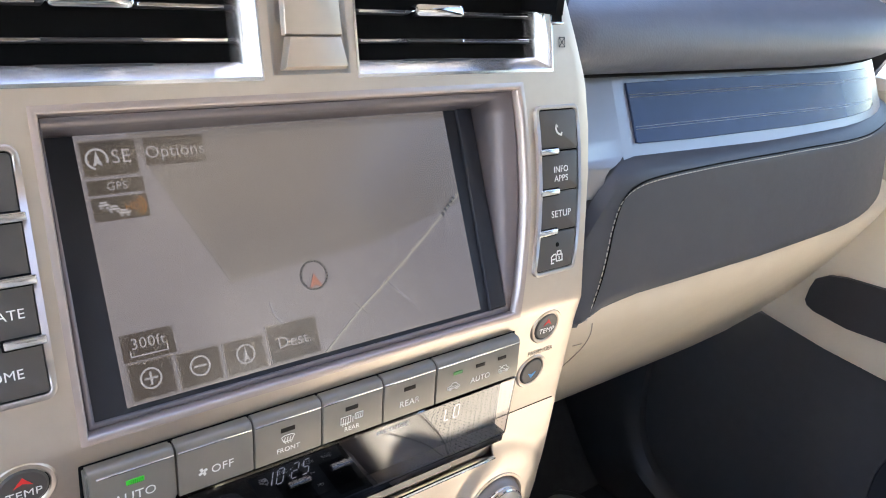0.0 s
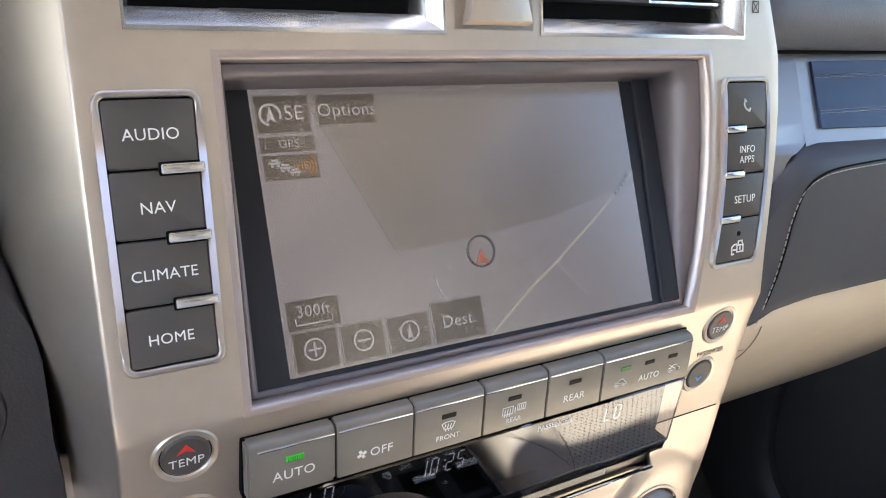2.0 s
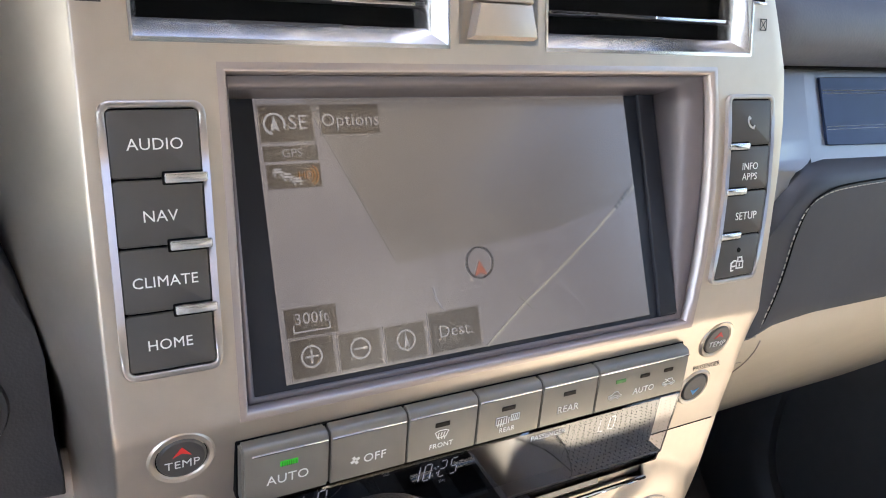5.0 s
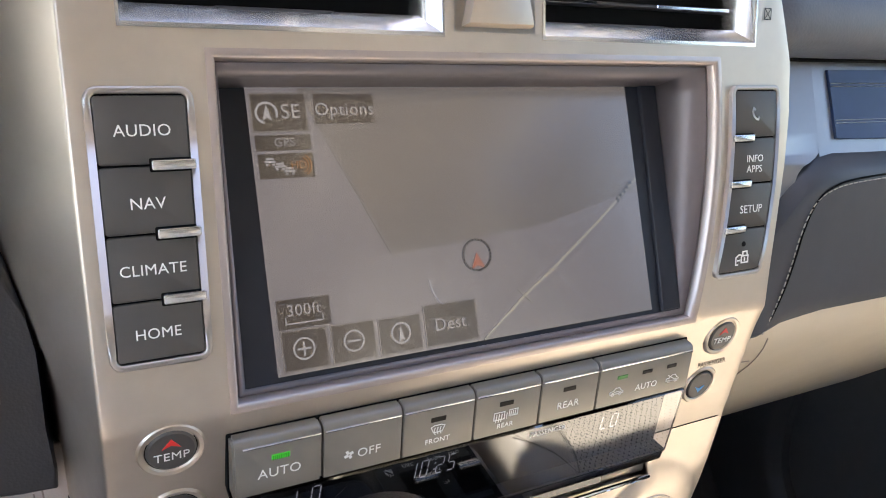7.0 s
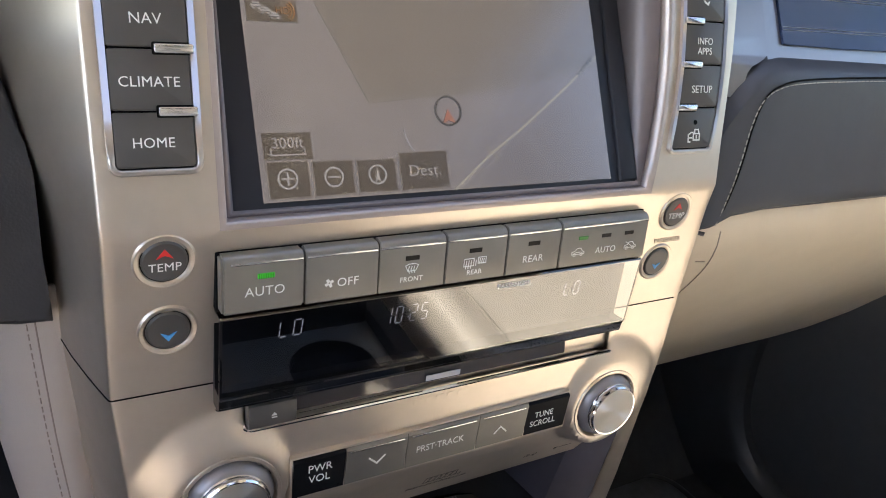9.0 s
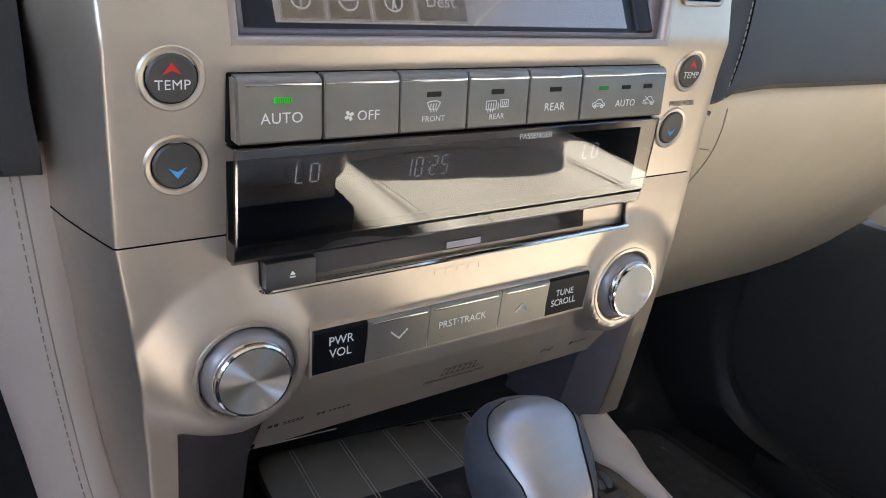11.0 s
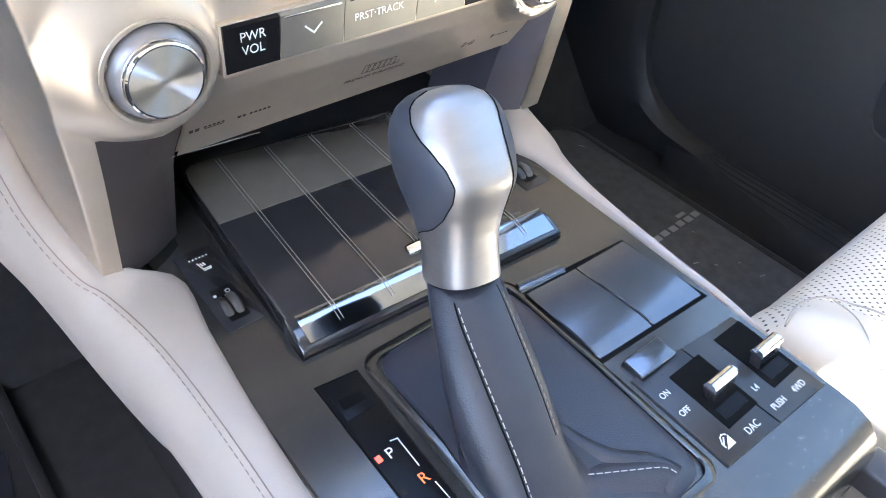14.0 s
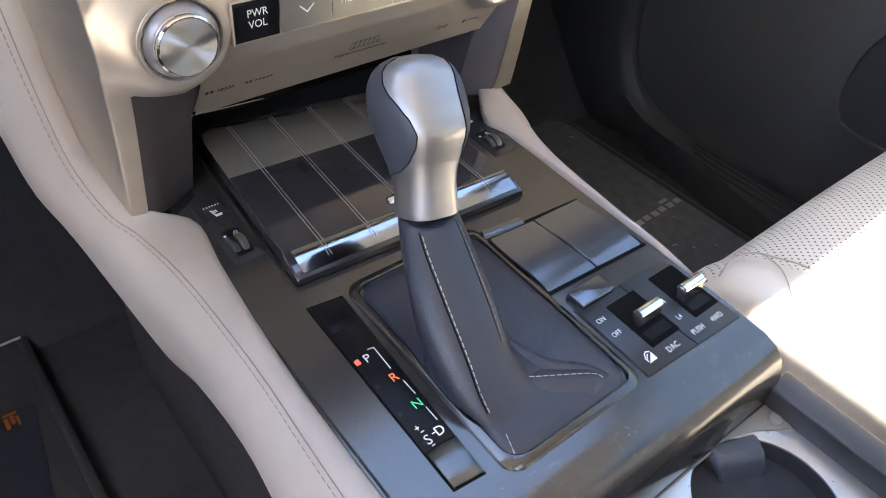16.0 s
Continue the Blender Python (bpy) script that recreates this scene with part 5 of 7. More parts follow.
# how far the side towards the driver reaches: a ledge above the neck, then a flat sloping top
KREAR = [(0.0, 0.0163), (0.012, 0.0163), (0.022, 0.0171), (0.030, 0.0193), (0.037, 0.0226), (0.0425, 0.0252), (0.0458, 0.0262), (0.0490, 0.0260), (0.0540, 0.0246), (0.0620, 0.0215), (0.0700, 0.0176), (0.0770, 0.0135), (0.0815, 0.0095), (0.0838, 0.0055), (0.0846, 0.0003)]


def knob_pt(h, hx, hy, oy, a, grow=0.0):
    c, s = math.cos(a), math.sin(a)
    e = 2.35 if s > 0 else 2.7
    if s < 0:
        hy = lerp_table(KREAR, h)
    return KM @ Vector(((hx + grow) * math.copysign(abs(c) ** (2 / e), c), oy + (hy + grow) * math.copysign(abs(s) ** (2 / e), s), h))


def knob_at(h):
    for k, l in zip(KN, KN[1:]):
        if h <= l[0]:
            t = (h - k[0]) / (l[0] - k[0])
            return tuple(k[i] + (l[i] - k[i]) * t for i in range(1, 4))
    return KN[-1][1:]


# the satin metal wraps the neck and narrows to a tongue over the back and top of the head
WRAP = [(0.0, 180), (0.0190, 180), (0.0200, 150), (0.0225, 112), (0.0265, 82), (0.032, 60), (0.040, 45), (0.047, 41), (0.055, 46), (0.062, 58), (0.068, 73), (0.073, 84), (0.0785, 92), (0.0846, 95)]
WRAP_R = [(0.0, 180), (0.0190, 180), (0.0210, 130), (0.0240, 84), (0.028, 52), (0.035, 34), (0.045, 25), (0.056, 22), (0.064, 23), (0.0705, 28), (0.078, 44), (0.0846, 72)]


def right_half(h):
    """The insert is a little narrower towards the passenger."""
    return lerp_table(WRAP_R, h)


def knob_piece(metal):
    bm = bmesh.new()
    hs = [KNOB_H * i / 72 for i in range(73)]
    for i in range(72):
        h0, h1 = hs[i], hs[i + 1]
        for j in range(40):
            quad = []
            for h, jj in ((h0, j), (h0, j + 1), (h1, j + 1), (h1, j)):
                w = lerp_table(WRAP, h)
                if metal:
                    ang = -90 - w + (w + right_half(h)) * jj / 40
                else:
                    ang = -90 + right_half(h) + (360 - w - right_half(h)) * jj / 40
                hx, hy, oy = knob_at(h)
                quad.append(knob_pt(h, hx, hy, oy, radians(ang), 0.0 if metal else 0.0004))
            if (quad[0] - quad[1]).length < 1e-6 and (quad[2] - quad[3]).length < 1e-6:
                continue
            if not metal and lerp_table(WRAP, h1) > 179:
                continue
            bm.faces.new([bm.verts.new(q) for q in quad])
    bmesh.ops.remove_doubles(bm, verts=bm.verts, dist=0.00002)
    bmesh.ops.recalc_face_normals(bm, faces=bm.faces)
    return bm


part("knob_insert", knob_piece(True), KNOBMETAL, sel, "brushed satin metal insert")
part("knob_grip", knob_piece(False), GRIP, sel, "dark smooth leather grip")
for sg in (-1, 1):
    ln = []
    for i in range(40):
        h = 0.021 + (0.0835 - 0.021) * i / 39
        hx, hy, oy = knob_at(h)
        ln.append(knob_pt(h, hx, hy, oy, radians(-90 - lerp_table(WRAP, h) if sg < 0 else -90 + right_half(h)), 0.0002))
    part("knob_seam", tube(ln, 0.00035, 5), GAP, sel)
part("neck_gap", lathe([(0.0155, -0.0012), (0.0162, -0.0006), (0.0158, 0.0004)], KM, 40), GAP, sel)

# gear position strip
ind = thing("gear_indicator", deck_at(-0.068, -0.125), "gloss black gear position strip with coloured letters", "gear indicator")
IX = [(-0.0795, -0.1945), (-0.0598, -0.1965), (-0.0540, -0.0575), (-0.0775, -0.0545)]


def dk(pts):
    return [(x, (y + 0.2) / math.cos(_d)) for x, y in pts]


part("tray", plate(dk(IX), -0.002, 0.0005, DECKM, 0.0003), GAP, ind)
part("strip", plate(dk([(-0.0785, -0.1702), (-0.0590, -0.1710), (-0.0550, -0.0590), (-0.0768, -0.0562)]), -0.001, 0.0012, DECKM, 0.0004), CAPBLACK, ind)
part("release_cover", plate(dk([(-0.0788, -0.1937), (-0.0605, -0.1956), (-0.0592, -0.1716), (-0.0783, -0.1708)]), -0.001, 0.0022, DECKM, 0.0009), DECK, ind, "satin shift lock cover")
part("key_slot", plate(dk([(-0.0750, -0.0800), (-0.0590, -0.0800), (-0.0570, -0.0640), (-0.0748, -0.0625)]), 0.0008, 0.0014, DECKM, 0.0001), CAPBLACK, ind)
part("key_slot", plate(dk([(-0.0730, -0.0745), (-0.0605, -0.0750), (-0.0602, -0.0690), (-0.0728, -0.0680)]), 0.0012, 0.00155, DECKM), GAP, ind)
ORANGE = material("orange_letter", (0.5, 0.11, 0.04), 0.5, emit=(0.9, 0.2, 0.05), strength=0.06)
GREEN = material("green_letter", (0.05, 0.4, 0.2), 0.5, emit=(0.05, 0.6, 0.25), strength=0.06)
REDLED = material("red_lamp", (0.8, 0.05, 0.04), 0.4, emit=(1.0, 0.05, 0.03), strength=0.22)
for body, x, y, mat, size in (("P", -0.0682, -0.1040, WHITE, 0.0078), ("R", -0.0634, -0.1226, ORANGE, 0.0078), ("N", -0.0632, -0.1434, GREEN, 0.0078), ("D", -0.0635, -0.1630, WHITE, 0.0078), ("S", -0.0718, -0.1640, WHITE, 0.0082), ("+", -0.0724, -0.1555, WHITE, 0.0060)):
    part("gear_letter", lettering(body, size, DT(x - 0.0006, y - 0.0012, 0.0013), 0.00005), mat, ind)
part("gear_mark", strokes([[(-0.0650, -0.1000), (-0.0615, -0.1008), (-0.0620, -0.1175)], [(-0.0610, -0.1285), (-0.0608, -0.1385)], [(-0.0612, -0.1490), (-0.0612, -0.1580)], [(-0.0685, -0.1635), (-0.0670, -0.1635)], [(-0.0727, -0.1595), (-0.0712, -0.1595)], [(-0.0727, -0.1690), (-0.0712, -0.1690)]], 0.0006, DECKM @ Matrix.Translation((0, 0.2, 0.0013)), 0.00004), WHITE, ind)
part("lamp", box(-0.0014, -0.0018, 0, 0.0014, 0.0018, 0.0003, 0.0001, 1, DT(-0.0749, -0.1046, 0.0012)), REDLED, ind, "lit red lamp")
for y in (-0.1240, -0.1448, -0.1655):
    part("lamp", box(-0.0010, -0.0013, 0, 0.0010, 0.0013, 0.0003, 0.0001, 1, DT(-0.0752, y, 0.0012)), LED_OFF, ind)

# blank covers to the right of the lever
blank = thing("console_cover", deck_at(0.097, -0.1), "two dark satin blank covers with a thin gap between", "console cover")


part("gap", plate(dk([(0.0525, -0.1285), (0.1425, -0.1320), (0.1360, -0.0712), (0.0500, -0.0660)]), -0.001, 0.0004, DECKM), GAP, blank)


def rolled_cover(name, quad, roll, rise=0.0030):
    """A slab whose rear edge rolls down; quad: rear two corners, then front two."""
    (ax, ay), (bx, by_), (cx, cy), (dx, dy) = quad
    rows = []
    for t, n in ((1.0, rise - 0.0006), (0.985, rise), (0.55, rise), (0.35, rise - 0.0002 * roll), (0.2, rise - 0.0007 * roll), (0.09, rise - 0.0016 * roll), (0.02, rise - 0.0026 * roll), (0.0, -0.001)):
        l = (ax + (dx - ax) * t, ay + (dy - ay) * t)
        r = (bx + (cx - bx) * t, by_ + (cy - by_) * t)
        row = [(l[0], l[1], -0.001), (l[0], l[1], n - 0.0006), (l[0] + 0.0006, l[1], n), (r[0] - 0.0006, r[1], n), (r[0], r[1], n - 0.0006), (r[0], r[1], -0.001)]
        rows.append([DECKM @ Vector((x, (y + 0.2) / math.cos(_d), max(n2, -0.001))) for x, y, n2 in row])
    return part(name, loft(rows), COVER, blank)


rolled_cover("cover", [(0.0540, -0.1268), (0.0967, -0.1285), (0.0905, -0.0728), (0.0520, -0.0705)], 1.0)
rolled_cover("cover", [(0.0976, -0.1285), (0.1405, -0.1305), (0.1335, -0.0735), (0.0914, -0.0728)], 1.0)
rolled_cover("small_cover", [(0.0500, -0.0690), (0.0855, -0.0715), (0.0850, -0.0650), (0.0530, -0.0615)], 0.8, 0.0026)

# drive mode switches
sw = thing("drive_switch_panel", deck_at(0.1, -0.175), "dark switch panel with two chrome-tipped toggles and white legends", "switch panel")
part("plate", plate(dk([(0.0570, -0.2058), (0.1420, -0.2090), (0.1400, -0.1500), (0.0950, -0.1480), (0.0940, -0.1465), (0.0567, -0.1450)]), -0.001, 0.0014, DECKM, 0.0005), SWITCHES, sw)
part("seam", strokes([[(0.0958, -0.1480), (0.1000, -0.2074)]], 0.0007, DECKM @ Matrix.Translation((0, 0.2, 0.0015)), 0.0001), GAP, sw)
part("push_cap", plate(rrect(0.0605, (-0.1490 + 0.2), 0.0895, (-0.1345 + 0.2), 0.0015), -0.001, 0.0046, DECKM, 0.0013, 3), COVER, sw, "dark satin blank push cap")


def toggle(x0, x1, y0, y1, tx, ty):
    part("well", plate(rrect(x0, y0 + 0.2, x1, y1 + 0.2, 0.0006), 0.0005, 0.0018, DECKM), GAP, sw)
    part("well_floor", plate(rrect(x0 + 0.003, y0 + 0.204, x1 - 0.003, y0 + 0.211, 0.0006), 0.0012, 0.0020, DECKM), CAPBLACK, sw)
    t = part("toggle", loft([[DT(tx, ty, 0.0) @ Vector(p) for p in r] for r in (
        [(-0.0095, -0.0030, -0.002), (0.0095, -0.0030, -0.002), (0.0095, 0.0030, -0.002), (-0.0095, 0.0030, -0.002)],
        [(-0.0100, 0.0000, 0.009), (0.0100, 0.0000, 0.009), (0.0100, 0.0060, 0.009), (-0.0100, 0.0060, 0.009)])]), LIDBLACK, sw)
    c = loft([[DT(tx, ty, 0.0) @ Vector((x, 0.0030 + 0.0037 * math.cos(2 * math.pi * i / 20), 0.0100 + 0.0033 * math.sin(2 * math.pi * i / 20))) for i in range(20)] for x in (-0.0094, -0.0098, 0.0098, 0.0094)])
    part("toggle_tip", c, CHROME, t, "bright metal tip")


toggle(0.0745, 0.1005, -0.1935, -0.1555, 0.0886, -0.1779)
toggle(0.1165, 0.1405, -0.1935, -0.1545, 0.1290, -0.1797)
for body, size, x, y in (("ON", 0.0042, 0.0640, -0.1612), ("OFF", 0.0042, 0.0644, -0.1737), ("DAC", 0.0048, 0.0855, -0.2000), ("L4", 0.0042, 0.1079, -0.1872), ("H4", 0.0042, 0.1080, -0.1730), ("PUSH", 0.0045, 0.1098, -0.2003), ("4WD", 0.0045, 0.1285, -0.2006)):
    part("legend", lettering(body, size * 1.2, DT(x, y, 0.0016), 0.00005, 1.0, squeeze=0.88), WHITE, sw)
part("legend", plate([(-0.0032, -0.0026), (0.0036, -0.0026), (0.0036, 0.0030)], 0, 0.00012, DT(0.0672, -0.1975, 0.0015)), WHITE, sw)
part("legend", strokes([[(-0.003, -0.0012), (-0.003, 0.0012), (-0.001, 0.0038), (0.0008, 0.0046), (0.0028, 0.0036)], [(-0.0022, 0.0006), (0.0004, 0.0028)]], 0.0007, DT(0.0672, -0.1975, 0.0016)), WHITE, sw)

# cup holder
cup = thing("cup_holder", (0.09, -0.32, 0.45), "grey satin cup holder tray with round well and folding grip", "cup holder")
CZ = 0.470
holes = circle(0.0820, -0.2890, 0.0435, 48)
sq = []
for i in range(48):
    a = 2 * math.pi * i / 48
    c, s = math.cos(a), math.sin(a)
    k = min((0.0640 if c > 0 else 0.190) / max(abs(c), 1e-6), (0.0415 if s > 0 else 0.18) / max(abs(s), 1e-6))
    sq.append((0.0820 + k * c, -0.2890 + k * s))
part("tray", ring_plate(sq, holes, CZ - 0.004, CZ, Matrix.Identity(4), 0.0012), SILVER, cup)
part("well", lathe([(0.0437, 0.0), (0.0428, -0.002), (0.0420, -0.02), (0.0410, -0.065), (0.039, -0.068), (0.0, -0.068)], Matrix.Translation((0.0820, -0.2890, CZ - 0.001)), 48), PLASTIC, cup)
grip_rings = []
for h, quad in ((-0.055, ((0.0890, -0.2700), (0.0930, -0.2690), (0.0930, -0.2740), (0.0890, -0.2740))), (-0.030, ((0.0860, -0.2560), (0.1060, -0.2580), (0.1010, -0.2790), (0.0850, -0.2700))), (-0.006, ((0.0830, -0.2450), (0.1170, -0.2560), (0.1080, -0.2740), (0.0800, -0.2590))), (0.0010, ((0.0850, -0.2455), (0.1165, -0.2570), (0.1110, -0.2680), (0.0850, -0.2560))), (0.0022, ((0.0870, -0.2465), (0.1150, -0.2575), (0.1120, -0.2640), (0.0870, -0.2530)))):
    grip_rings.append([Vector((x, y, CZ + h)) for x, y in quad])
bm = loft(grip_rings)
bmesh.ops.bevel(bm, geom=[e for e in bm.edges if e.calc_face_angle(0) > 0.3], offset=0.0010, segments=2, affect="EDGES")
part("grip", bm, GRIP, cup, "dark folding grip")
part("tray_corner", plate([(-0.1, -0.2478), (0.1455, -0.2478), (0.1455, -0.2640), (0.138, -0.2690), (0.120, -0.2565), (0.100, -0.2485)], CZ - 0.003, CZ + 0.0010, Matrix.Identity(4), 0.0004), LINE, cup)
part("stud", lathe([(0.0, 0.002), (0.004, 0.0018), (0.005, 0.0)], Matrix.Translation((0.136, -0.2590, CZ + 0.001)), 20), LINE, cup)
part("side_rail", box(0.1410, -0.60, 0.440, 0.1630, -0.2440, 0.4870, 0.0025, 3), RAIL, cup, "dark brown-grey side rail")
part("side_rail", box(-0.1080, -0.60, 0.440, -0.0950, -0.2475, 0.4860, 0.002), PLASTIC, cup, "dark side rail")
arm = thing("armrest", (0.02, -0.6, 0.44), "cream leather console armrest with padded lid and dark base", "armrest")
part("base", box(-0.100, -0.86, 0.44, 0.140, -0.350, 0.541, 0.004), PLASTIC, arm, "dark console base")
part("body", box(-0.090, -0.86, 0.541, 0.128, -0.372, 0.566, 0.004), PALE, arm, "cream leather body")
part("lid", box(-0.095, -0.86, 0.566, 0.131, -0.352, 0.608, 0.016, 5), PALE, arm, "cream padded lid")


# padded console flanks
def flank(name, label, rows, side, sewn=True):
    b = thing(name, rows[0][0], label, "console pad", "console pads")
    rings = []
    n = 40
    cols = len(rows[0])
    lines = [spline([r[k] for r in rows], n) for k in range(cols)]
    for i in range(n):
        rings.append(spline([lines[k][i] for k in range(cols)], 22))
    pad = part("pad", loft(rings, caps=False, closed=False), PADHIDE, b)
    thicken(pad, 0.004)
    seam = [r[8] for r in rings]
    up = Vector((0, 0, 0.0007))
    if not sewn:
        return
    part("stitching", stitches([p + up + Vector((side * 0.0032, 0, 0)) for p in seam], 0.0030, 0.0018, 0.00030), SEWN, pad)
    part("seam", tube([p + up * 0.3 for p in seam], 0.00035, 5), SEWN, pad)


L_ROWS = []
for y, x_in, z_in, seam, out, zt in ((-0.62, -0.106, 0.500, -0.128, -0.150, 0.502), (-0.30, -0.106, 0.512, -0.127, -0.149, 0.512), (-0.16, -0.107, 0.5185, -0.126, -0.1455, 0.5200), (-0.08, -0.1055, 0.5220, -0.1235, -0.1395, 0.5240), (0.0, -0.1005, 0.5260, -0.1265, -0.1425, 0.5280), (0.045, -0.0975, 0.5300, -0.1360, -0.1515, 0.5340)):
    L_ROWS.append([(x_in, y, z_in - 0.006), (x_in - 0.004, y, z_in + 0.002), (seam, y, zt), (out, y, zt - 0.022), (out + 0.002, y, zt - 0.055), (out + 0.012, y, zt - 0.10)])
for y, z, x_in, seam, out in ((0.074, 0.546, -0.126, -0.145, -0.160), (0.090, 0.575, -0.140, -0.154, -0.170), (0.094, 0.62, -0.146, -0.159, -0.176), (0.088, 0.68, -0.150, -0.164, -0.183), (0.082, 0.755, -0.152, -0.168, -0.190)):
    L_ROWS.append([(x_in, y - 0.012, z), (x_in - 0.003, y - 0.016, z), (seam, y - 0.016, z), (out, y + 0.002, z - 0.014), (out - 0.001, y + 0.03, z - 0.04), (out + 0.006, y + 0.08, z - 0.07)])
flank("console_pad", "pale cream leather pad along the console with a stitched seam", L_ROWS, -1)
R_ROWS = []
for y, x_in, z_in, seam, out, zt in ((-0.243, 0.1475, 0.4800, 0.1482, 0.1490, 0.4780), (-0.22, 0.1475, 0.500, 0.1490, 0.1510, 0.498), (-0.15, 0.1475, 0.5180, 0.1520, 0.1560, 0.5165), (-0.09, 0.1475, 0.5215, 0.1560, 0.1640, 0.5200), (-0.03, 0.1475, 0.5245, 0.1610, 0.1750, 0.5230), (0.015, 0.1450, 0.5280, 0.1655, 0.1850, 0.5280), (0.036, 0.141, 0.5330, 0.170, 0.191, 0.533)):
    R_ROWS.append([(x_in, y, z_in - 0.006), (x_in + 0.003, y, z_in + 0.002), (seam, y, zt), (out, y, zt - 0.022), (out - 0.002, y, zt - 0.055), (out - 0.012, y, zt - 0.10)])
for y, z, x_in, seam, out in ((0.080, 0.540, 0.158, 0.178, 0.196), (0.12, 0.56, 0.166, 0.182, 0.20), (0.17, 0.59, 0.170, 0.186, 0.205)):
    R_ROWS.append([(x_in, y - 0.012, z), (x_in + 0.003, y - 0.014, z + 0.002), (seam, y - 0.01, z), (out, y + 0.002, z - 0.02), (out, y + 0.02, z - 0.05), (out - 0.006, y + 0.05, z - 0.09)])
flank("console_pad", "pale cream leather pad along the console tapering rearwards", R_ROWS, 1, False)


# ---------------------------------------------------------------- dashboard, passenger side
dash = thing("dashboard", (0.3, 0.3, 0.6), "dashboard with dark grained pad, grey band and cream lower panel", "dashboard")
nose = [(0.30, 0.905), (0.095, 0.9085), (0.072, 0.9095), (0.060, 0.9125), (0.0515, 0.9200), (0.050, 0.9310), (0.055, 0.9440), (0.072, 0.9560), (0.10, 0.9630), (0.16, 0.9660), (0.28, 0.9640), (0.45, 0.955), (0.62, 0.942)]


def sweep_x(profile, xs, dy=lambda x: 0.0, dz=lambda x: 0.0, n=40):
    line = spline([(0, y, z) for y, z in profile], n)
    return loft([[(x, p.y + dy(x), p.z + dz(x)) for p in line] for x in xs], caps=False, closed=False)


def nose_in(x):
    t = max(0.0, 1 - (x - 0.163) / 0.028)
    return 0.028 * (1 - math.sqrt(max(0, 1 - t * t))) + max(0, x - 0.50) ** 2 * 1.1


xs_pad = [0.163 + 0.028 * (i / 8) ** 1.5 for i in range(9)] + [0.2 + 0.59 * i / 18 for i in range(1, 19)]
part("top_pad", sweep_x(nose, xs_pad, nose_in, lambda x: max(0, x - 0.45) * 0.02), NAVY, dash, "dark grained soft top pad")
# Unseen driver-side hood, added to block light from the stack's left cheek.
part("top_pad", sweep_x([(0.06, 0.860), (0.0, 0.885), (-0.02, 0.95), (-0.005, 1.005), (0.04, 1.025), (0.12, 1.025), (0.62, 0.955)], [-0.75, -0.50, -0.205]), NAVY, dash, "dark grained soft top pad")
part("top_pad", sweep_x([(0.14, 0.855), (0.15, 0.868), (0.20, 0.875), (0.3, 0.885), (0.62, 0.925)], [-0.75, -0.40, -0.156]), NAVY, dash, "dark grained soft top pad")
part("top_pad", sweep_x([(0.062, 0.985), (0.075, 0.9905), (0.1, 0.99), (0.2, 0.985), (0.62, 0.945)], [-0.150, 0.0, 0.155]), NAVY, dash, "dark grained soft top pad")
part("top_pad", loft([[(0.1575, 0.055, 0.90), (0.1575, 0.045, 0.955), (0.150, 0.06, 0.986), (0.150, 0.5, 0.96), (0.16, 0.5, 0.90)], [(0.166, 0.085, 0.90), (0.166, 0.066, 0.95), (0.164, 0.075, 0.972), (0.164, 0.5, 0.95), (0.17, 0.5, 0.90)]]), NAVY, dash, "dark grained soft top pad")
band = sweep_x([(0.095, 0.9085), (0.073, 0.9090), (0.0705, 0.9075), (0.0480, 0.8610), (0.0440, 0.8535), (0.060, 0.845)], [0.2292, 0.24] + [0.27 + 0.52 * i / 14 for i in range(15)], lambda x: max(0, x - 0.50) ** 2 * 1.1, n=30)
part("grey_band", band, BANDMAT, dash, "satin grey band")
FLANK = [(0.150, 0.023), (0.162, 0.026), (0.171, 0.030), (0.178, 0.036), (0.188, 0.043)]


def flank_rows(zs):
    """Rows of the surface that joins the bezel's cheek to the passenger side, its outer edge rounding the glovebox corner."""
    rows = []
    for z in zs:
        back = 0.44 * max(0.0, z - 0.858)
        ex, ey = lerp_table(CORNER_X, z), lerp_table(CORNER_Y, z)
        rows.append([Vector((x + (0.006 if z > 0.83 else 0.0), y + 0.10 * max(0.0, z - 0.82) + back * (x - 0.145) / 0.043, z)) for x, y in FLANK] + [Vector((ex, ey + back, z))])
    return rows


CORNER_X = [(0.830, 0.2066), (0.8424, 0.2077), (0.852, 0.2088), (0.856, 0.2115), (0.8590, 0.2185), (0.8606, 0.2270), (0.8612, 0.2300)]
CORNER_Y = [(0.830, 0.0430), (0.8590, 0.0430), (0.8612, 0.0470)]
part("grey_band", loft(flank_rows([0.8380 + 0.0240 * i / 12 for i in range(13)] + [0.866, 0.872, 0.880, 0.890, 0.900, 0.910]), caps=False, closed=False), BANDMAT, dash, "satin grey band")
part("leather_flank", loft(flank_rows([0.745 + 0.0925 * i / 12 for i in range(13)]), caps=False, closed=False), SOFT, dash, "dark leather flank beside the glovebox")
# Black cord paints the shadow line below the edge of the top pad.
part("pad_shadow_line", tube([(x, 0.0665 + nose_in(x) * 0.4 + max(0, x - 0.50) ** 2 * 0.66, 0.9092 + max(0, x - 0.45) * 0.02) for x in [0.180 + 0.01 * i for i in range(61)]], 0.0011, 6), GAP, dash)
inlay = thing("dash_inlay", (0.43, 0.06, 0.866), "gloss black dash inlay coloured with sky reflection, pale double lines", "trim panel")
_bl = math.atan2(0.0225, 0.0465)
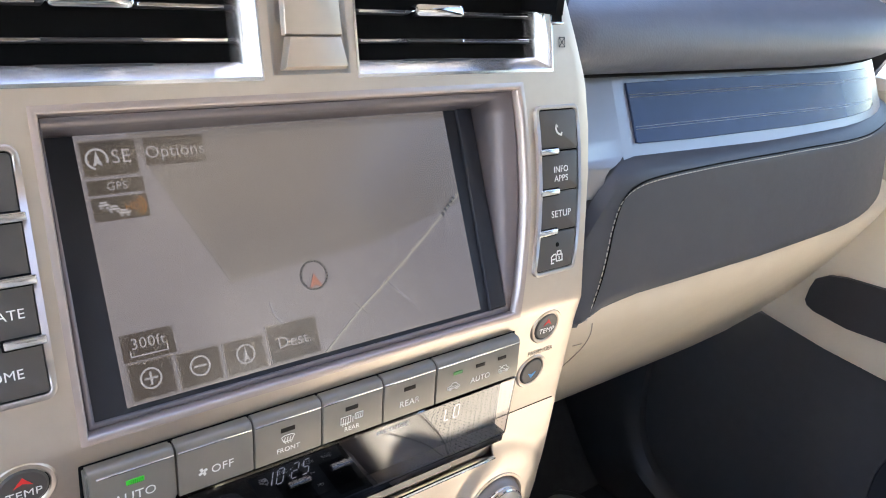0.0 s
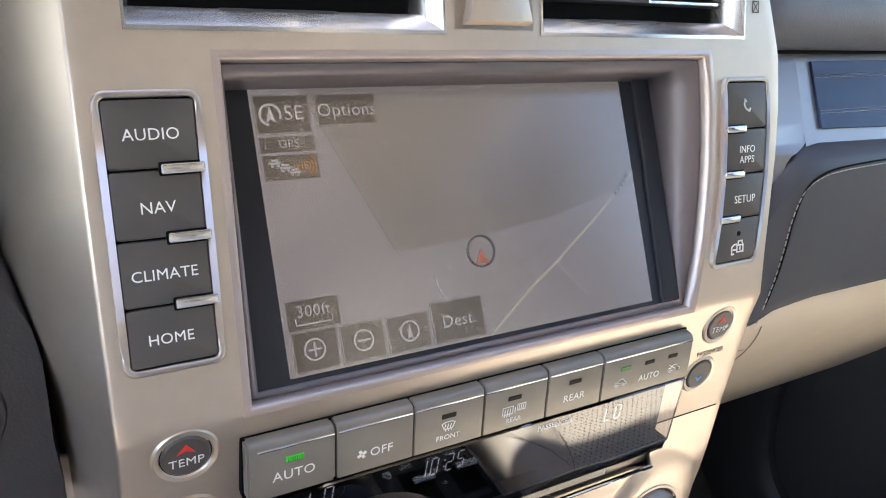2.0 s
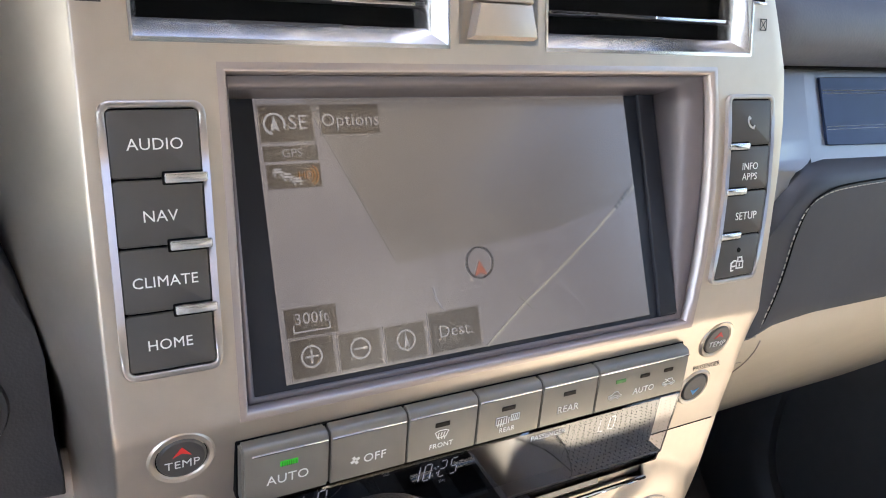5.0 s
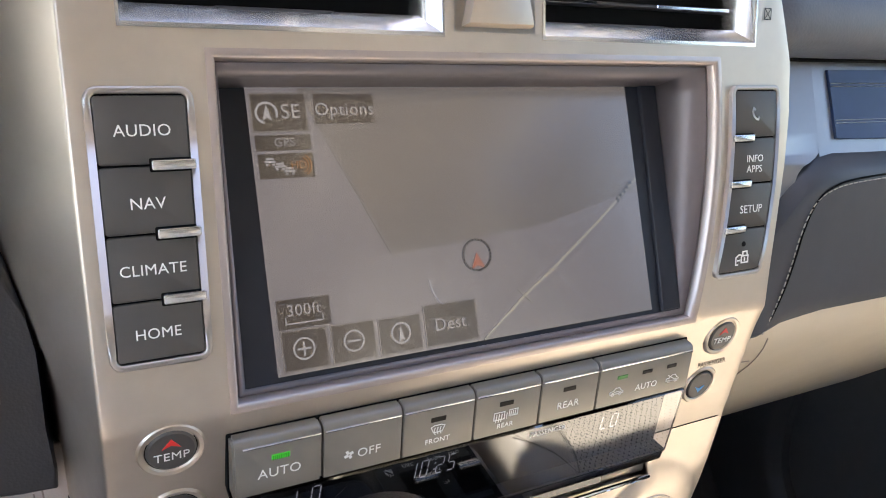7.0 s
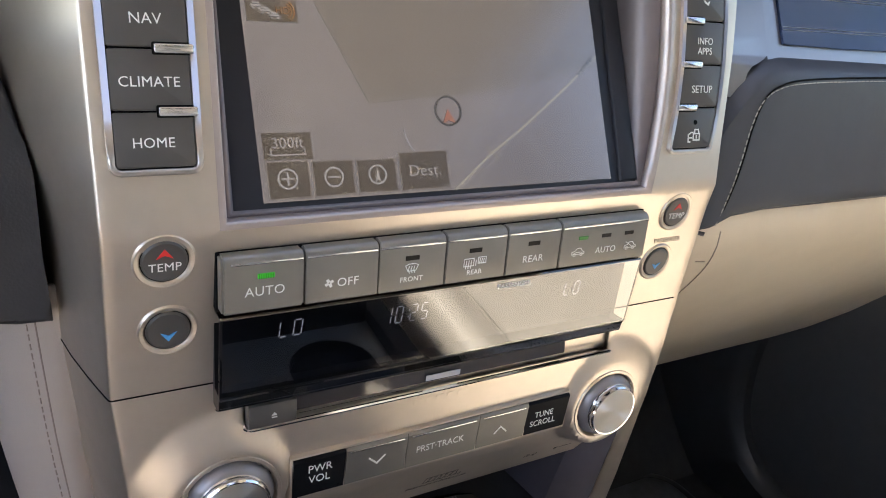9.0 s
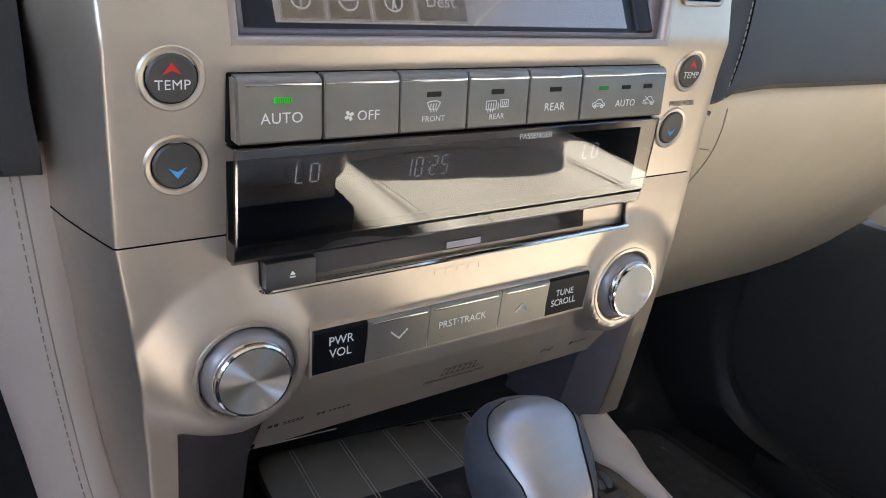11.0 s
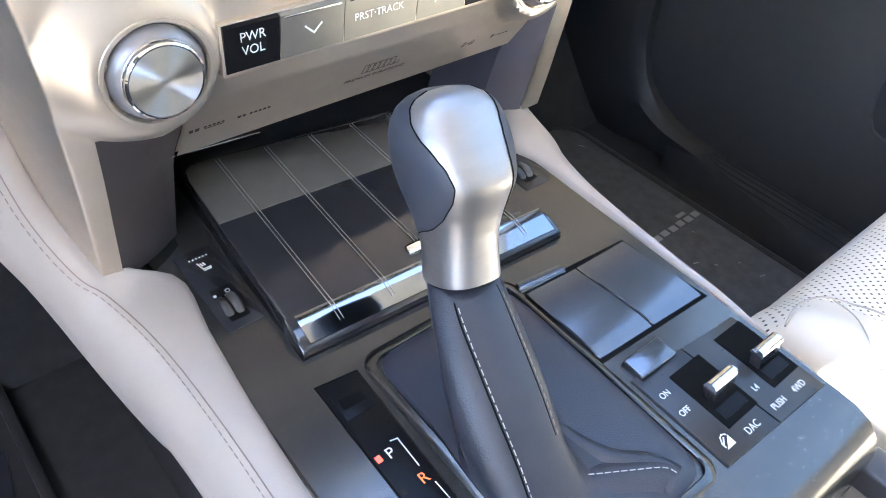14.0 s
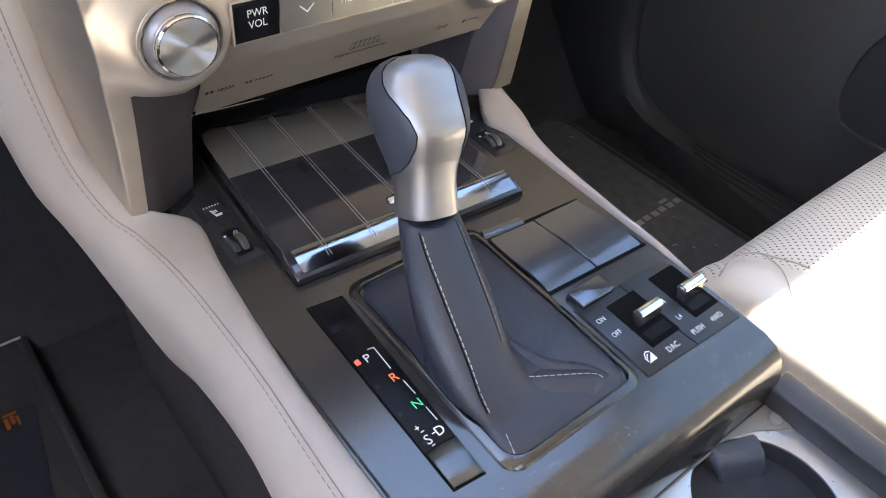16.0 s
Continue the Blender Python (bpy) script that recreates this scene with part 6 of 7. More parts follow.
BANDM = frame_of((0.0, 0.0480, 0.8610), (1, 0, 0), (0, math.sin(_bl), math.cos(_bl)), (0, -math.cos(_bl), math.sin(_bl)))
INL_LO = [(0.2435, 0.0080), (0.2460, 0.0075), (0.30, 0.0062), (0.45, 0.0055), (0.600, 0.0085), (0.6150, 0.0110), (0.6200, 0.0240)]
INL_HI = [(0.2435, 0.0470), (0.30, 0.0475), (0.45, 0.0478), (0.6080, 0.0470), (0.6180, 0.0440), (0.6200, 0.0260)]


def inlay_sheet(n0, n1):
    """A slab that follows the bent band."""
    rings = []
    for x in fill([0.2435, 0.2460, 0.30, 0.60, 0.608, 0.6150, 0.6180, 0.6200], 0.012):
        lo, hi = lerp_table(INL_LO, x), lerp_table(INL_HI, x)
        rows = [(lo, n0), (lo, n1 - 0.0004), (lo + 0.0004, n1), (lo + (hi - lo) * 0.5, n1), (hi - 0.0004, n1), (hi, n1 - 0.0004), (hi, n0)]
        pts = []
        for v, n in rows:
            p = BANDM @ Vector((x, v, n))
            p.y += max(0, x - 0.50) ** 2 * 1.1
            pts.append(p)
        rings.append(pts)
    return loft(rings)


part("panel", inlay_sheet(-0.002, 0.0018), INLAY, inlay)
for v in (0.0165, 0.0182, 0.0375, 0.0392):
    pts = []
    for i in range(30):
        x = 0.2445 + 0.370 * i / 29
        p = BANDM @ Vector((x, v, 0.0019))
        p.y += max(0, x - 0.50) ** 2 * 1.1
        pts.append(p)
    part("inlay_line", tube(pts, 0.00026, 5), BANDMAT, inlay)


# glovebox face
def glove_bottom(x):
    return lerp_table([(0.1795, 0.7590), (0.190, 0.7615), (0.205, 0.7665), (0.24, 0.7690), (0.40, 0.7680), (0.70, 0.7760)], x)


def glove_top(x):
    return lerp_table([(0.1795, 0.7600), (0.1815, 0.790), (0.1845, 0.810), (0.1885, 0.822), (0.194, 0.8325), (0.200, 0.8415), (0.206, 0.8500), (0.213, 0.8575), (0.223, 0.8625), (0.24, 0.8640), (0.40, 0.8620), (0.70, 0.866)], x)


def glove_y(x, t):
    roll = 0.020 * max(0.0, (t - 0.86) / 0.14) ** 2 + 0.008 * max(0.0, (0.08 - t) / 0.08) ** 2
    left = 0.0075 * max(0.0, (0.1905 - x) / 0.011) ** 2
    return 0.0240 + 0.012 * t + roll + left + max(0, x - 0.50) ** 2 * 1.1


glove = thing("glovebox", (0.42, 0.04, 0.757), "dark leather-wrapped glovebox face with a pale stitched seam", "glovebox")
xs_g = [0.1795, 0.1805, 0.1815, 0.1825, 0.1835, 0.1845, 0.1855, 0.187, 0.1885, 0.191, 0.194, 0.199, 0.205, 0.212, 0.222, 0.24] + [0.24 + 0.54 * i / 18 for i in range(1, 19)]
rings = []
for x in xs_g:
    b, t = glove_bottom(x), glove_top(x)
    rings.append([(x, glove_y(x, k / 24), b + (t - b) * k / 24) for k in range(25)])
thicken(part("face", loft(rings, caps=False, closed=False), SOFT, glove), 0.02, -1.0)
line = []
for x, z in ((0.1915, 0.765), (0.199, 0.785), (0.2045, 0.803), (0.2088, 0.822), (0.2150, 0.8365), (0.226, 0.8440), (0.25, 0.8480), (0.32, 0.8500), (0.42, 0.8505), (0.55, 0.852), (0.69, 0.855)):
    b, t = glove_bottom(x), glove_top(x)
    line.append((x, glove_y(x, (z - b) / (t - b)) - 0.0006, z))
part("stitching", stitches(spline(line, 240), 0.0028, 0.0014, 0.00036), THREAD, glove, "pale stitched seam")
part("seam", tube([p + Vector((0.0022, 0.0004, 0.0022)) for p in spline(line, 120)], 0.0006, 5), GAP, glove)

low_edge = [(0.0, (0.262, 0.480)), (0.66, (0.262, 0.480)), (0.71, (0.250, 0.492)), (0.745, (0.225, 0.520)), (0.765, (0.200, 0.552)), (0.80, (0.18, 0.575))]


def lower_section(x):
    for (a, p), (b, q) in zip(low_edge, low_edge[1:]):
        if x <= b:
            t = (x - a) / (b - a)
            ey, ez = p[0] + (q[0] - p[0]) * t, p[1] + (q[1] - p[1]) * t
            break
    ty, tz = 0.0315 + max(0, x - 0.50) ** 2 * 0.6 + 0.004 * max(0, (0.18 - x) / 0.03) ** 2, 0.757
    mid = [(ty + (ey - ty) * u - 0.010 * math.sin(math.pi * u), tz + (ez - tz) * u) for u in (0.06, 0.2, 0.4, 0.6, 0.8, 0.93)]
    pr = [(ty + 0.02, tz + 0.018), (ty + 0.005, tz + 0.010)] + mid + [(ey - 0.004, ez + 0.003), (ey + 0.004, ez - 0.001), (ey + 0.02, ez), (ey + 0.14, ez + 0.03)]
    return spline([(x, y, z) for y, z in pr], 44)


part("lower_panel", loft([lower_section(x) for x in [0.150, 0.158, 0.17, 0.185, 0.21] + [0.25 + 0.41 * i / 8 for i in range(9)] + [0.685, 0.71, 0.73, 0.745, 0.755, 0.765, 0.78, 0.80]], caps=False, closed=False), BEIGE, dash, "cream lower dash panel")
part("panel_joint", tube(spline([(0.2025, 0.0290, 0.7588), (0.2193, 0.0420, 0.7407), (0.2329, 0.0563, 0.7209), (0.2395, 0.0703, 0.7018), (0.2430, 0.0850, 0.6820)], 20), 0.0004, 5), SEAMLINE, dash)
part("panel_joint", tube([(0.2140, 0.0510, 0.7283), (0.2246, 0.0522, 0.7266)], 0.0004, 5), SEAMLINE, dash)
# Unseen black blocks fill the dash; the first added against light leaking below.
part("hidden_fill", box(0.16, 0.30, 0.58, 0.77, 0.66, 0.925), GAP, dash)
part("hidden_fill", box(0.16, 0.42, 0.52, 0.77, 0.66, 0.579), GAP, dash)
part("hidden_fill", box(-0.75, 0.20, 0.62, 0.16, 0.66, 0.98), GAP, dash)

# driver's side
drv = thing("driver_dash_panel", (-0.3, 0.1, 0.745), "dark soft driver dash panel with a round start button", "dash panel")
DP = [(-0.75, 0.755), (-0.30, 0.759), (-0.20, 0.7545), (-0.172, 0.7470), (-0.1590, 0.7465), (-0.1594, 0.756), (-0.1606, 0.775), (-0.1604, 0.792), (-0.1605, 0.8075), (-0.1622, 0.8200), (-0.1662, 0.8385), (-0.1745, 0.858), (-0.195, 0.868), (-0.75, 0.872)]
part("panel", plate(DP, -0.16, -0.050, UPRIGHT, 0.003, 4), DASHBLACK, drv)
bt = part("start_button", lathe([(0.0, 0.004), (0.0125, 0.0045), (0.0135, 0.0020), (0.0140, -0.002)], UT(-0.1940, 0.7920, 0.050), 36), PIANO, drv, "gloss black start button")
part("button_ring", lathe([(0.0140, -0.001), (0.0142, 0.0046), (0.0152, 0.0058), (0.0164, 0.0050), (0.0172, 0.001), (0.0172, -0.003)], UT(-0.1940, 0.7920, 0.050), 40), CHROME, bt, "chrome ring")
part("button_ring", lathe([(0.0172, 0.0), (0.0185, 0.002), (0.0205, 0.0018), (0.0215, -0.001)], UT(-0.1940, 0.7920, 0.050), 40), PLASTIC, bt)
part("knee_panel", loft([spline([(x, 0.10, 0.745), (x, 0.105, 0.70), (x, 0.14, 0.64), (x, 0.22, 0.60), (x, 0.35, 0.60)], 14) for x in (-0.75, -0.45, -0.26, -0.185)], caps=False, closed=False), NAVY, drv, "dark soft knee panel")


# ---------------------------------------------------------------- floor, doors, seats, shell
single("floor", box(-0.86, -2.4, 0.09, 0.86, 0.75, 0.12), CARPET, "black carpeted car floor", "floor", kind="structure")
single("firewall", box(-0.86, 0.66, 0.12, 0.86, 0.70, 0.95), CARPET, "dark firewall behind the dashboard", "wall", kind="structure")
single("toe_board", loft([[(-0.84, 0.40, 0.12), (0.84, 0.40, 0.12), (0.84, 0.66, 0.42), (-0.84, 0.66, 0.42)], [(-0.84, 0.41, 0.11), (0.84, 0.41, 0.11), (0.84, 0.67, 0.40), (-0.84, 0.67, 0.40)]]), CARPET, "black carpeted toe board", "toe board", kind="structure")


def mat(x0, x1, y0, y1, label, face=RUBBER):
    b = thing("floor_mat", ((x0 + x1) / 2, (y0 + y1) / 2, 0.12), label, "floor mat", "floor mats")
    m = part("mat", plate(rrect(x0, y0, x1, y1, 0.05, 8), 0.120, 0.134, Matrix.Identity(4), 0.004, 3), face, b)
    part("binding", ring_plate(rrect(x0 - 0.006, y0 - 0.006, x1 + 0.006, y1 + 0.006, 0.056, 8), rrect(x0 + 0.006, y0 + 0.006, x1 - 0.006, y1 - 0.006, 0.044, 8), 0.119, 0.137, Matrix.Identity(4), 0.004), PLASTIC, b)
    return b


pm = mat(0.22, 0.715, -0.12, 0.42, "black passenger floor mat with a pale printed patch")
part("logo_patch", bars([(-0.052 + 0.019 * i, 0.001 * (i % 2), 0.013, 0.010) for i in range(6)] + [(0.022, 0.013, 0.018, 0.006)], Matrix.Translation((0.655, 0.130, 0.1348)) @ Matrix.Rotation(radians(1), 4, "Z"), 0.0006), PATCH, pm)
fluff = random.Random(5)
for i in range(11):
    x, y, a = fluff.uniform(0.42, 0.69), fluff.uniform(-0.02, 0.40), fluff.uniform(0, 6.28)
    l = fluff.uniform(0.002, 0.006)
    part("lint", tube(spline([(x, y, 0.1353), (x + l * math.cos(a), y + l * math.sin(a), 0.1358), (x + l * math.cos(a) * 1.6 - l * 0.4 * math.sin(a), y + l * math.sin(a) * 1.6, 0.1353)], 5), fluff.uniform(0.0004, 0.0010), 4), PATCH, pm)
AMBER = material("dull_orange_print", (0.30, 0.09, 0.015), 0.6)
dm = mat(-0.66, -0.206, -0.15, 0.56, "black driver floor mat with orange mark under glossy film", CARPET)
part("plastic_film", plate([(-0.58, 0.05), (-0.2246, 0.0839), (-0.2446, 0.1839), (-0.2319, 0.2507), (-0.2216, 0.3095), (-0.58, 0.40)], 0.136, 0.1365, Matrix.Identity(4)), FILM, dm, "dark glossy film")
part("printed_mark", bars([(-0.004, 0, 0.004, 0.016), (0.002, 0.003, 0.004, 0.012), (0.007, -0.001, 0.003, 0.014), (0.001, 0.012, 0.014, 0.003)], Matrix.Translation((-0.2500, 0.297, 0.1372)), 0.0003), AMBER, dm, "orange printed mark")
for px, py in ((0, 0.016), (0.004, -0.014)):
    part("pale_strip", bars([(px, py, 0.032, 0.005)], Matrix.Translation((-0.226, 0.428, 0.1372)), 0.0003), PATCH, dm, "pale bar on the mat")


def door(sx, label):
    b = thing("door_panel", (sx * 0.70, -0.3, 0.12), label, "door", "door panels")
    X = lambda a, c: (min(sx * a, sx * c), max(sx * a, sx * c))
    x0, x1 = X(0.796, 0.84)
    part("lower_trim", box(x0, -1.05, 0.09, x1, 0.62, 0.5475, 0.01), TRIMDARK, b, "dark lower door trim")
    part("upper_trim", loft([[(sx * x, y, z) for x, z in ((0.766, zb), (0.762, zb + 0.012), (0.764, 0.80), (0.775, 0.868), (0.790, 0.88), (0.83, 0.88), (0.83, zb))] for y, zb in ((-1.05, 0.530), (0.02, 0.543), (0.10, 0.549), (0.175, 0.560), (0.25, 0.575), (0.62, 0.64))]), BEIGE, b, "cream door trim")
    x0, x1 = X(0.72, 0.78)
    part("armrest", box(x0, -0.75, 0.62, x1, -0.16, 0.70, 0.018, 4), BEIGE, b)
    cupm = frame_of((sx * 0.766, 0, 0), (0, 1, 0), (0, 0, 1), (1, 0, 0))
    part("switch_plate", plate([(0.1345, 0.6050), (0.1330, 0.6220), (0.1290, 0.6360), (0.1150, 0.6455), (0.095, 0.6500), (0.0513, 0.6531), (-0.10, 0.660), (-0.30, 0.660), (-0.30, 0.590), (-0.10, 0.585), (0.0335, 0.5918), (0.0778, 0.5895), (0.120, 0.5945), (0.130, 0.5985)], -0.010, 0.010, cupm, 0.005, 3), PLASTIC, b, "dark switch plate")
    pocket = [(-0.55, 0.47), (-0.03, 0.478), (-0.012, 0.470), (0.000, 0.445), (0.0065, 0.420), (0.0085, 0.395), (0.0070, 0.365), (0.002, 0.343), (-0.008, 0.329), (-0.022, 0.3235), (-0.040, 0.3215), (-0.10, 0.320), (-0.55, 0.318), (-0.57, 0.34), (-0.57, 0.45)]
    out = [Vector(p) for p in pocket]
    mid = sum(out, Vector((0, 0))) / len(out)
    inn = [Vector((mid.x + (p.x - mid.x) * 0.984, mid.y + (p.y - mid.y) * 0.94)) for p in out]
    pm_ = frame_of((sx * 0.796, 0, 0), (0, 1, 0), (0, 0, 1), (1, 0, 0))
    part("pocket_rim", ring_plate([tuple(p) for p in out], [tuple(p) for p in inn], -0.012, 0.012, pm_, 0.003), TRIMDARK, b)
    part("map_pocket", plate([tuple(p) for p in inn], -0.006, 0.006, pm_), PLASTIC, b, "dark open door pocket")
    x0, x1 = X(0.765, 0.83)
    part("rear_trim", box(x0, -2.3, 0.12, x1, -1.06, 0.88, 0.012, 3), BEIGE, b)


def sill(sx):
    b = thing("door_sill", (sx * 0.76, 0.0, 0.12), "black ribbed door sill plate curving up into the kick panel", "door sill", "door sills")
    pl = part("plate", loft([[(sx * x, y, z) for x, z in ((0.722 + d, 0.12), (0.724 + d, 0.166), (0.730 + d, 0.174), (0.790 + d * 0.3, 0.178), (0.815, 0.178), (0.815, 0.12))] for y, d in ((-1.0, -0.02), (0.0, 0.0), (0.10, 0.022), (0.18, 0.038), (0.25, 0.044))]), PLASTIC, b)
    for i in range(4):
        x = 0.736 + 0.015 * i
        part("rib", loft([[(sx * (x + dx + 0.20 * max(0.0, y) * (1 - i * 0.2)), y, 0.1735 + (x - 0.730) * 0.066 + dz) for dx, dz in ((-0.003, 0.0), (-0.0015, 0.0035), (0.0015, 0.0035), (0.003, 0.0))] for y in (-1.0, 0.12 + 0.02 * i, 0.15 + 0.02 * i)]), PLASTIC, pl)
    edge = spline([(0, 0.19, 0.180), (0, 0.265, 0.190), (0, 0.319, 0.220), (0, 0.350, 0.268), (0, 0.361, 0.33), (0, 0.359, 0.40), (0, 0.345, 0.52)], 34)
    rows = []
    for p in edge:
        rows.append([(sx * 0.800, p.y - 0.012, p.z + 0.004), (sx * 0.781, p.y - 0.010, p.z + 0.003), (sx * 0.772, p.y, p.z), (sx * 0.766, p.y + 0.012, p.z - 0.004), (sx * 0.770, p.y + 0.06, p.z - 0.03), (sx * 0.800, p.y + 0.30, p.z - 0.10)])
    part("kick_panel", loft(rows, caps=False, closed=False), PLASTIC, b)


sill(1)
sill(-1)
door(1, "cream and black front door trim with a dark switch plate")
door(-1, "cream and black front door trim with a dark switch plate")


def perforated():
    m = PALE.copy()
    m.name = "perforated_cream_leather"
    nt = m.node_tree
    p = nt.nodes["Principled BSDF"]
    co = nt.nodes.new("ShaderNodeTexCoord")
    mp = nt.nodes.new("ShaderNodeMapping")
    mp.inputs["Scale"].default_value = (205, 205, 0)
    mp.inputs["Rotation"].default_value = (0, 0, radians(45))
    nt.links.new(co.outputs["Object"], mp.inputs[0])
    fr = nt.nodes.new("ShaderNodeVectorMath")
    fr.operation = "FRACTION"
    nt.links.new(mp.outputs[0], fr.inputs[0])
    sb = nt.nodes.new("ShaderNodeVectorMath")
    sb.operation = "SUBTRACT"
    sb.inputs[1].default_value = (0.5, 0.5, 0)
    nt.links.new(fr.outputs[0], sb.inputs[0])
    ln = nt.nodes.new("ShaderNodeVectorMath")
    ln.operation = "LENGTH"
    nt.links.new(sb.outputs[0], ln.inputs[0])
    lt = nt.nodes.new("ShaderNodeMath")
    lt.operation = "LESS_THAN"
    lt.inputs[1].default_value = 0.18
    nt.links.new(ln.outputs["Value"], lt.inputs[0])
    old = p.inputs["Base Color"].links[0].from_socket
    mix = nt.nodes.new("ShaderNodeMix")
    mix.data_type = "RGBA"
    nt.links.new(lt.outputs[0], mix.inputs["Factor"])
    nt.links.new(old, mix.inputs["A"])
    mix.inputs["B"].default_value = (0.05, 0.045, 0.04, 1)
    nt.links.new(mix.outputs["Result"], p.inputs["Base Color"])
    return m


PERF = perforated()


def cushion_ring(y, x0, x1, z0, z1, bol):
    """A seat cross-section with raised side bolsters."""
    w = x1 - x0
    return [(x0 + 0.02, y, z0), (x0 + 0.004, y, z0 + 0.04), (x0, y, z1 - 0.05), (x0 + 0.008, y, z1 - 0.012 + bol), (x0 + 0.030, y, z1 + bol), (x0 + 0.060, y, z1 - 0.006 + bol * 0.7), (x0 + 0.088, y, z1 - 0.006), (x0 + 0.5 * w, y, z1 - 0.003),
            (x1 - 0.088, y, z1 - 0.006), (x1 - 0.060, y, z1 - 0.006 + bol * 0.7), (x1 - 0.030, y, z1 + bol), (x1 - 0.008, y, z1 - 0.012 + bol), (x1, y, z1 - 0.05), (x1 - 0.004, y, z0 + 0.04), (x1 - 0.02, y, z0), (x0 + 0.5 * w, y, z0)]


def seat(x0, x1, front, label):
    b = thing("front_seat", ((x0 + x1) / 2, front - 0.3, 0.12), label, "car seat", "front seats")
    rows = [(front + 0.030, 0.36, 0.405, 0.0), (front + 0.034, 0.34, 0.425, 0.0), (front + 0.026, 0.33, 0.455, 0.002), (front + 0.006, 0.32, 0.474, 0.004), (front - 0.025, 0.31, 0.484, 0.008), (front - 0.07, 0.30, 0.486, 0.014), (front - 0.2, 0.29, 0.476, 0.026), (front - 0.38, 0.29, 0.460, 0.034), (front - 0.52, 0.29, 0.452, 0.03)]
    full = [spline(cushion_ring(y, x0, x1, z0, z1, bl), 128, True) for y, z0, z1, bl in rows]
    lines = [spline([r[k] for r in full], 44) for k in range(128)]
    ringsd = [[lines[k][i] for k in range(128)] for i in range(44)]
    def perforated_here(p):
        if p.z < 0.44 or p.y > front + 0.022:
            return False
        return x0 + 0.066 < p.x < x1 - 0.066 or (p.y > front + 0.004 + 0.06 * abs(p.x - x0 - 0.045) and x0 + 0.01 < p.x < x1 - 0.01)

    meshes = [bmesh.new(), bmesh.new()]
    made = [{}, {}]
    for i in range(43):
        for k in range(128):
            quad = [(i, k), (i, (k + 1) % 128), (i + 1, (k + 1) % 128), (i + 1, k)]
            mid = sum((ringsd[r][c] for r, c in quad), Vector()) / 4
            w = 1 if perforated_here(mid) else 0
            vs = []
            for rc in quad:
                if rc not in made[w]:
                    made[w][rc] = meshes[w].verts.new(ringsd[rc[0]][rc[1]])
                vs.append(made[w][rc])
            meshes[w].faces.new(vs)
    for bm_ in meshes:
        bmesh.ops.recalc_face_normals(bm_, faces=bm_.faces)

    def on_top(x, y, up=0.0006):
        z = max(p.z for r in ringsd for p in r if abs(p.x - x) < 0.011 and abs(p.y - y) < 0.011)
        return Vector((x, y, z + up))

    part("cushion", meshes[0], PALE, b, "pale cream leather cushion")
    part("perforated_panel", meshes[1], PERF, b, "perforated cream leather centre")
    part("cushion_front", loft([[p for p in ringsd[0]], [Vector((p.x, p.y - 0.06, p.z)) for p in ringsd[0]]]), PALE, b)
    for sgn, xe in ((1, x0), (-1, x1)):
        arcp = [(0.008, 0.001), (0.03, 0.006), (0.050, 0.001), (0.061, -0.014), (0.066, -0.04), (0.066, -0.10), (0.067, -0.2), (0.068, -0.36)]
        part("seam", tube(spline([on_top(xe + sgn * u, front + v, 0.0) for u, v in arcp], 60), 0.0007, 6), SEAMLINE, b)
        part("seam", tube(spline([on_top(xe + sgn * u, front + v, 0.0) for u, v in ((0.056, -0.006), (0.040, -0.026), (0.020, -0.046), (0.010, -0.060))], 20), 0.0005, 6), SEAMLINE, b)
    back = []
    for h, d, w in ((0.0, 0.0, 0.0), (0.06, 0.0, 0.0), (0.2, -0.04, 0.0), (0.4, -0.10, 0.005), (0.55, -0.15, 0.02), (0.62, -0.18, 0.05), (0.64, -0.19, 0.08)):
        y, z = front - 0.50 + d, 0.44 + h
        ww = x1 - x0 - 2 * w
        prof2 = [(x0 + w, y - 0.02, z), (x0 + w + 0.01, y + 0.045, z), (x0 + w + 0.05, y + 0.05, z), (x0 + w + 0.10, y + 0.015, z), ((x0 + x1) / 2, y + 0.010, z), (x1 - w - 0.10, y + 0.015, z), (x1 - w - 0.05, y + 0.05, z), (x1 - w - 0.01, y + 0.045, z), (x1 - w, y - 0.02, z), (x1 - w - 0.04, y - 0.09, z), ((x0 + x1) / 2, y - 0.10, z), (x0 + w + 0.04, y - 0.09, z)]
        back.append(spline(prof2, 48, True))
    part("backrest", loft(back), PALE, b)
    cx = (x0 + x1) / 2
    hr = part("headrest", box(cx - 0.13, front - 0.80, 1.10, cx + 0.13, front - 0.69, 1.29, 0.045, 5), PALE, b)
    part("plinth", box(x0 + 0.03, front - 0.48, 0.12, x1 - 0.03, front - 0.04, 0.34, 0.01), PLASTIC, b)


seat(0.195, 0.665, -0.165, "pale cream perforated leather passenger seat in sunlight")
seat(-0.655, -0.185, -0.46, "pale cream perforated leather driver seat")
rb_ = thing("rear_bench", (0, -1.7, 0.12), "cream leather rear bench seat", "car seat")
part("cushion", box(-0.62, -1.75, 0.20, 0.62, -1.20, 0.50, 0.04, 4), PALE, rb_)
part("backrest", loft([[(-0.62, -1.72, 0.45), (0.62, -1.72, 0.45), (0.62, -1.88, 0.45), (-0.62, -1.88, 0.45)], [(-0.60, -1.90, 1.05), (0.60, -1.90, 1.05), (0.60, -2.02, 1.05), (-0.60, -2.02, 1.05)]]), PALE, rb_)

# shell: roof, pillars, rails and tailgate round the window openings
HEADER_Y, ROOF_Z = -0.08, 1.40
shell = thing("car_shell", (0, -0.8, 0.1), "car body shell with cream headliner and dark pillars", "car body", kind="structure")
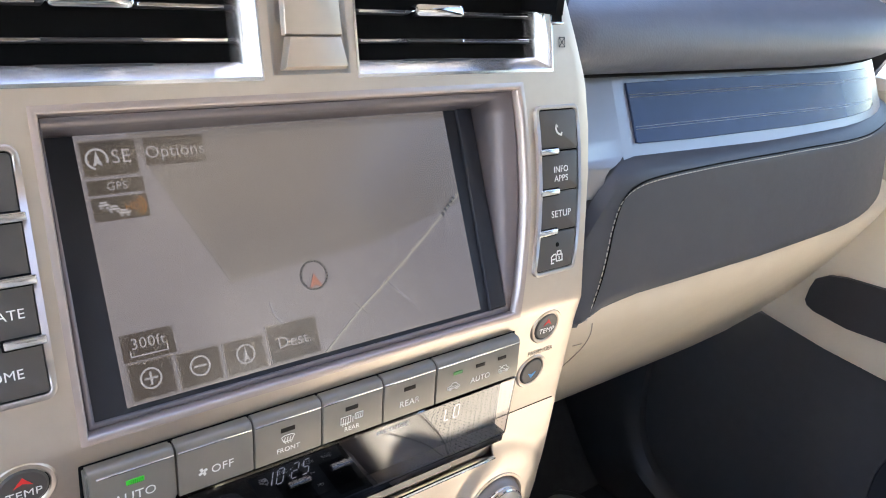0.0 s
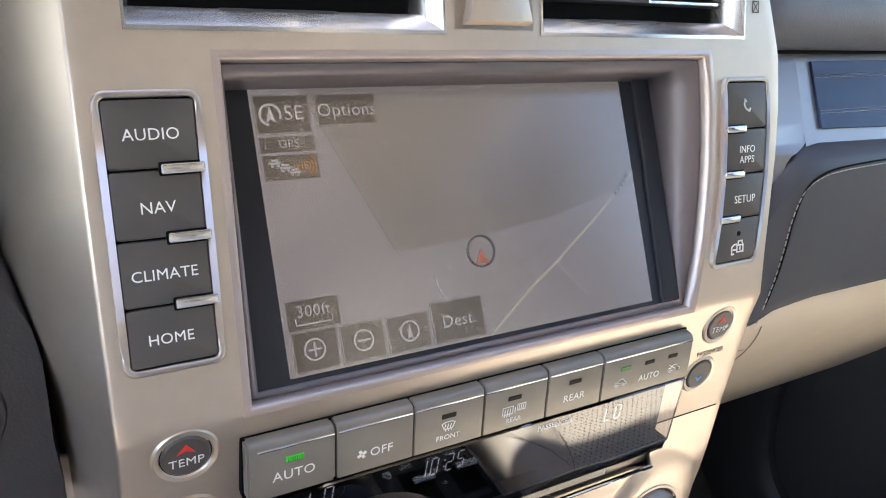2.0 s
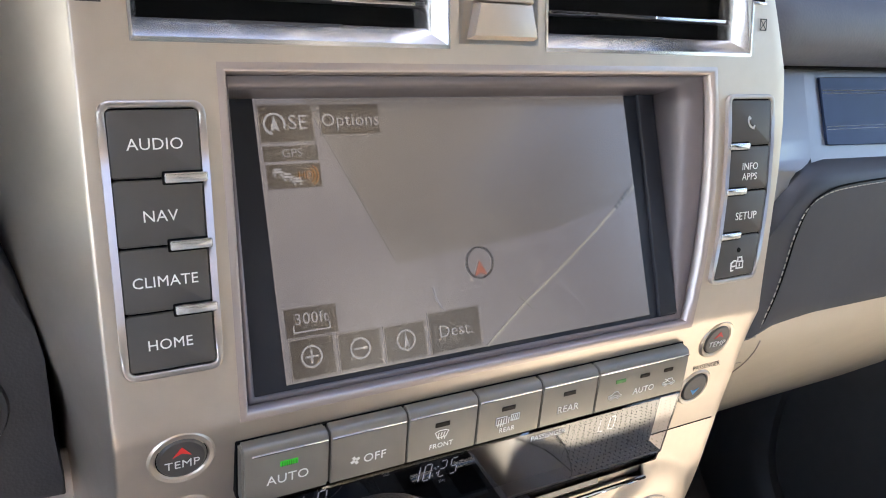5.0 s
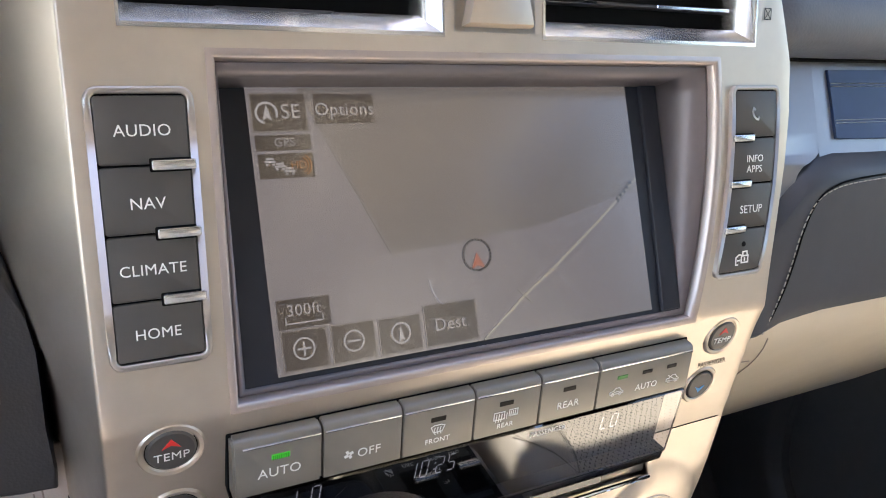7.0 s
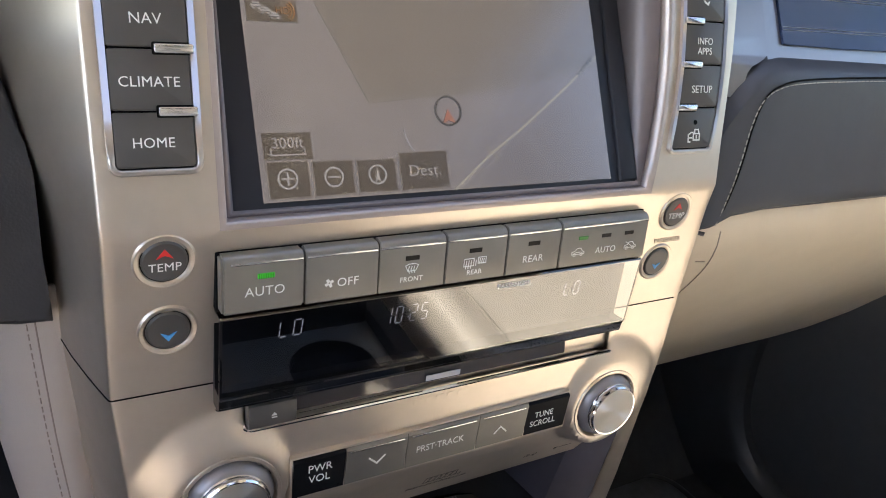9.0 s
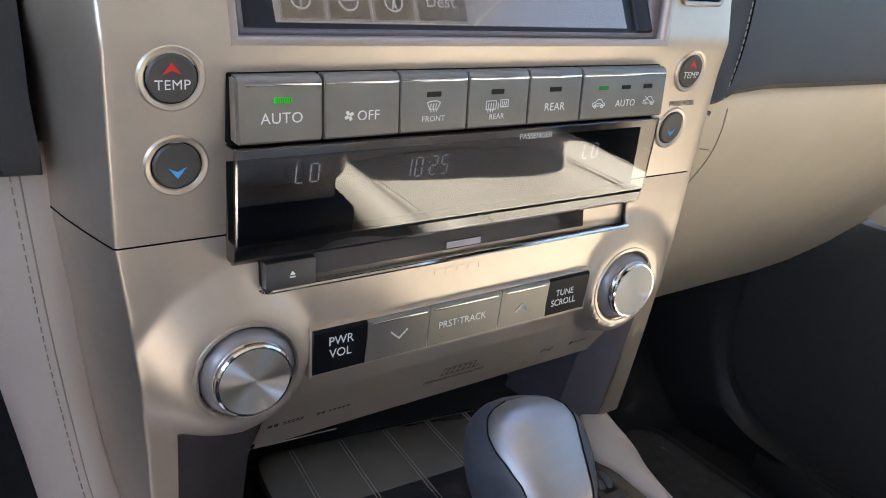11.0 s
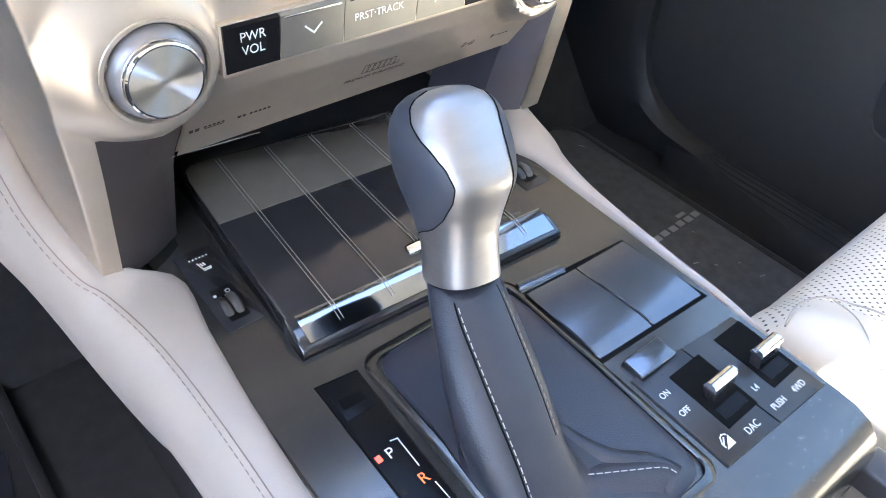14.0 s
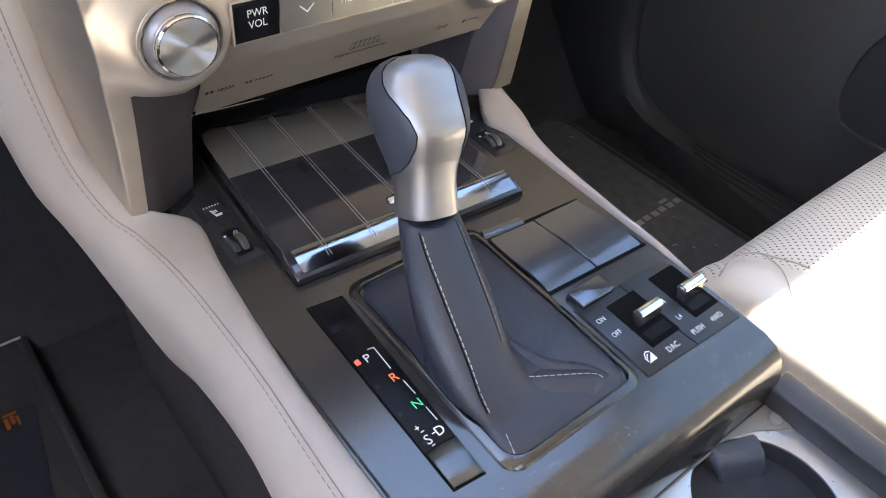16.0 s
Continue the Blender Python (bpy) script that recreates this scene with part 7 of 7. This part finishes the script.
SUNROOF = (-0.235, 0.235, -1.02, -0.612)


def roof_strip(x0, x1, y0, y1):
    """A piece of the gently arched roof."""
    def h(y):
        return ROOF_Z + 0.012 - 0.05 * ((y + 1.0) / 1.35) ** 2
    ys = [y0 + (y1 - y0) * i / 8 for i in range(9)]
    return loft([[(x0, y, h(y)), (x1, y, h(y)), (x1, y, h(y) + 0.045), (x0, y, h(y) + 0.045)] for y in ys])


sx0, sx1, sy0, sy1 = SUNROOF
for x0, x1, y0, y1 in ((-0.64, 0.64, sy1, HEADER_Y), (-0.64, sx0, sy0, sy1), (sx1, 0.64, sy0, sy1), (-0.64, 0.64, -2.36, sy0)):
    part("roof", roof_strip(x0, x1, y0, y1), HEADLINER, shell)
part("sunroof_glass", box(sx0, sy0, ROOF_Z + 0.038, sx1, sy1, ROOF_Z + 0.042), TINT, shell, "tinted sunroof glass")


def post(a, b, w, d, mat, name):
    a, b = Vector(a), Vector(b)
    return part(name, loft([[p + Vector((sx * w / 2, sy * d / 2, 0)) for sx, sy in ((-1, -1), (1, -1), (1, 1), (-1, 1))] for p in (a, b)]), mat, shell)


for sx in (-1, 1):
    post((sx * 0.785, 0.62, 0.90), (sx * 0.630, HEADER_Y, ROOF_Z + 0.01), 0.06, 0.10, PLASTIC, "a_pillar")
    post((sx * 0.785, -0.98, 0.90), (sx * 0.635, -0.98, ROOF_Z + 0.01), 0.06, 0.20, HEADLINER, "b_pillar")
    post((sx * 0.785, -2.0, 0.90), (sx * 0.635, -2.0, ROOF_Z + 0.01), 0.06, 0.20, HEADLINER, "c_pillar")
    post((sx * 0.785, -2.33, 0.90), (sx * 0.635, -2.33, ROOF_Z + 0.01), 0.06, 0.10, HEADLINER, "d_pillar")
for sx in (-1, 1):
    # Unseen panels added to keep sun off the dash and the driver's floor.
    part("sun_blocker", loft([[(sx * (0.800 - (z - 0.86) * 0.31 + d), y, z) for y, z in (((0.66, 0.86), (0.16, 0.86), (0.10, 0.96), (0.04, 1.09), (-0.03, 1.24), (-0.10, ROOF_Z + 0.01), (-0.02, ROOF_Z + 0.01)) if sx > 0 else ((0.05, 1.12), (-0.50, 1.12), (-0.64, 1.3), (-0.65, ROOF_Z + 0.01), (-0.08, ROOF_Z + 0.01)))] for d in (0.0, 0.012)]), PLASTIC, shell)
    part("rear_window", loft([[(sx * 0.805, -1.05, 0.90), (sx * 0.805, -2.3, 0.90), (sx * 0.635, -2.3, ROOF_Z + 0.02), (sx * 0.635, -1.05, ROOF_Z + 0.02)], [(sx * 0.809, -1.05, 0.90), (sx * 0.809, -2.3, 0.90), (sx * 0.639, -2.3, ROOF_Z + 0.02), (sx * 0.639, -1.05, ROOF_Z + 0.02)]]), PRIVACY, shell, "dark tinted rear side window")
# Unseen pane on the right only, added to dim the light there.
part("front_window", loft([[(0.800 - (z - 0.86) * 0.31 + d, y, z) for y, z in ((0.14, 0.87), (-0.88, 0.87), (-0.88, ROOF_Z), (-0.11, ROOF_Z))] for d in (0.014, 0.018)]), TINT, shell, "tinted front side pane added to dim the right")
part("rear_window", box(-0.72, -2.376, 0.94, 0.72, -2.372, ROOF_Z), PRIVACY, shell, "dark tinted rear window")
part("tailgate", box(-0.75, -2.40, 0.10, 0.75, -2.36, 0.95), BEIGE, shell)
part("cowl", box(-0.76, 0.62, 0.90, 0.76, 0.95, 0.925), PLASTIC, shell)
single("ground", box(-400, -400, -0.62, 400, 400, -0.60), ASPHALT, "pale concrete parking ground outside the car", "ground", kind="structure")
